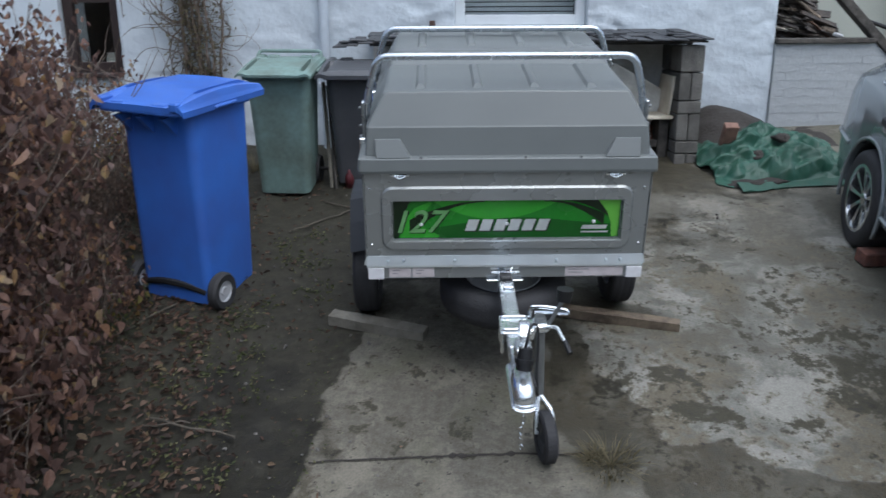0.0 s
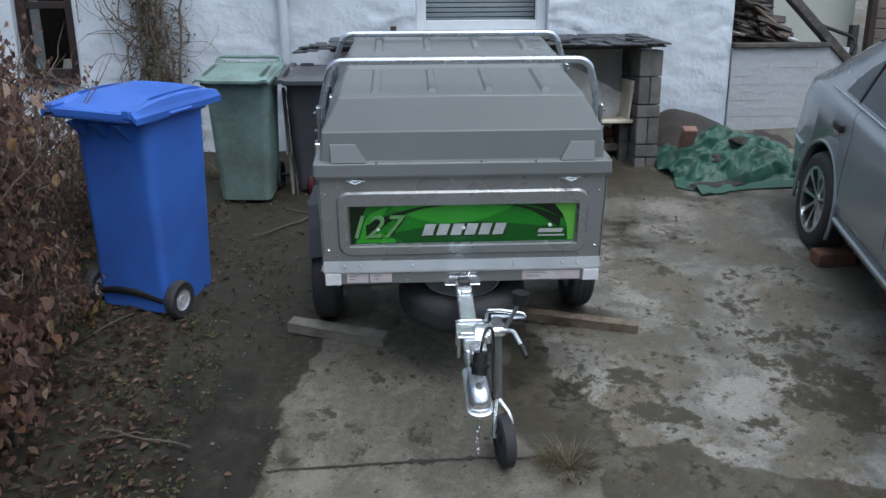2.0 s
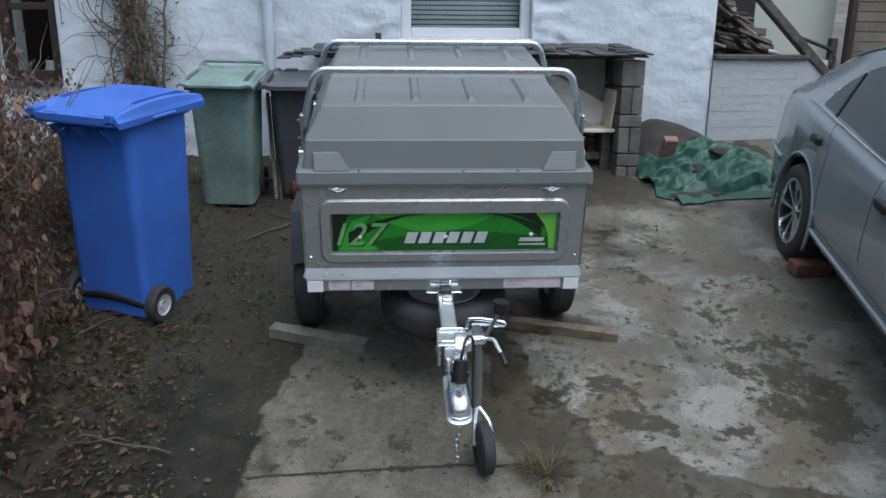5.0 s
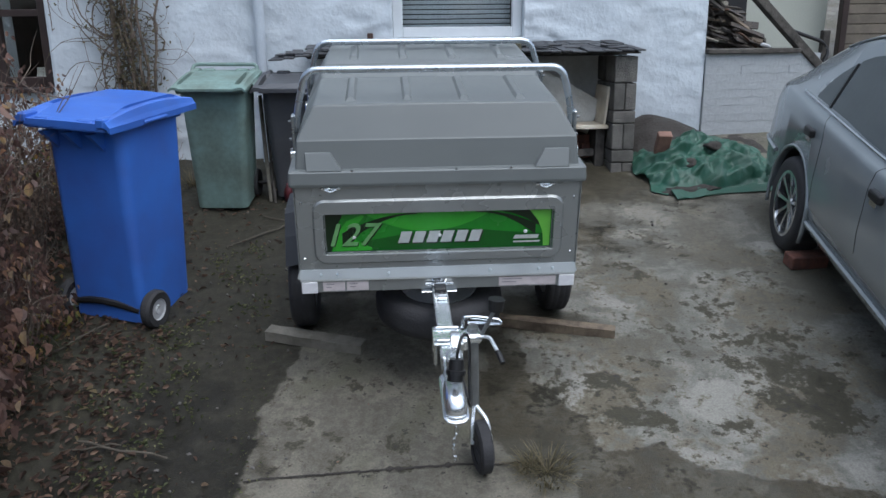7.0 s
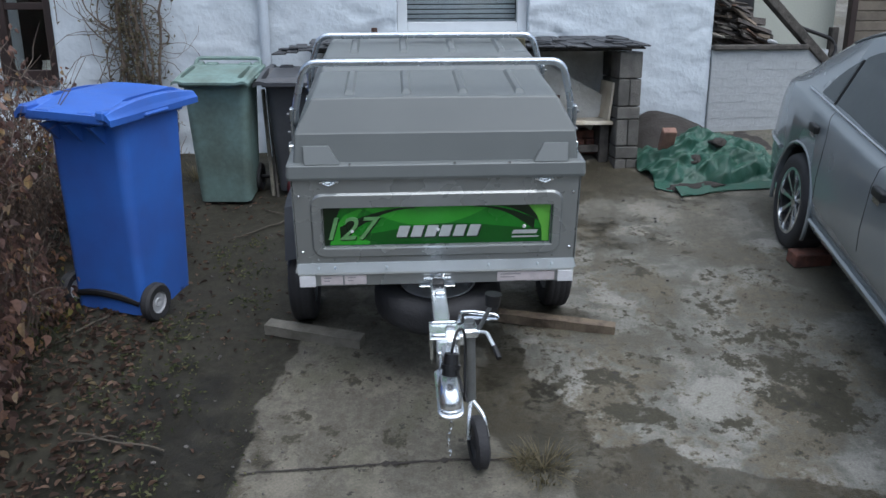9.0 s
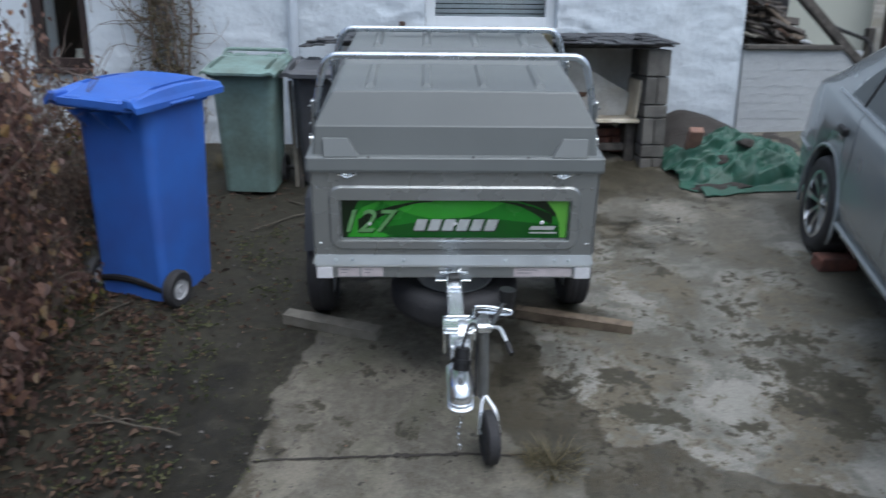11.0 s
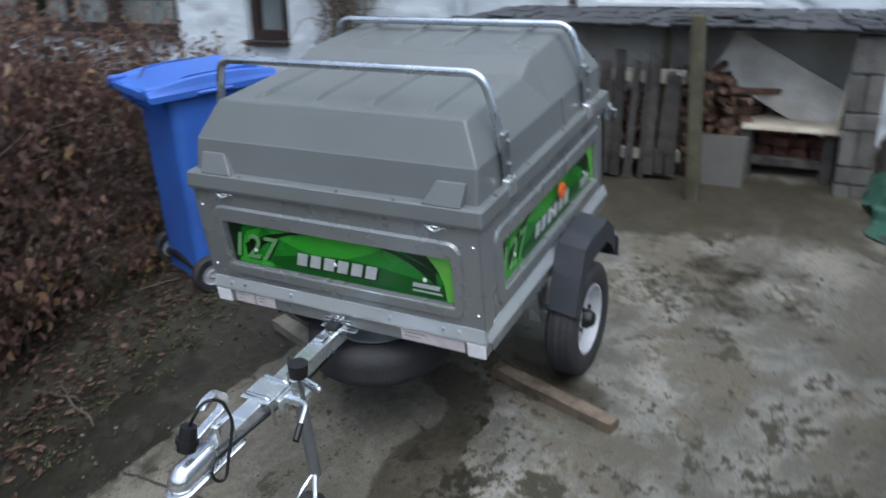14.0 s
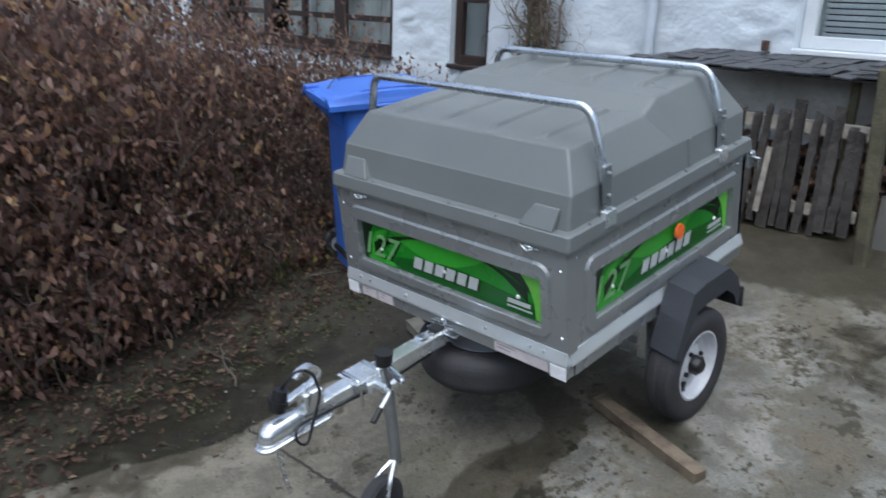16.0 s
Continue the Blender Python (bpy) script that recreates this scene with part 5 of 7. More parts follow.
for y in (-0.56, -0.52):
    part("bolt", cyled((0, y, 0.452), (0, y, 0.462), 0.009, 0.008, n=6), M_chrome, draw)
# plug, cable and tag
plug = part("trailer_plug", cyled((0.0, -0.676, 0.492), (0.006, -0.653, 0.552), 0.024, 0.021, n=16), M_black, draw, "black electrical plug")
part("plug_collar", cyled((0.0015, -0.669, 0.510), (0.0028, -0.664, 0.522), 0.029, n=16), M_black, plug)
part("cable", tubed(rounded([(0.006, -0.652, 0.552), (0.022, -0.605, 0.60), (0.048, -0.570, 0.585), (0.055, -0.560, 0.51), (0.050, -0.595, 0.43), (0.052, -0.630, 0.365), (0.044, -0.662, 0.395), (0.036, -0.645, 0.435), (0.031, -0.55, 0.425), (0.030, -0.3, 0.40), (0.02, -0.1, 0.40)], 0.025, 5), 0.0045, 8), M_black, draw, "black cable looped round the drawbar", smooth=True)
# safety chain
def link(bm, m):
    tube(bm, [m @ Vector((0.006 * math.cos(a), 0, 0.010 * math.sin(a) * 1.3)) for a in [2 * math.pi * k / 10 for k in range(10)]], 0.0022, 6, closed=True)
for i in range(8):
    bm = bmesh.new()
    link(bm, Matrix.Translation((0.004 * math.sin(i), -0.70 + 0.002 * i, 0.375 - 0.0225 * i)) @ Matrix.Rotation(radians(90 * (i % 2) + 20), 4, "Z"))
    part("chain_link", bm, M_chrome, draw)

# jockey wheel
jk = part("jockey_tube", cyled((0.097, -0.357, 0.165), (0.088, -0.345, 0.475), 0.018, n=20), M_dull, trailer, "dull galvanised jockey wheel tube", smooth=False)
part("jockey_clamp", boxed(0.062, 0.116, -0.378, -0.318, 0.425, 0.460, bevel=0.008), M_galv, jk)
part("knob_stem", cyled((0.115, -0.360, 0.45), (0.153, -0.4, 0.572), 0.007, n=10), M_dull, jk)
part("adjuster_knob", cyled((0.1535, -0.4, 0.566), (0.156, -0.396, 0.604), 0.024, 0.027, n=20), M_black, jk, "black plastic adjuster knob")
part("clamp_lever", tubed(rounded([(0.055, -0.34, 0.47), (0.058, -0.335, 0.505), (0.10, -0.34, 0.508), (0.175, -0.355, 0.502), (0.18, -0.36, 0.49), (0.10, -0.345, 0.492), (0.07, -0.345, 0.492)], 0.008, 4), 0.0065, 8), M_chrome, jk, "bright bent clamp lever")
part("crank", tubed(rounded([(0.095, -0.375, 0.452), (0.140, -0.378, 0.454), (0.160, -0.44, 0.432)], 0.014, 5), 0.0065, 8), M_galv, jk, "bent crank handle")
part("crank_grip", cyled((0.159, -0.436, 0.434), (0.171, -0.478, 0.415), 0.009, n=12), M_black, jk)
fk = part("fork", tubed(rounded([(0.082, -0.455, 0.080), (0.084, -0.425, 0.145), (0.097, -0.358, 0.180), (0.136, -0.418, 0.150), (0.146, -0.450, 0.085)], 0.02, 5), 0.007, 8), M_galv, jk)
r, w = 0.091, 0.046
jw = new("jockey_wheel")
jw.parent = trailer
jw.matrix_basis = pose(0.115, -0.452, gz(0.115, -0.452) + r, 0, 0, 8)
part("tyre", spin([(r * 0.6, -w * 0.45), (r * 0.88, -w * 0.5), (r, -w * 0.34), (r, w * 0.34), (r * 0.88, w * 0.5), (r * 0.6, w * 0.45)], 36, "X"), M_rubber, jw, "solid black rubber tyre", smooth=False)
part("rim", spin([(r * 0.61, -w * 0.40), (r * 0.3, -w * 0.3), (0.0001, -w * 0.5), (0.0001, w * 0.5), (r * 0.3, w * 0.3), (r * 0.61, w * 0.40)], 24, "X"), M_fender, jw)

# spare wheel slung flat under the frame
sp = new("spare_wheel")
sp.parent = trailer
sp.matrix_basis = pose(0.012, 0.185, 0.30, 0, 90, 0)
R, W = 0.25, 0.14
part("tyre", spin([(R * 0.60, -W * 0.38), (R * 0.72, -W * 0.5), (R * 0.90, -W * 0.46), (R * 0.98, -W * 0.32), (R, -W * 0.12), (R * 0.99, 0), (R, W * 0.12), (R * 0.98, W * 0.32), (R * 0.90, W * 0.46), (R * 0.72, W * 0.5), (R * 0.60, W * 0.38)], 44, "X"), M_rubber, sp, "black rubber spare tyre", smooth=True)
part("rim", spin([(R * 0.60, -W * 0.40), (R * 0.57, -W * 0.40), (R * 0.5, -W * 0.1), (R * 0.25, 0), (0.0001, 0), (0.0001, W * 0.05), (R * 0.25, W * 0.05), (R * 0.57, W * 0.36), (R * 0.60, W * 0.38)], 36, "X"), M_rim, sp)
part("carrier_bar", boxed(-0.012, 0.035, 0.17, 0.20, 0.30, 0.44, bevel=0.003), M_galv, trailer)

# ---- wheelie bins ----
def wheelie_bin(m, label, mat, wt, dt, wb, db, h, group="", lidh=0.046, grey=M_hubgrey, lift=0.0, over=0.065, skirt=0.022, tuck=(0.03, 0.0), bx=0.0, rim_out=0.045):
    """Two-wheeled bin; the back with the axle and the handle faces -y."""
    b = thing("wheelie_bin", m, label, "wheelie bin", group)
    def ring(w, d, z, off=0.0, r=0.03):
        return [(x, y + off, z) for x, y in rrect(-w / 2, w / 2, -d / 2, d / 2, r, 7)]
    back = -dt / 2 + 0.02
    def off(d):
        return back + d / 2
    bm = bmesh.new()
    rings = []
    for i, t in enumerate((0.0, 0.03, 0.12, 0.5, 0.9, 0.955)):
        w, d = wb + (wt - wb) * t, db + (dt - 0.04 - db) * t
        rings.append([(x + bx + 0.014 * (1 - t), y, z) for x, y, z in ring(w - 0.034 * (1 - t), d, 0.02 + t * (h - 0.02), off(d), 0.036 + 0.016 * t)])
    d = dt - 0.02
    rings += [ring(wt + 0.03, d + 0.01, h * 0.957, off(d), 0.04), ring(wt + 0.035, d + 0.015, h, off(d), 0.04)]
    loft(bm, rings)
    body = part("body", bm, mat, b, smooth=False)
    # axle tunnel and axle
    part("axle_tunnel", tubed([(-wb * 0.46 + wb * 0.92 * i / 10, back + 0.012 - 0.014 * math.sin(math.pi * i / 10), 0.075 + 0.03 * math.sin(math.pi * i / 10)) for i in range(11)], 0.017, 8), M_black, b, "black axle housing")
    part("axle", cyled((-wb / 2 - 0.045, back + 0.03, 0.088), (wb / 2 + 0.045, back + 0.03, 0.088), 0.012, n=10), M_black, b)
    for sx in (-1, 1):
        x = sx * (wb / 2 + 0.035 - tuck[sx > 0])
        wr = 0.088
        wh = new("wheel")
        wh.parent = b
        wh.matrix_basis = pose(x, back + 0.03, wr, 0, 0, 0 if sx > 0 else 180)
        part("tyre", spin([(wr * 0.55, -0.02), (wr * 0.9, -0.024), (wr, -0.012), (wr, 0.012), (wr * 0.9, 0.024), (wr * 0.55, 0.02)], 32, "X"), M_rubber, wh, smooth=False)
        part("wheel_disc", spin([(wr * 0.57, -0.018), (0.0001, -0.016), (0.0001, 0.012), (wr * 0.2, 0.018), (wr * 0.25, 0.012), (wr * 0.5, 0.014), (wr * 0.57, 0.021)], 24, "X"), grey, wh, "pale grey plastic disc")
    # handle behind the hinge, with stays
    hy = back - over
    part("handle", tubed(rounded([(-wt / 2 - 0.01, back + 0.01, h * 0.985), (-wt / 2 - 0.005, hy, h * 0.99 + lift), (wt / 2 + 0.005, hy, h * 0.99 + lift), (wt / 2 + 0.01, back + 0.01, h * 0.985)], 0.03, 4), 0.011, 8), mat, b)
    for x in (-wt * 0.30, 0, wt * 0.30):
        bm = bmesh.new()
        loft(bm, [[(x - 0.008, back + 0.01, h * 0.86), (x + 0.008, back + 0.01, h * 0.86), (x + 0.008, back + 0.012, h * 0.84), (x - 0.008, back + 0.012, h * 0.84)], [(x - 0.012, hy - 0.005, h * 0.965), (x + 0.012, hy - 0.005, h * 0.965), (x + 0.012, back + 0.012, h * 0.965), (x - 0.012, back + 0.012, h * 0.965)]])
        part("handle_stay", bm, mat, b)
    # lid: crowned, with a raised wing and a slot along each side and a turned-down lip
    bm = bmesh.new()
    lw, y0, y1 = wt / 2 + rim_out, hy - 0.012, dt / 2 + 0.06
    half = (0.0, 0.25, 0.5, 0.66, 0.675, 0.69, 0.71, 0.80, 0.825, 0.87, 0.92, 0.96, 1.0)
    us = [-u for u in half[:0:-1]] + list(half)
    vs = (0.0, 0.03, 0.08, 0.14, 0.22, 0.28, 0.33, 0.36, 0.45, 0.55, 0.65, 0.74, 0.80, 0.84, 0.90, 0.95, 0.98, 1.0)
    def ease(t):
        t = min(1.0, max(0.0, t))
        return t * t * (3 - 2 * t)
    grid = []
    for v in vs:
        row = []
        for u in us:
            a = abs(u)
            crown = (0.25 + 0.75 * ease(v / 0.4)) * (1 - 0.85 * ease((v - 0.86) / 0.14)) * (1.12 - 0.2 * a * a)
            side = (0.3 + 0.75 * math.sin(math.pi * min(1, max(0, 0.04 + v * 0.9))) ** 0.8) * (1 - ease((a - 0.90) / 0.10))
            gap = ease((v - 0.28) / 0.08) * (1 - ease((v - 0.80) / 0.10))
            if a <= 0.69:
                z = crown
            elif a < 0.82:
                z = (crown * (0.82 - a) + side * (a - 0.69)) / 0.13 * (1 - gap) - 0.3 * gap
            else:
                z = side
            row.append(bm.verts.new((u * lw, y0 + v * (y1 - y0), h + 0.006 + lidh * 1.6 * z)))
        grid.append(row)
    for a, c in zip(grid, grid[1:]):
        for i in range(len(us) - 1):
            bm.faces.new((a[i], a[i + 1], c[i + 1], c[i]))
    rim = [e for e in bm.edges if e.is_boundary]
    ext = bmesh.ops.extrude_edge_only(bm, edges=rim)
    for v in [g for g in ext["geom"] if isinstance(g, bmesh.types.BMVert)]:
        v.co.z -= skirt
    bmesh.ops.recalc_face_normals(bm, faces=bm.faces)
    ld = part("lid", bm, mat, b, smooth=False)
    for sx in (-1, 1):
        bm = boxed(sx * lw * 0.80 - 0.022, sx * lw * 0.80 + 0.022, y0 - 0.004, y0 + 0.075, h + 0.0, h + 0.012 + lidh * 0.9, bevel=0.007)
        part("hinge_lug", bm, mat, ld)
        bm = boxed(sx * (lw + 0.002) - 0.007, sx * (lw + 0.002) + 0.007, y0 + 0.35 * (y1 - y0), y0 + 0.62 * (y1 - y0), h - 0.018, h + 0.0, bevel=0.006)
        part("side_grip", bm, mat, ld)
    for x in (-wt * 0.27, wt * 0.27):
        part("hinge_knuckle", boxed(x - wt * 0.1, x + wt * 0.1, y0 + 0.01, y0 + 0.06, h + 0.002, h + 0.026, bevel=0.006), mat, ld)
    return b


blue = wheelie_bin(SLOPE @ pose(-1.408, 0.877, gz(-1.408, 0.877) - 0.018, -4.5, -0.4, -20.8), "bright blue plastic wheelie bin with closed lid", M_bluebin, 0.385, 0.475, 0.402, 0.370, 0.925, bx=0.012, over=0.085, skirt=0.026, lidh=0.033, tuck=(0.05, -0.018))
wheelie_bin(SLOPE @ pose(-1.128, 2.0, gz(-1.128, 2.0), 0, 0, 176), "faded green plastic wheelie bin with stained front", M_greenbin, 0.365, 0.35, 0.33, 0.29, 0.745, rim_out=0.028, lidh=0.016, lift=0.055, skirt=0.014, grey=M_black, tuck=(0.065, 0.065))
wheelie_bin(SLOPE @ pose(-0.68, 2.10, gz(-0.68, 2.1), 0, 0, 178), "dark grey plastic wheelie bin beside the green one", M_greybin, 0.40, 0.33, 0.33, 0.27, 0.695, lidh=0.014, lift=0.0, over=0.03, grey=M_black, tuck=(0.065, 0.065))

# ---- parked car ----
def cut_round(ob, centres, radius):
    """Cut wheel openings out of a shell and keep the plain result."""
    for c in centres:
        bm = bmesh.new()
        cyl(bm, (c[0], -0.3, c[1]), (c[0], 1.75, c[1]), radius, n=40)
        me = bpy.data.meshes.new("cutter")
        bm.to_mesh(me)
        bm.free()
        tool = bpy.data.objects.new("cutter", me)
        scene.collection.objects.link(tool)
        tool.matrix_world = ob.matrix_world
        mod = ob.modifiers.new("cut", "BOOLEAN")
        mod.object, mod.operation, mod.solver = tool, "DIFFERENCE", "EXACT"
        bpy.context.view_layer.update()
        out = bpy.data.meshes.new_from_object(ob.evaluated_get(bpy.context.evaluated_depsgraph_get()))
        ob.modifiers.clear()
        ob.data = out
        bpy.data.objects.remove(tool)


def car():
    W = 1.44
    # u, roof or deck height, tuck-in of the roof, inset of the side, belt height
    secs = [(0.0, 0.62, 0.16, 0.13, 0.56), (0.03, 0.76, 0.17, 0.08, 0.70), (0.12, 0.86, 0.17, 0.035, 0.80), (0.24, 0.905, 0.15, 0.01, 0.82), (0.36, 0.955, 0.145, 0.0, 0.82), (0.50, 1.04, 0.16, 0.0, 0.815), (0.66, 1.12, 0.18, 0.0, 0.808), (0.84, 1.185, 0.20, 0.0, 0.80), (1.05, 1.225, 0.218, 0.0, 0.792),
            (1.35, 1.235, 0.23, 0.0, 0.785), (1.75, 1.245, 0.23, 0.0, 0.78), (2.1, 1.21, 0.225, 0.0, 0.775), (2.4, 1.06, 0.20, 0.0, 0.77), (2.66, 0.85, 0.15, 0.01, 0.80), (2.92, 0.80, 0.15, 0.02, 0.75), (3.2, 0.72, 0.16, 0.05, 0.66), (3.34, 0.60, 0.2, 0.13, 0.55), (3.37, 0.5, 0.25, 0.2, 0.47)]
    def half(s):
        u, zr, tuck, ins, zb = s
        zr, zb = zr * 0.962, zb * 0.945
        lo = 0.17 if 0.1 < u < 3.25 else 0.24
        return [(u, ins + 0.10, lo), (u, ins + 0.02, lo + 0.06), (u, ins + 0.004, lo + 0.2), (u, ins, zb * 0.62), (u, ins + 0.006, zb * 0.86), (u, ins + 0.022, zb - 0.035), (u, ins + 0.03, zb - 0.02), (u, ins + 0.055, zb), (u, tuck + ins * 0.5 - 0.02, zr - 0.05), (u, tuck + ins * 0.5 + 0.02, zr - 0.014), (u, tuck + ins * 0.5 + 0.14, zr + 0.012), (u, W / 2, zr + 0.025)]
    rings = []
    for s in secs:
        h = half(s)
        rings.append(h + [(p[0], W - p[1], p[2]) for p in h[-2::-1]])
    # finer along the length, by smooth interpolation
    fine = []
    us = np.array([s[0] for s in secs])
    R = np.array(rings)
    for u in np.concatenate([[0, 0.015, 0.03, 0.07], np.arange(0.12, 3.26, 0.06), [3.3, 3.34, 3.37]]):
        fine.append([tuple(np.array([np.interp(u, us, R[:, k, c]) for c in range(3)])) for k in range(R.shape[1])])
    for _ in range(2):
        A = np.array(fine)
        A[1:-1, :, 1:] = 0.25 * A[:-2, :, 1:] + 0.5 * A[1:-1, :, 1:] + 0.25 * A[2:, :, 1:]
        fine = [[tuple(p) for p in r] for r in A]
    c = thing("parked_car", SLOPE @ pose(1.945, 1.72, gz(1.9, 1.0) - 0.008, -2.0, 0, -100), "silver-grey saloon car parked with its tail to the house", "car")
    bm = bmesh.new()
    loft(bm, fine)
    bmesh.ops.recalc_face_normals(bm, faces=bm.faces)
    body = part("body", bm, M_carpaint, c, "silver-grey painted body", smooth=False)
    bpy.context.view_layer.update()
    wheels = [(0.70, 0.243), (2.75, 0.243)]
    cut_round(body, wheels, 0.285)
    for p in body.data.polygons:
        p.use_smooth = p.area < 0.02
    A = np.array(fine)
    def surf(u, k, t=0.0):
        col = lambda kk: np.array([np.interp(u, A[:, kk, 0], A[:, kk, cc]) for cc in range(3)])
        return Vector(col(k) * (1 - t) + col(min(k + 1, A.shape[1] - 1)) * t)
    def glass(name, outline):
        """outline: (u, height share between belt and roof edge)"""
        bm = bmesh.new()
        lo = [surf(u, 7, a) + Vector((0, -0.004, 0.002)) for u, a, b in outline]
        hi = [surf(u, 7, b) + Vector((0, -0.004, 0.002)) for u, a, b in outline]
        li = [p + Vector((0, 0.012, 0)) for p in lo]
        hi2 = [p + Vector((0, 0.012, 0)) for p in hi]
        vr = [[bm.verts.new(p) for p in r] for r in (lo, hi, hi2, li)]
        n = len(outline)
        for a, b in zip(vr, vr[1:] + vr[:1]):
            for i in range(n - 1):
                bm.faces.new((a[i], a[i + 1], b[i + 1], b[i]))
        bmesh.ops.recalc_face_normals(bm, faces=bm.faces)
        return part(name, bm, M_carglass, body, "dark tinted glass")
    glass("quarter_window", [(0.645, 0.07, 0.12), (0.68, 0.07, 0.36), (0.74, 0.07, 0.55), (0.815, 0.07, 0.68)])
    glass("door_window", [(0.85, 0.07, 0.73), (0.93, 0.07, 0.80), (1.04, 0.07, 0.85), (1.3, 0.05, 0.93), (1.52, 0.05, 0.93)])
    glass("door_window", [(1.57, 0.05, 0.93), (1.8, 0.05, 0.93), (2.05, 0.05, 0.9), (2.2, 0.05, 0.68), (2.34, 0.05, 0.36), (2.46, 0.05, 0.08)])
    for u in (0.832, 1.545):
        part("window_pillar", tubed([surf(u, 7, t) + Vector((0, -0.003, 0)) for t in (0.06, 0.4, 0.6, 0.70)], 0.008, 6), M_black, body)
    part("window_trim", tubed([surf(u, 7, 0.03) + Vector((0, -0.006, 0.0)) for u in np.arange(0.50, 2.5, 0.08)], 0.007, 6), M_chrome, body, "bright trim along the window line")
    part("roof_seam", tubed([surf(u, 8, 0.5) + Vector((0, -0.004, 0.004)) for u in np.arange(0.6, 2.4, 0.08)], 0.006, 6), M_carpaint, body)
    def seam(name, pts):
        part(name, tubed(pts, 0.0014, 5), M_black, body)
    for u in (1.55, 2.42):
        seam("door_gap", [surf(u + 0.02 * math.sin(k), k) + Vector((0, -0.0005, 0)) for k in range(2, 8)])
    seam("door_gap", [surf(0.92 - 0.02 * (k - 5) if k > 4 else 0.96 + 0.02 * (5 - k) * 0.6, k) + Vector((0, -0.0005, 0)) for k in range(2, 8)])
    seam("sill_gap", [surf(u, 1, 0.5) for u in np.arange(1.02, 2.55, 0.1)])
    part("sill_strip", tubed([surf(u, 1, 0.25) + Vector((0, -0.004, 0)) for u in np.arange(1.0, 2.62, 0.08)], 0.012, 6), M_carpaint, body)
    for u in (0.835, 1.65):
        p = surf(u, 4, 0.1)
        hd = part("door_handle", boxed(u - 0.05, u + 0.05, p.y - 0.03, p.y - 0.004, p.z - 0.016, p.z + 0.022, bevel=0.008, seg=2), M_black, body, "dark door handle")
        part("handle_cup", boxed(u - 0.075, u - 0.01, p.y - 0.005, p.y + 0.004, p.z - 0.055, p.z - 0.018, bevel=0.004), M_chrome, body)
    # wheel-arch lips, liners and wheels
    for u, z in wheels:
        arc = [radians(a) for a in range(-18, 199, 9)]
        part("arch_lip", tubed([(u + 0.296 * math.cos(a), surf(u + 0.296 * math.cos(a), 3).y + 0.006, z + 0.296 * math.sin(a)) for a in arc], 0.010, 8), M_carpaint, body, smooth=True)
        bm = bmesh.new()
        loft(bm, [[(u + 0.283 * math.cos(a), v, z + 0.283 * math.sin(a)) for a in arc] for v in (0.03, 0.30)], caps=False, closed=False)
        bm.faces.new([bm.verts.new((u + 0.283 * math.cos(a), 0.30, z + 0.283 * math.sin(a))) for a in arc])
        part("arch_liner", bm, M_black, body)
        for v, side in ((0.075, -1), (W - 0.075, 1)):
            r, w = 0.243, 0.155
            wh = new("wheel")
            wh.parent = c
            wh.matrix_basis = pose(u, v, z, 0, 0, 90 * side)
            part("tyre", spin([(r * 0.66, -w * 0.45), (r * 0.86, -w * 0.5), (r * 0.96, -w * 0.42), (r, -w * 0.25), (r, w * 0.25), (r * 0.96, w * 0.42), (r * 0.86, w * 0.5), (r * 0.66, w * 0.45)], 44, "X"), M_rubber, wh, smooth=True)
            rim = part("rim", spin([(r * 0.68, -w * 0.4), (r * 0.68, w * 0.44), (r * 0.65, w * 0.45), (r * 0.62, w * 0.36), (r * 0.6, -w * 0.2), (0.0001, -w * 0.2)], 44, "X"), M_black, wh, "dark inner rim")
            part("rim_lip", spin([(r * 0.69, w * 0.42), (r * 0.69, w * 0.46), (r * 0.63, w * 0.455), (r * 0.63, w * 0.40)], 44, "X"), M_alloy, wh, "bright alloy lip")
            for k in range(9):
                bm = bmesh.new()
                loft(bm, [[(w * 0.12, -0.009, 0.02), (w * 0.12, 0.009, 0.02), (w * 0.3, 0.007, 0.02), (w * 0.3, -0.007, 0.02)], [(w * 0.14, -0.013, r * 0.42), (w * 0.14, 0.013, r * 0.42), (w * 0.36, 0.009, r * 0.42), (w * 0.36, -0.009, r * 0.42)], [(w * 0.16, -0.022, r * 0.65), (w * 0.16, 0.022, r * 0.65), (w * 0.40, 0.016, r * 0.65), (w * 0.40, -0.016, r * 0.65)]])
                bmesh.ops.transform(bm, matrix=Matrix.Rotation(2 * math.pi * k / 9 + 0.2, 4, "X"), verts=bm.verts)
                part("spoke", bm, M_alloy, wh)
            part("brake_disc", spin([(r * 0.5, -w * 0.19), (r * 0.5, -w * 0.1), (0.0001, -w * 0.1)], 24, "X"), M_black, wh)
            part("hub_cap", cyled((w * 0.1, 0, 0), (w * 0.33, 0, 0), 0.032, 0.028, n=16), M_alloy, wh)
    part("bumper_strip", tubed([surf(u, 2, 0.6) + Vector((0, -0.004, 0)) for u in np.arange(0.05, 0.42, 0.06)], 0.012, 6), M_carpaint, body)
    return c


car()
b = thing("chock_brick", SLOPE @ pose(1.875, 0.80, gz(1.875, 0.80), 0, 0, 3), "red brick chocking the car wheel", "brick")
part("brick", boxed(-0.095, 0.095, -0.045, 0.045, 0, 0.066, bevel=0.005), M_brick, b)

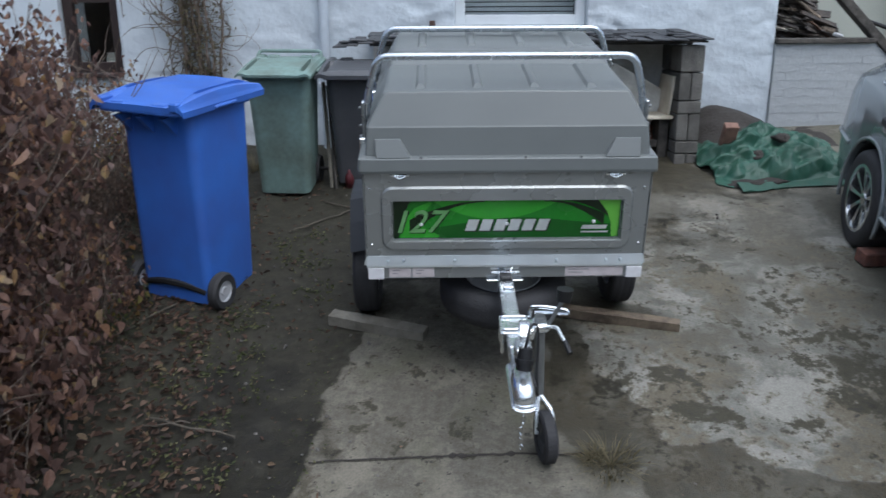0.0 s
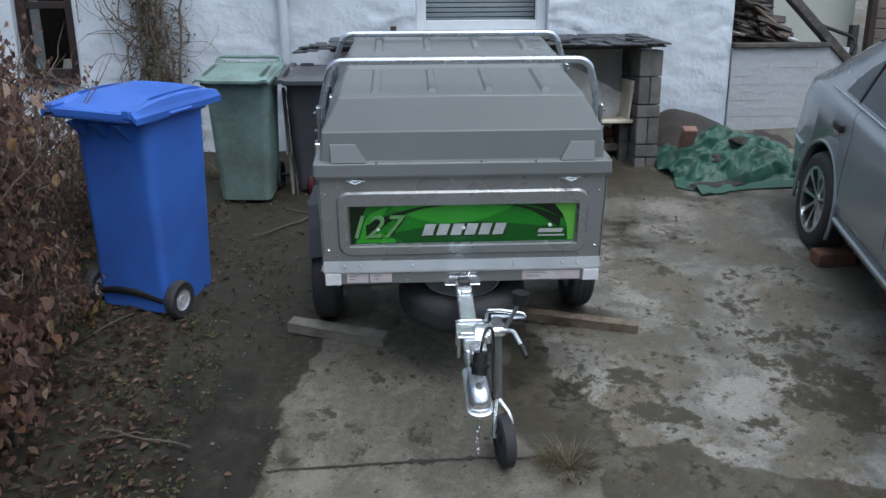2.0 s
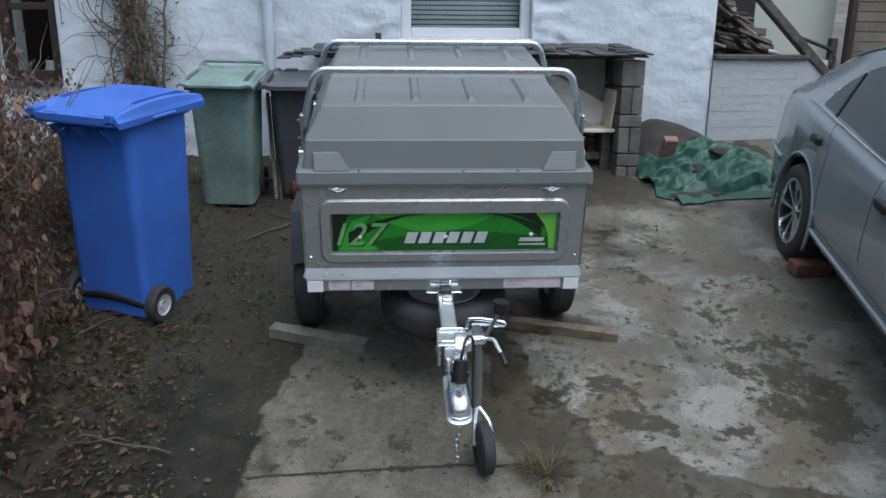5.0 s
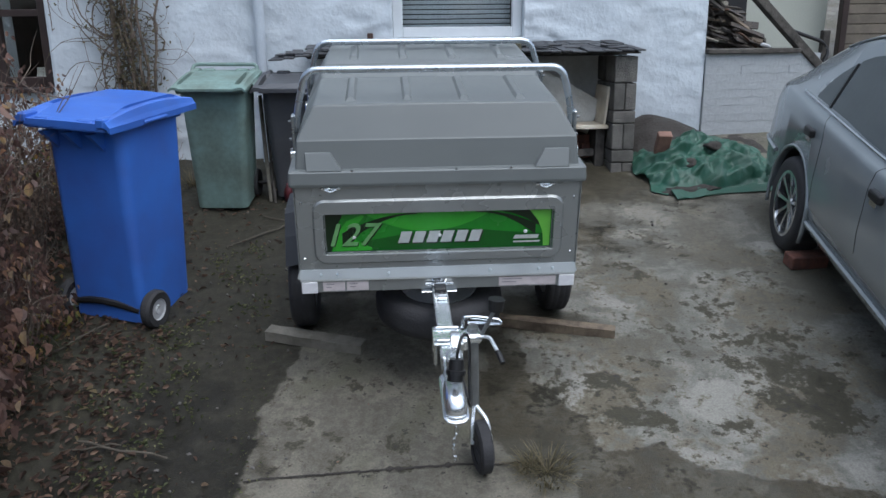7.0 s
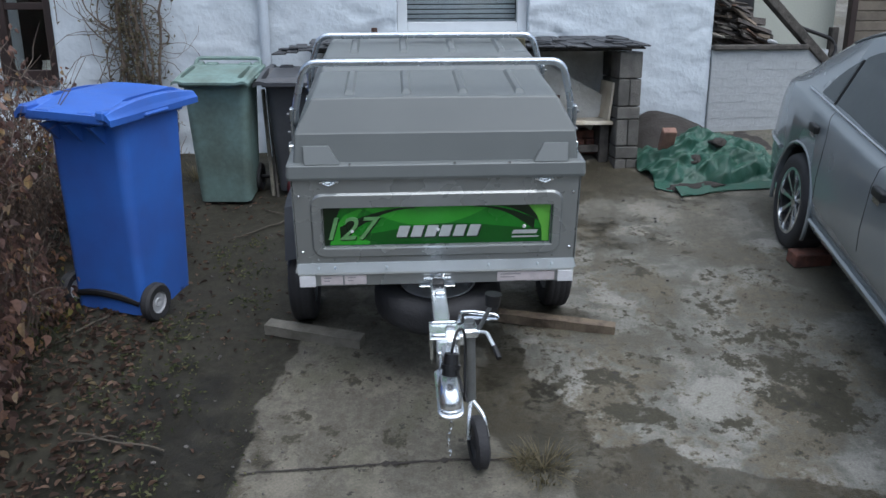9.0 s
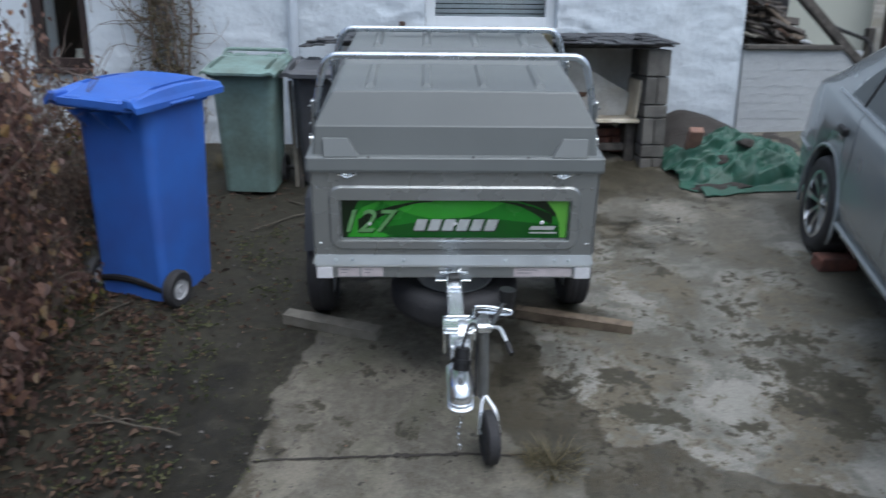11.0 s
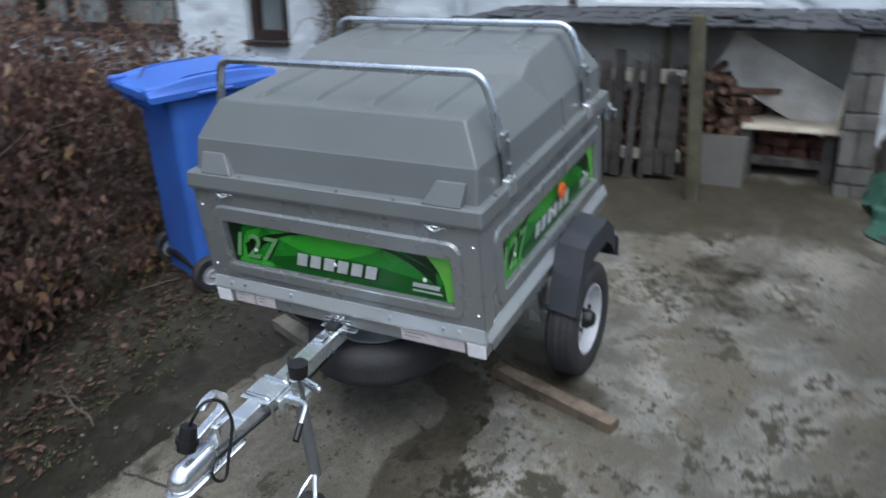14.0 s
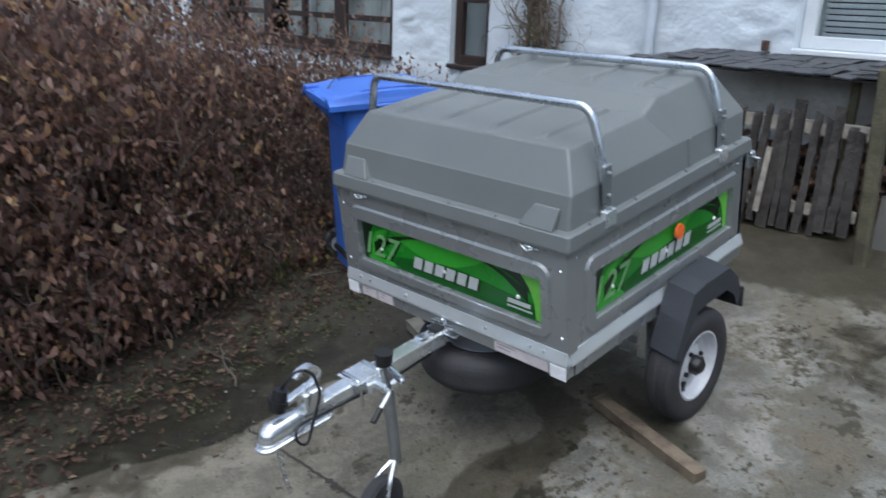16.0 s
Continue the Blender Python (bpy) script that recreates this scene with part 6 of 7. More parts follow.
# ---- timber chocks before the trailer wheels ----
def timber(x0, y0, x1, y1, w, h, mat, label):
    L = math.hypot(x1 - x0, y1 - y0)
    t = thing("timber_chock", SLOPE @ pose((x0 + x1) / 2, (y0 + y1) / 2, max(gz(x0, y0), gz(x1, y1)) - 0.006, 0, 0, math.degrees(math.atan2(y1 - y0, x1 - x0))), label, "timber", "timber wheel chocks")
    bm = bmesh.new()
    n = 8
    rr = random.Random(3)
    loft(bm, [[(-L / 2 + L * i / n, -w / 2 + rr.uniform(-0.002, 0.002), 0.0), (-L / 2 + L * i / n, w / 2 + rr.uniform(-0.002, 0.002), 0.0), (-L / 2 + L * i / n, w / 2 + rr.uniform(-0.003, 0.003), h), (-L / 2 + L * i / n, -w / 2 + rr.uniform(-0.003, 0.003), h)] for i in range(n + 1)])
    bmesh.ops.recalc_face_normals(bm, faces=bm.faces)
    part("beam", bm, mat, t)
    return t


timber(-0.718, 0.462, -0.300, 0.309, 0.066, 0.046, M_plank_grey, "grey weathered timber block before the wheel")
timber(0.300, 0.445, 0.783, 0.298, 0.050, 0.042, M_plank, "damp brown plank wedged before the wheel")

# ---- soil heap and tarpaulin ----
def heap():
    h = thing("soil_heap", SLOPE, "dark heap of soil against the house wall", "soil")
    bm = bmesh.new()
    n = 26
    vs = []
    for j in range(n + 1):
        row = []
        for i in range(n + 1):
            x, y = 1.42 + 1.0 * i / n, 2.05 + 0.66 * j / n
            dx, dy = (x - 1.64) / (0.36 if x < 1.64 else 0.48), (y - 2.56) / 0.55
            z = max(-0.02, 0.225 * max(0.0, 1 - (dx * dx + dy * dy + 0.02) ** 0.7)) + 0.02 * noise.noise(Vector((x * 9, y * 9, 1))) + 0.012 * noise.noise(Vector((x * 26, y * 26, 2)))
            row.append(bm.verts.new((x, y, gz(x, y) + z - (0.04 if i in (0, n) or j == 0 else 0.0))))
        vs.append(row)
    for a, b in zip(vs, vs[1:]):
        for i in range(n):
            bm.faces.new((a[i], a[i + 1], b[i + 1], b[i]))
    part("soil_mass", bm, M_mound, h, smooth=True)


heap()


def tarp_base(x, y):
    """Lie of the sheet over the spread soil: highest along a ridge, then falling to the front in steps."""
    ridge = float(np.interp(x, [1.38, 1.50, 1.66, 1.80, 1.95, 2.10, 2.28], [0.04, 0.09, 0.135, 0.15, 0.14, 0.10, 0.05]))
    fall = float(np.interp(y, [1.66, 1.76, 1.86, 1.98, 2.10, 2.22, 2.36], [0.0, 0.05, 0.30, 0.55, 0.80, 1.0, 0.85]))
    return ridge * fall


FOLDS = [(1.45, 2.12, 1.64, 2.1, 0.072), (1.44, 2.01, 1.67, 2.01, 0.058), (1.64, 2.1, 1.82, 2.31, 0.072), (1.83, 2.34, 1.9, 2.18, 0.058), (1.77, 2.0, 1.79, 1.85, 0.043), (1.93, 2.04, 2.1, 1.92, 0.080), (1.94, 2.05, 1.82, 1.82, 0.072), (2.11, 1.94, 1.88, 1.84, 0.058), (1.99, 2.15, 2.14, 2.1, 0.058), (2.14, 2.11, 2.15, 1.85, 0.051), (1.61, 2.03, 1.55, 1.87, 0.051), (1.46, 1.93, 1.65, 1.93, 0.043), (1.71, 1.93, 1.83, 1.96, 0.043), (1.96, 1.96, 2.08, 2.03, 0.043)]


def tarp_height(x, y):
    """Stiff cloth: long tent-like folds between slack hollows, with a little creasing."""
    b = tarp_base(x, y)
    wx, wy = x + 0.02 * noise.noise(Vector((x * 8, y * 8, 3))), y + 0.02 * noise.noise(Vector((x * 8, y * 8, 13)))
    f = 0.0
    for x0, y0, x1, y1, hh in FOLDS:
        dx, dy = x1 - x0, y1 - y0
        t = max(0.0, min(1.0, ((wx - x0) * dx + (wy - y0) * dy) / (dx * dx + dy * dy)))
        d = math.hypot(wx - x0 - t * dx, wy - y0 - t * dy)
        q = max(0.0, 1 - d / (0.85 * hh + 0.010)) ** 0.8 * hh * (0.75 + 0.5 * t * (1 - t))
        f = max(f, q) + 0.25 * min(f, q)
    d = 1 - 2.4 * abs(noise.noise(Vector((x * 2.6 + y * 1.6, y * 7.0 - x * 3.4, 2.0))))
    e = 1 - 2.4 * abs(noise.noise(Vector((x * 7.0 + y * 5.0, y * 3.2 - x * 3.0, 6.0))))
    g = 1 - 2.4 * abs(noise.noise(Vector((x * 17.0 - y * 9.0, y * 14.0 + x * 6.0, 9.0))))
    k = 0.35 + min(1.0, b / 0.12)
    return max(0.006, b - 0.026 + f + k * (0.022 * d + 0.018 * e + 0.009 * g))


def tarp():
    t = thing("tarpaulin", SLOPE, "crumpled green tarpaulin thrown over a soil heap", "tarpaulin")
    n, m = 130, 96
    bm = bmesh.new()
    vs = {}
    for j in range(m + 1):
        for i in range(n + 1):
            x, y = 1.36 + 0.94 * i / n, 1.66 + 0.70 * j / m
            back, front = 2.34 - 0.10 * abs(x - 1.8), 1.70 + 0.12 * max(0, 1.52 - x) / 0.1 * 0.6 + 0.03 * noise.noise(Vector((x * 6, 0, 4))) + 0.05 * (1.5 < x < 1.62)
            side = 1.40 + 0.05 * noise.noise(Vector((0, y * 5, 8))) + 0.10 * max(0, 1.85 - y), 2.26 + 0.04 * noise.noise(Vector((0, y * 5, 18)))
            if front < y < back and side[0] < x < side[1]:
                vs[i, j] = bm.verts.new((x, y - 0.6 * (tarp_height(x, y) - tarp_base(x, y)), gz(x, y) + tarp_height(x, y) + 0.004))
    for (i, j) in list(vs):
        q = [(i, j), (i + 1, j), (i + 1, j + 1), (i, j + 1)]
        if all(k in vs for k in q):
            bm.faces.new([vs[k] for k in q])
    bmesh.ops.delete(bm, geom=[v for v in bm.verts if not v.link_faces], context="VERTS")
    bmesh.ops.smooth_vert(bm, verts=bm.verts, factor=0.10, use_axis_x=True, use_axis_y=True, use_axis_z=True)
    bmesh.ops.solidify(bm, geom=bm.faces[:], thickness=0.003)
    part("sheet", bm, M_tarp, t, smooth=True)
    bm = bmesh.new()
    loft(bm, [[(1.52 + 0.045 * k, 1.64 + 0.010 * k + 0.008 * math.sin(k * 1.7), gz(1.7, 1.7) + 0.008 + 0.004 * math.sin(k * 2.1)), (1.51 + 0.047 * k, 1.735 + 0.010 * k, gz(1.7, 1.78) + 0.024 + 0.006 * math.cos(k * 1.3)), (1.51 + 0.047 * k, 1.735 + 0.010 * k, gz(1.7, 1.78) + 0.019), (1.52 + 0.045 * k, 1.645 + 0.010 * k, gz(1.7, 1.7) + 0.003)] for k in range(9)])
    part("folded_edge", bm, M_tarp, t)


tarp()
def on_tarp(x, y):
    return gz(x, y) + tarp_height(x, y)
b = thing("brick_on_tarp", SLOPE @ pose(1.555, 2.07, on_tarp(1.555, 2.07) + 0.066, -70, 0, -4), "pale red brick weighing down the tarpaulin", "brick")
part("brick", boxed(-0.042, 0.042, -0.075, 0.085, 0, 0.055, bevel=0.005), M_pinkbrick, b)
for i, (x, y, s) in enumerate(((1.90, 2.12, 0.060), (1.71, 2.00, 0.055), (1.56, 1.765, 0.05), (1.66, 1.775, 0.055), (1.76, 1.785, 0.045))):
    c = thing("soil_clod", SLOPE @ pose(x, y, on_tarp(x, y) - 0.01), "brown clod of soil lying on the tarpaulin", "soil", "soil clods")
    bm = bmesh.new()
    bmesh.ops.create_icosphere(bm, subdivisions=3, radius=s)
    for v in bm.verts:
        v.co *= 1 + 0.45 * noise.noise(v.co * 22 + Vector((i, 0, 0))) + 0.2 * noise.noise(v.co * 60)
        v.co.z = v.co.z * (0.5 if i < 2 else 0.35) + s * 0.2
        v.co.x *= 1.0 if i < 2 else 1.9
    part("clod", bm, M_mound, c, smooth=True)

# ---- planting ----
def leaf_mesh(points, sizes, rr, bend=0.25, upright=0.0, droop=False):
    """Many small folded leaves as plain arrays: four corners and a midrib each."""
    verts, faces = [], []
    for p, s in zip(points, sizes):
        a, b, c = rr.uniform(0, 2 * math.pi), math.acos(rr.uniform(-1, 1)), rr.uniform(0, 2 * math.pi)
        q = Euler((b if not upright else b * (1 - upright), c * 0.3, a)).to_matrix()
        if droop:
            q = Euler((radians(rr.uniform(-125, -25)), radians(rr.uniform(-40, 40)), a)).to_matrix()
        w = s * rr.uniform(0.15, 0.28)
        fold, curl = bend * rr.uniform(0.6, 2.2), rr.uniform(0.0, 0.45)
        k = len(verts)
        half = ((0.72, -0.30), (1.0, -0.02), (0.74, 0.27))
        for a2, b2 in ((0, -0.5), *half, (0, 0.5), *[(-u2, v2) for u2, v2 in reversed(half)]):
            verts.append(Vector(p) + q @ Vector((w * a2, s * b2, s * fold * abs(a2) - s * curl * (b2 + 0.5) ** 2)))
        faces += [(k, k + 1, k + 2, k + 3, k + 4), (k, k + 4, k + 5, k + 6, k + 7)]
    return verts, faces


def leaves(name, points, sizes, rr, mat, parent, label="", **kw):
    v, f = leaf_mesh(points, sizes, rr, **kw)
    me = bpy.data.meshes.new(name)
    me.from_pydata([tuple(p) for p in v], [], f)
    me.materials.append(mat)
    ob = new(name, me)
    ob.parent = parent
    return tagged(ob, label)


def twig(bm, rr, start, direction, length, r, n=7, wander=0.22):
    p, d = Vector(start), Vector(direction).normalized()
    pts, rad = [p.copy()], [r]
    for i in range(n):
        d = (d + Vector((rr.uniform(-1, 1), rr.uniform(-1, 1), rr.uniform(-0.6, 0.8))) * wander).normalized()
        p = p + d * length / n
        pts.append(p.copy())
        rad.append(r * (1 - 0.8 * (i + 1) / n))
    tube(bm, pts, rad, 5)
    return pts


def shrub(x, y, h, rx, ry, count, seed, sparse=False):
    rr = random.Random(seed)
    s = thing("hedge_shrub", SLOPE @ pose(x, y, gz(x, y)), "brown-leaved beech hedge shrub in winter", "shrub", "hedge shrubs")
    bm = bmesh.new()
    tips = []
    for i in range(38 if not sparse else 34):
        a, q = rr.uniform(0, 2 * math.pi), rr.random() ** 0.5
        st = (rx * 0.75 * q * math.cos(a), ry * 0.75 * q * math.sin(a), -0.02)
        pts = twig(bm, rr, st, (0.17 * math.cos(a), 0.17 * math.sin(a), 1), h * rr.uniform(0.72, 1.08), rr.uniform(0.004, 0.009), 9, 0.16)
        tips += pts[2:]
        for k in range(5):
            b = rr.choice(pts[2:-1])
            pts2 = twig(bm, rr, b, (rr.uniform(-1, 1), rr.uniform(-1, 1), rr.uniform(0.0, 1.0)), h * rr.uniform(0.15, 0.34), 0.003, 5, 0.3)
            tips += pts2[1:]
    tagged(part("branchwork", bm, M_twig, s, "bare brown stems"), kind="stuff")
    pts, sz = [], []
    for i in range(int(count * 1.25)):
        t = rr.choice(tips)
        spread = 0.055 if not sparse else 0.035
        p = t + Vector((rr.gauss(0, spread), rr.gauss(0, spread), rr.gauss(0, spread * 0.9)))
        if noise.noise(Vector((p.x + x * 3.1, p.y + y * 2.7, p.z)) * 5.0) < -0.01 and rr.random() < 0.95:
            continue
        if p.z < 0.01:
            p.z = rr.uniform(0.01, 0.12)
        if x + p.x + 0.57 * (y + p.y - 0.7) > -1.72 and p.z > 0.3 and -0.1 < y + p.y < 1.4:
            continue    # clear of the bin's lid
        pts.append(p)
        sz.append(rr.uniform(0.024, 0.062) if y < -0.2 else rr.uniform(0.016, 0.040))
    leaves("crown", pts, sz, rr, M_leaf, s, "dense dry brown leaves", droop=True)
    low = [q for q in pts if q.z < 0.55 * h]
    if low:
        sprays = [rr.choice(low) for _ in range(7)]
        green = [rr.choice(sprays) + Vector((rr.gauss(0, 0.05), rr.gauss(0, 0.05), rr.gauss(0, 0.04))) for _ in range(90)]
        leaves("green_sprays", green, [rr.uniform(0.018, 0.042) for _ in green], rr, M_bramble, s, "yellow-green leaf sprays low in the hedge", droop=True)
    return s


HEDGE = [(-2.06, -1.35, 1.66, 0.42, 0.42, 9000, False), (-2.08, -0.92, 1.64, 0.40, 0.40, 11500, False), (-2.12, -0.48, 1.62, 0.38, 0.38, 12000, False), (-2.18, -0.06, 1.50, 0.33, 0.34, 10000, False), (-2.24, 0.34, 1.44, 0.31, 0.32, 9500, False), (-2.22, 0.74, 1.20, 0.28, 0.30, 6500, True),
         (-2.10, 1.16, 1.02, 0.26, 0.30, 3900, True), (-2.42, 1.15, 1.22, 0.26, 0.28, 2200, True), (-2.08, 1.58, 0.86, 0.26, 0.26, 2200, True), (-2.85, -0.6, 1.95, 0.5, 0.6, 9000, False), (-2.75, 0.20, 1.74, 0.38, 0.40, 11000, False), (-2.75, 0.72, 1.34, 0.34, 0.34, 7000, False), (-2.85, 0.95, 1.02, 0.4, 0.4, 3000, True), (-2.95, 1.6, 0.85, 0.4, 0.35, 1800, True), (-3.5, 1.75, 0.75, 0.45, 0.3, 1600, True), (-3.4, 0.3, 1.75, 0.42, 0.42, 5000, False), (-2.6, -1.6, 1.8, 0.5, 0.5, 6000, False),
         (-1.74, -0.72, 0.72, 0.22, 0.25, 3200, False), (-1.78, -0.22, 0.66, 0.22, 0.25, 3000, False), (-1.84, 0.26, 0.58, 0.20, 0.25, 2400, False), (-1.92, 0.66, 0.48, 0.16, 0.2, 1300, True), (-1.80, 0.52, 0.30, 0.12, 0.12, 400, True), (-1.72, 0.58, 0.22, 0.09, 0.09, 700, True)]
for i, (x, y, h, rx, ry, n, sp) in enumerate(HEDGE):
    shrub(x, y, h, rx, ry, n, 100 + i, sp)

# leaf litter under the hedge and along the soil
def scatter(name, n, place, size, mat, label, category, seed, lift=0.006):
    rr = random.Random(seed)
    pts, sz = [], []
    while len(pts) < n:
        x, y = place(rr)
        pts.append((x, y, gz(x, y) + lift + 0.03 * max(0, min(1, (-1.05 - x) / 0.8)) + rr.uniform(0, 0.014)))
        sz.append(rr.uniform(*size))
    v, f = leaf_mesh(pts, sz, rr, 0.18, 0.82)
    me = bpy.data.meshes.new(name)
    me.from_pydata([tuple(p) for p in v], [], f)
    me.materials.append(mat)
    ob = tagged(new(name, me), label, category, kind="stuff")
    ob.matrix_basis = SLOPE
    return ob


def litter_place(rr):
    while True:
        x, y = rr.uniform(-2.4, -0.62), rr.uniform(-1.7, 1.9)
        d = (-1.22 - 0.12 * y) - x
        if rr.random() < (1.0 if d > 0 else math.exp(d / 0.085)):
            return x, y


scatter("leaf_litter", 6500, litter_place, (0.014, 0.042), M_litter, "fallen brown leaves below the hedge", "leaves", 21)
scatter("leaf_litter", 260, lambda rr: (rr.uniform(-1.6, -0.6), rr.uniform(0.3, 2.4)), (0.014, 0.03), M_litter, "scattered brown leaves on the soil", "leaves", 22)
WEED_SPOTS = [(-1.12, 0.42), (-1.02, 0.22), (-1.16, 0.08), (-0.98, -0.02), (-1.10, -0.22), (-1.22, -0.38), (-1.05, 0.60), (-0.98, 1.05), (-1.04, 1.22), (-0.90, 1.3), (-1.3, -0.6), (-1.0, -0.5), (-1.25, 0.25), (-1.3, 0.0), (-1.18, 0.52), (-1.34, 0.42), (-0.82, 0.72), (-0.86, 1.0)]


def weed_place(rr):
    cx, cy = rr.choice(WEED_SPOTS)
    return rr.gauss(cx, 0.045), rr.gauss(cy, 0.05)


scatter("low_weeds", 900, weed_place, (0.008, 0.024), M_weed, "small green weeds growing in the soil", "weeds", 23)
scatter("leaf_litter", 170, lambda rr: (rr.uniform(-1.35, -0.68), rr.uniform(-1.2, 1.9)), (0.005, 0.014), M_litter, "tiny leaf crumbs trodden into the soil", "leaves", 26)
scatter("leaf_litter", 150, lambda rr: (rr.uniform(-0.6, 1.7), rr.uniform(-0.9, 2.0)), (0.005, 0.013), M_litter, "tiny dark leaf crumbs on the concrete", "leaves", 27)
scatter("low_weeds", 130, lambda rr: (rr.gauss(-0.74, 0.05), rr.uniform(-0.7, 0.4)), (0.006, 0.014), M_weed, "sparse moss along the slab edge", "weeds", 28)


M_darkweed = leaf_material("dark_weeds", [(0.0, (0.03, 0.045, 0.02)), (0.6, (0.06, 0.08, 0.035)), (1.0, (0.11, 0.115, 0.06))])


def tuft(x, y, n, h, spread, seed, label, mat=M_grass):
    rr = random.Random(seed)
    g = thing("grass_tuft", SLOPE @ pose(x, y, gz(x, y)), label, "grass", kind="")
    bm = bmesh.new()
    for i in range(n):
        a, q = rr.uniform(0, 2 * math.pi), rr.random()
        b = Vector((spread * 0.35 * q * math.cos(a), spread * 0.35 * q * math.sin(a), -0.004))
        L, o = h * rr.uniform(0.5, 1.1), rr.uniform(0.3, 1.3)
        d = Vector((math.cos(a), math.sin(a), 0))
        side = Vector((-d.y, d.x, 0)) * rr.uniform(0.0014, 0.0026)
        prev = None
        for k in range(5):
            t = k / 4
            p = b + d * (L * o * t * t * 0.9 + L * 0.15 * t) + Vector((0, 0, L * t * (1.05 - 0.55 * o * t)))
            pr = [bm.verts.new(p - side * (1 - t * 0.85)), bm.verts.new(p + side * (1 - t * 0.85))]
            if prev:
                bm.faces.new((prev[0], prev[1], pr[1], pr[0]))
            prev = pr
    tagged(part("grass_clump", bm, mat, g), kind="stuff")


tuft(0.335, -0.50, 230, 0.075, 0.27, 1, "dry yellow grass tuft growing through the concrete")
tuft(0.27, -0.47, 90, 0.07, 0.10, 2, "small dry grass tuft beside the larger one")
tuft(-3.05, 2.38, 160, 0.22, 0.2, 3, "green plant at the foot of the wall", M_weed)
tuft(-1.42, 2.3, 120, 0.14, 0.2, 4, "dry weeds beside the green bin")

tuft(-1.68, 0.38, 200, 0.17, 0.30, 5, "dark green grassy weeds beside the blue bin", M_darkweed)
tuft(-1.72, 0.20, 90, 0.15, 0.30, 8, "pale dry grass stems under the hedge")
def stalks(x, y, h, spread, n, seed):
    """Upright dry stems set with small withered leaves."""
    rr = random.Random(seed)
    g = thing("dry_stalk_clump", SLOPE @ pose(x, y, gz(x, y)), "tall dry brown stalks between the hedge and the bin", "dry plant", "dry stalk clumps")
    bm = bmesh.new()
    pts = []
    for i in range(n):
        a, q = rr.uniform(0, 2 * math.pi), rr.random() ** 0.5 * spread
        p = twig(bm, rr, (q * math.cos(a), q * math.sin(a), -0.01), (0.12 * math.cos(a), 0.12 * math.sin(a), 1), h * rr.uniform(0.55, 1.05), rr.uniform(0.002, 0.0034), 6, 0.07)
        for k in range(20):
            t = rr.uniform(0.25, 1.0) * (len(p) - 1.001)
            b = p[int(t)].lerp(p[int(t) + 1], t % 1)
            pts.append(b + Vector((rr.gauss(0, 0.012), rr.gauss(0, 0.012), rr.gauss(0, 0.012))))
    tagged(part("stemwork", bm, M_twig, g, "thin upright bare stems"), kind="stuff")
    leaves("foliage", pts, [rr.uniform(0.014, 0.032) for _ in pts], rr, M_stalk, g, "small tan withered leaves", droop=True)


for i, (x, y, h, spread, n) in enumerate(((-2.02, 0.62, 0.72, 0.16, 46), (-2.00, 0.95, 0.80, 0.16, 44), (-2.10, 1.30, 0.74, 0.18, 44), (-1.94, 1.55, 0.50, 0.14, 24), (-2.32, 0.92, 0.98, 0.18, 60), (-2.45, 1.28, 0.92, 0.20, 56), (-2.72, 1.10, 1.00, 0.20, 60), (-2.80, 1.50, 0.74, 0.20, 40), (-1.90, 0.40, 0.70, 0.12, 44), (-1.90, 0.60, 0.42, 0.10, 36), (-1.98, 0.18, 0.84, 0.12, 40), (-1.92, 0.80, 0.74, 0.12, 40), (-3.05, 1.35, 0.86, 0.20, 40))):
    stalks(x, y, h, spread, n, 50 + i)
tuft(-1.78, 0.30, 160, 0.16, 0.30, 6, "dark green weeds under the hedge", M_darkweed)

# pale canes arching out of the hedge bottom
for i, (x, y, a, reach, hh) in enumerate(((-1.86, 0.30, 10, 0.30, 0.26), (-1.84, 0.44, 25, 0.26, 0.20), (-1.90, 0.18, -5, 0.36, 0.17), (-1.88, 0.56, 40, 0.22, 0.34), (-1.82, 0.10, -20, 0.24, 0.22), (-1.86, -0.15, -10, 0.30, 0.20), (-1.84, 0.36, -35, 0.24, 0.13))):
    rr = random.Random(300 + i)
    cane = thing("bramble_cane", SLOPE @ pose(x, y, gz(x, y), 0, 0, a), "thin pale cane arching out of the hedge", "cane", "bramble canes")
    pts = [(reach * k / 9 + rr.uniform(-0.008, 0.008), rr.uniform(-0.012, 0.012), hh * math.sin(math.pi * (0.1 + 0.75 * k / 9)) - 0.02) for k in range(10)]
    part("stem", tubed(pts, [0.0034 * (1 - 0.07 * k) for k in range(10)], 5), M_stick, cane)

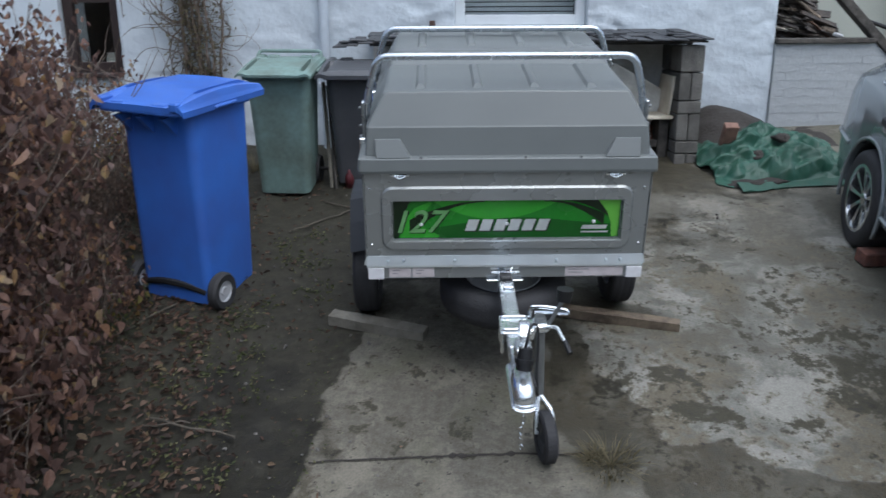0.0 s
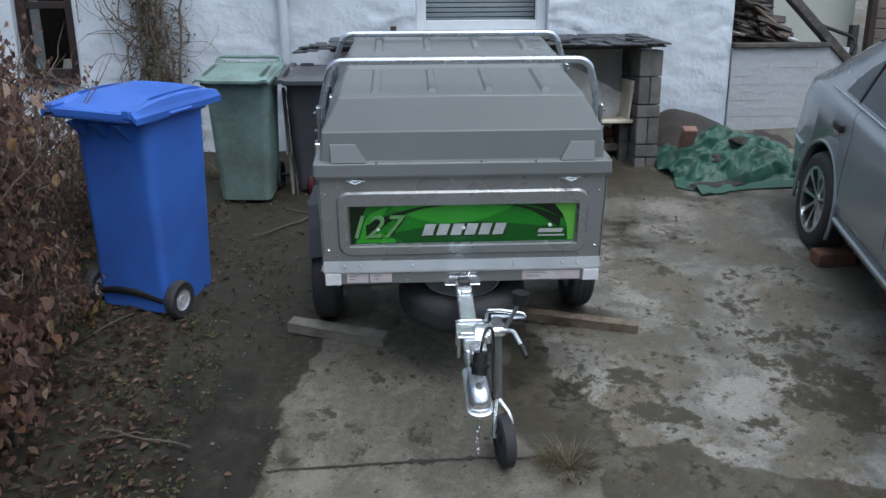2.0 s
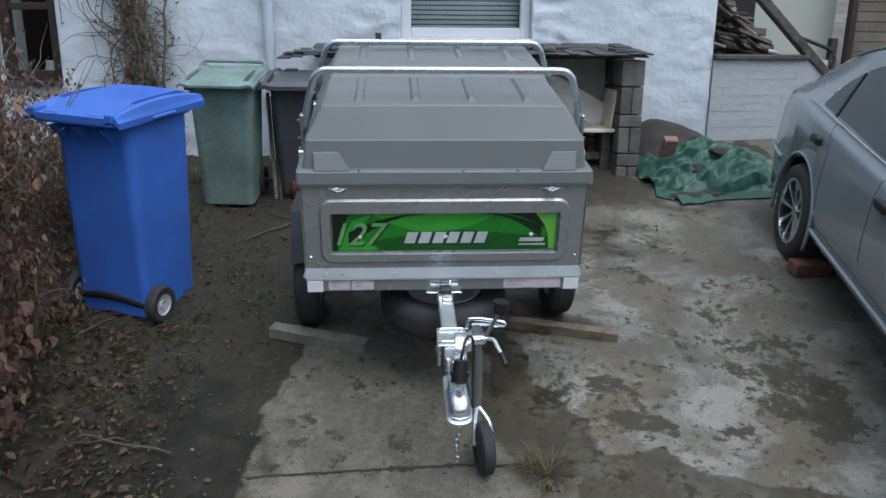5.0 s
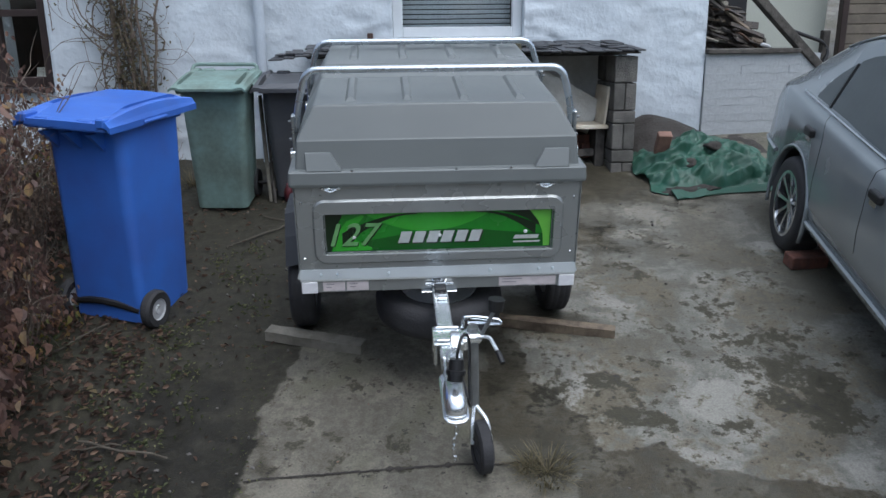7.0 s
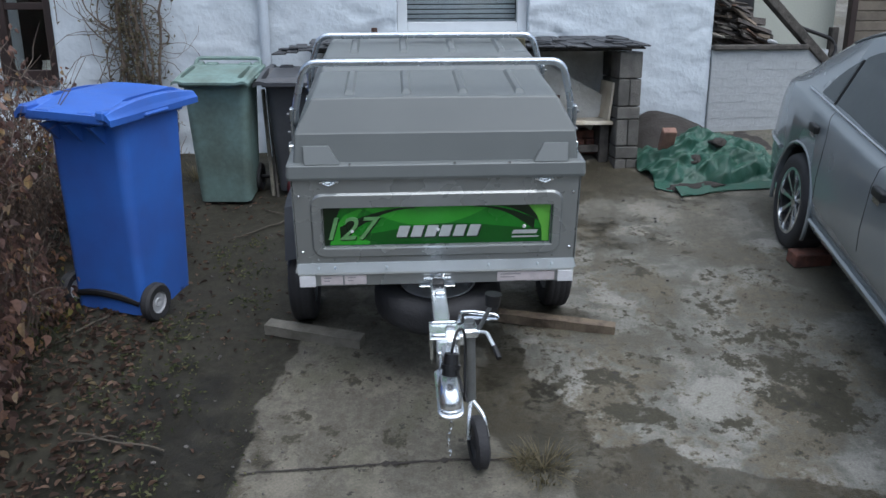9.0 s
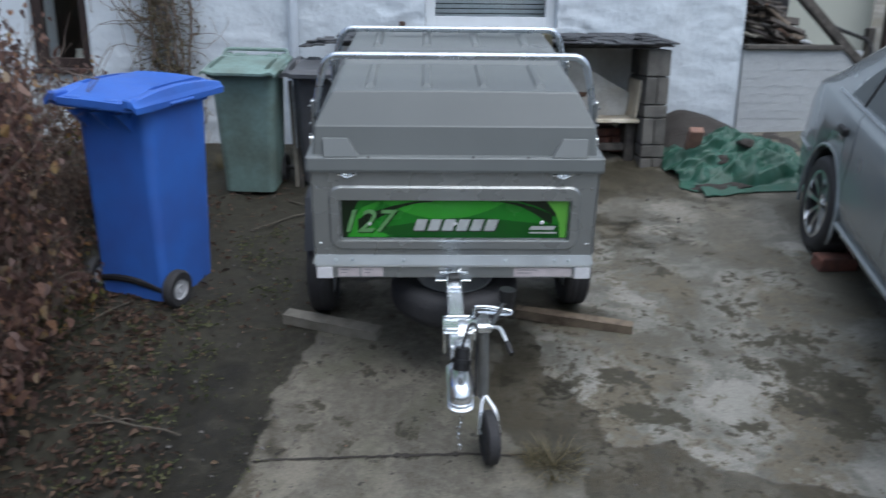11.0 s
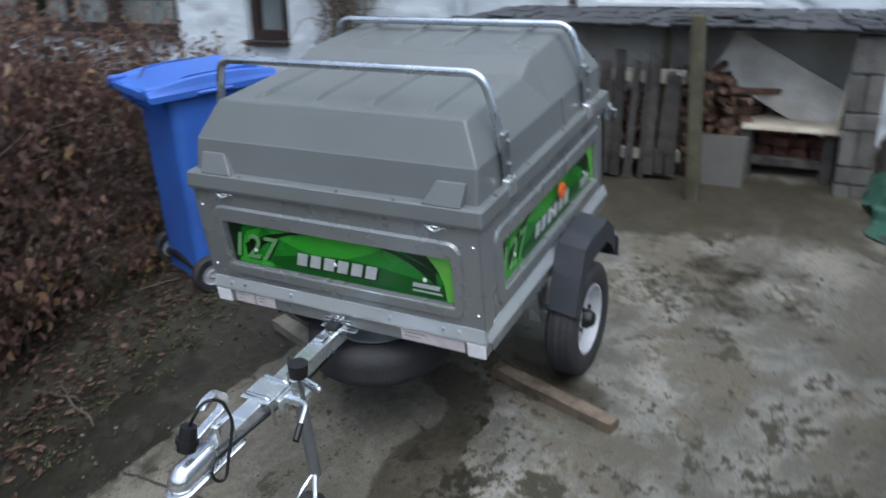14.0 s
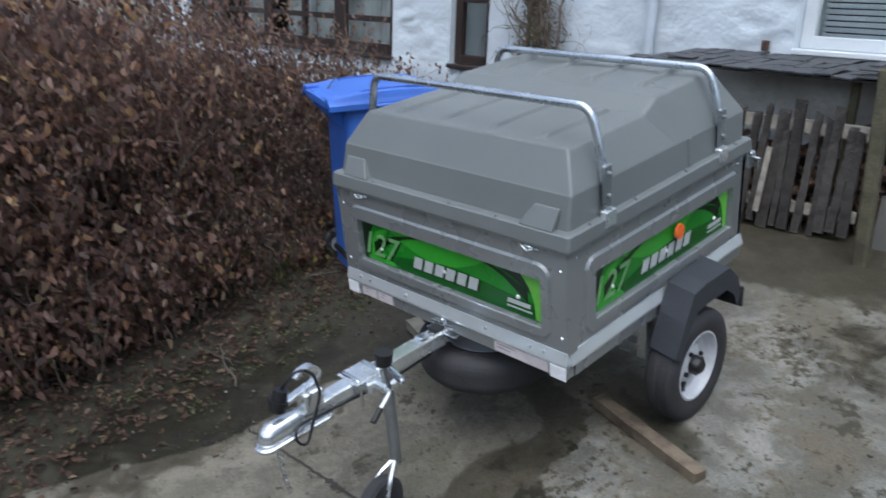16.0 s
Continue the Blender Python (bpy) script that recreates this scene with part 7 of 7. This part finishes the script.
# fallen sticks
for i, (x0, y0, x1, y1, r) in enumerate(((-1.33, -0.19, -0.98, -0.31, 0.0042), (-0.98, 1.42, -0.72, 1.62, 0.005), (-1.05, 1.36, -0.98, 1.42, 0.004), (-1.36, -0.24, -1.16, -0.22, 0.003), (-1.65, 0.35, -1.45, 0.62, 0.004), (-0.9, 1.75, -0.55, 1.55, 0.004))):
    rr = random.Random(40 + i)
    s = thing("fallen_stick", SLOPE, "thin pale stick lying on the soil", "stick", "fallen sticks")
    bm = bmesh.new()
    pts = [(x0 + (x1 - x0) * k / 6 + rr.uniform(-0.01, 0.01), y0 + (y1 - y0) * k / 6 + rr.uniform(-0.01, 0.01), gz(x0 + (x1 - x0) * k / 6, y0 + (y1 - y0) * k / 6) + 0.03 * max(0, min(1, (-1.05 - x0) / 0.8)) + 0.011 + rr.uniform(0, 0.006)) for k in range(7)]
    tube(bm, pts, r, 6)
    part("stick", bm, M_stick, s)
# dirt-filled crack across the slab
rr = random.Random(61)
bm = bmesh.new()
prev = None
for k in range(74):
    x = -0.70 + 1.14 * k / 73
    y = -0.435 + 0.03 * float(np.interp(x, [-0.7, -0.3, 0.0, 0.15, 0.6], [0.0, 0.3, 0.2, -0.2, -0.3])) + 0.012 * noise.noise(Vector((x * 9, 0, 3))) + 0.005 * noise.noise(Vector((x * 40, 0, 5)))
    w = 0.0045 + 0.0045 * abs(noise.noise(Vector((x * 14, 2, 7)))) + (0.012 if rr.random() < 0.06 else 0)
    row = [bm.verts.new((x, y - w, gz(x, y) + 0.0035)), bm.verts.new((x, y, gz(x, y) + 0.0055)), bm.verts.new((x, y + w, gz(x, y) + 0.0035))]
    if prev:
        bm.faces.new((prev[0], row[0], row[1], prev[1]))
        bm.faces.new((prev[1], row[1], row[2], prev[2]))
    prev = row
crack = tagged(mesh_object("slab_crack", bm, M_mound), "dirt-filled crack across the concrete slab", "crack", kind="structure")
crack.matrix_basis = SLOPE
# gravel and crumbs
rr = random.Random(77)
bm = bmesh.new()
for i in range(100):
    x, y = (rr.uniform(-1.2, -0.5), rr.uniform(-0.8, 2.0)) if i % 3 else (rr.uniform(-0.5, 1.7), rr.uniform(-0.7, 1.8))
    s = rr.uniform(0.003, 0.009)
    m = Matrix.Translation((x, y, gz(x, y) + s * 0.4)) @ Euler((rr.random() * 6, rr.random() * 6, 0)).to_matrix().to_4x4() @ Matrix.Diagonal((s * 1.3, s, s * 0.7, 1))
    bmesh.ops.create_icosphere(bm, subdivisions=1, radius=1.0, matrix=m)
ob = tagged(mesh_object("gravel", bm, M_stone), "loose grit and pebbles on the yard", "gravel", kind="stuff")
ob.matrix_basis = SLOPE

# bare climber on the house wall
rr = random.Random(9)
climber = thing("wall_climber", pose(-1.75, WY - 0.03, gy(-1.75, WY - 0.05)), "bare tangled climber on the white wall", "climbing plant")
bm = bmesh.new()
tips = []
for i in range(9):
    p, d = Vector((rr.uniform(-0.10, 0.12), rr.uniform(-0.05, -0.015), 0)), Vector((rr.uniform(-0.05, 0.05), 0, 1))
    pts = [p.copy()]
    for k in range(22):
        d = (d + Vector((rr.uniform(-0.25, 0.25), 0, 0.12))).normalized()
        p = p + d * 0.11
        p.x = max(-0.16, min(0.18, p.x))
        p.y = -0.03 - 0.04 * abs(math.sin(k + i))
        pts.append(p.copy())
    part("stem", tubed(pts, [0.012 * (1 - 0.6 * k / 22) for k in range(23)], 6), M_twig, climber)
    tips += pts
bm = bmesh.new()
fine_tips = []
for i in range(300):
    p = rr.choice(tips[4:]).copy()
    sgn = rr.choice([-1, -1, 1])
    a, turn = rr.uniform(-0.9, 0.9), rr.choice([-1, 1]) * rr.uniform(0.12, 0.42)
    pts = [p.copy()]
    L = rr.uniform(0.25, 0.62) * (1.2 if sgn < 0 else 0.55)
    for k in range(12):
        a += turn + rr.uniform(-0.35, 0.35)
        p = p + Vector((sgn * math.cos(a), 0, math.sin(a))) * L / 12
        p.y = -0.02 - 0.03 * rr.random()
        pts.append(p.copy())
    r0 = rr.choice([0.0065, 0.004, 0.0035, 0.003])
    tube(bm, pts, [r0 * (1 - 0.6 * k / 12) for k in range(13)], 5)
    fine_tips += pts[3:]
tagged(part("twig_tangle", bm, M_twig, climber), kind="stuff")
pts = [p + Vector((rr.gauss(0, 0.02), -abs(rr.gauss(0, 0.02)), rr.gauss(0, 0.02))) for p in rr.choices(fine_tips, k=420)] + [p + Vector((rr.gauss(0, 0.05), -abs(rr.gauss(0.02, 0.03)), rr.gauss(0, 0.05))) for p in rr.choices(tips, k=2600)]
leaves("dry_foliage", pts, [rr.uniform(0.012, 0.03) for _ in pts], rr, M_grass, climber, "dry withered leaves")
# poles and a red bottle between the bins
pole = thing("leaning_pole", SLOPE, "grey weathered pole leaning between the bins", "pole")
part("pole", cyled((-0.885, 1.98, gz(-0.885, 1.98)), (-0.93, 2.22, 0.62), 0.012, n=8), M_plank_grey, pole)
pole = thing("leaning_pole", SLOPE, "thin grey stake leaning between the bins", "pole")
part("pole", cyled((-0.855, 1.96, gz(-0.855, 1.96)), (-0.905, 2.21, 0.60), 0.009, n=8), M_oldwood, pole)
bottle = thing("red_bottle", SLOPE @ pose(-0.775, 1.97, gz(-0.775, 1.97)), "small dirty red plastic bottle by the bins", "bottle")
part("bottle", spin([(0.0001, 0), (0.025, 0), (0.027, 0.06), (0.02, 0.085), (0.009, 0.1), (0.009, 0.115), (0.0001, 0.116)], 18), M_redcap, bottle, smooth=True)
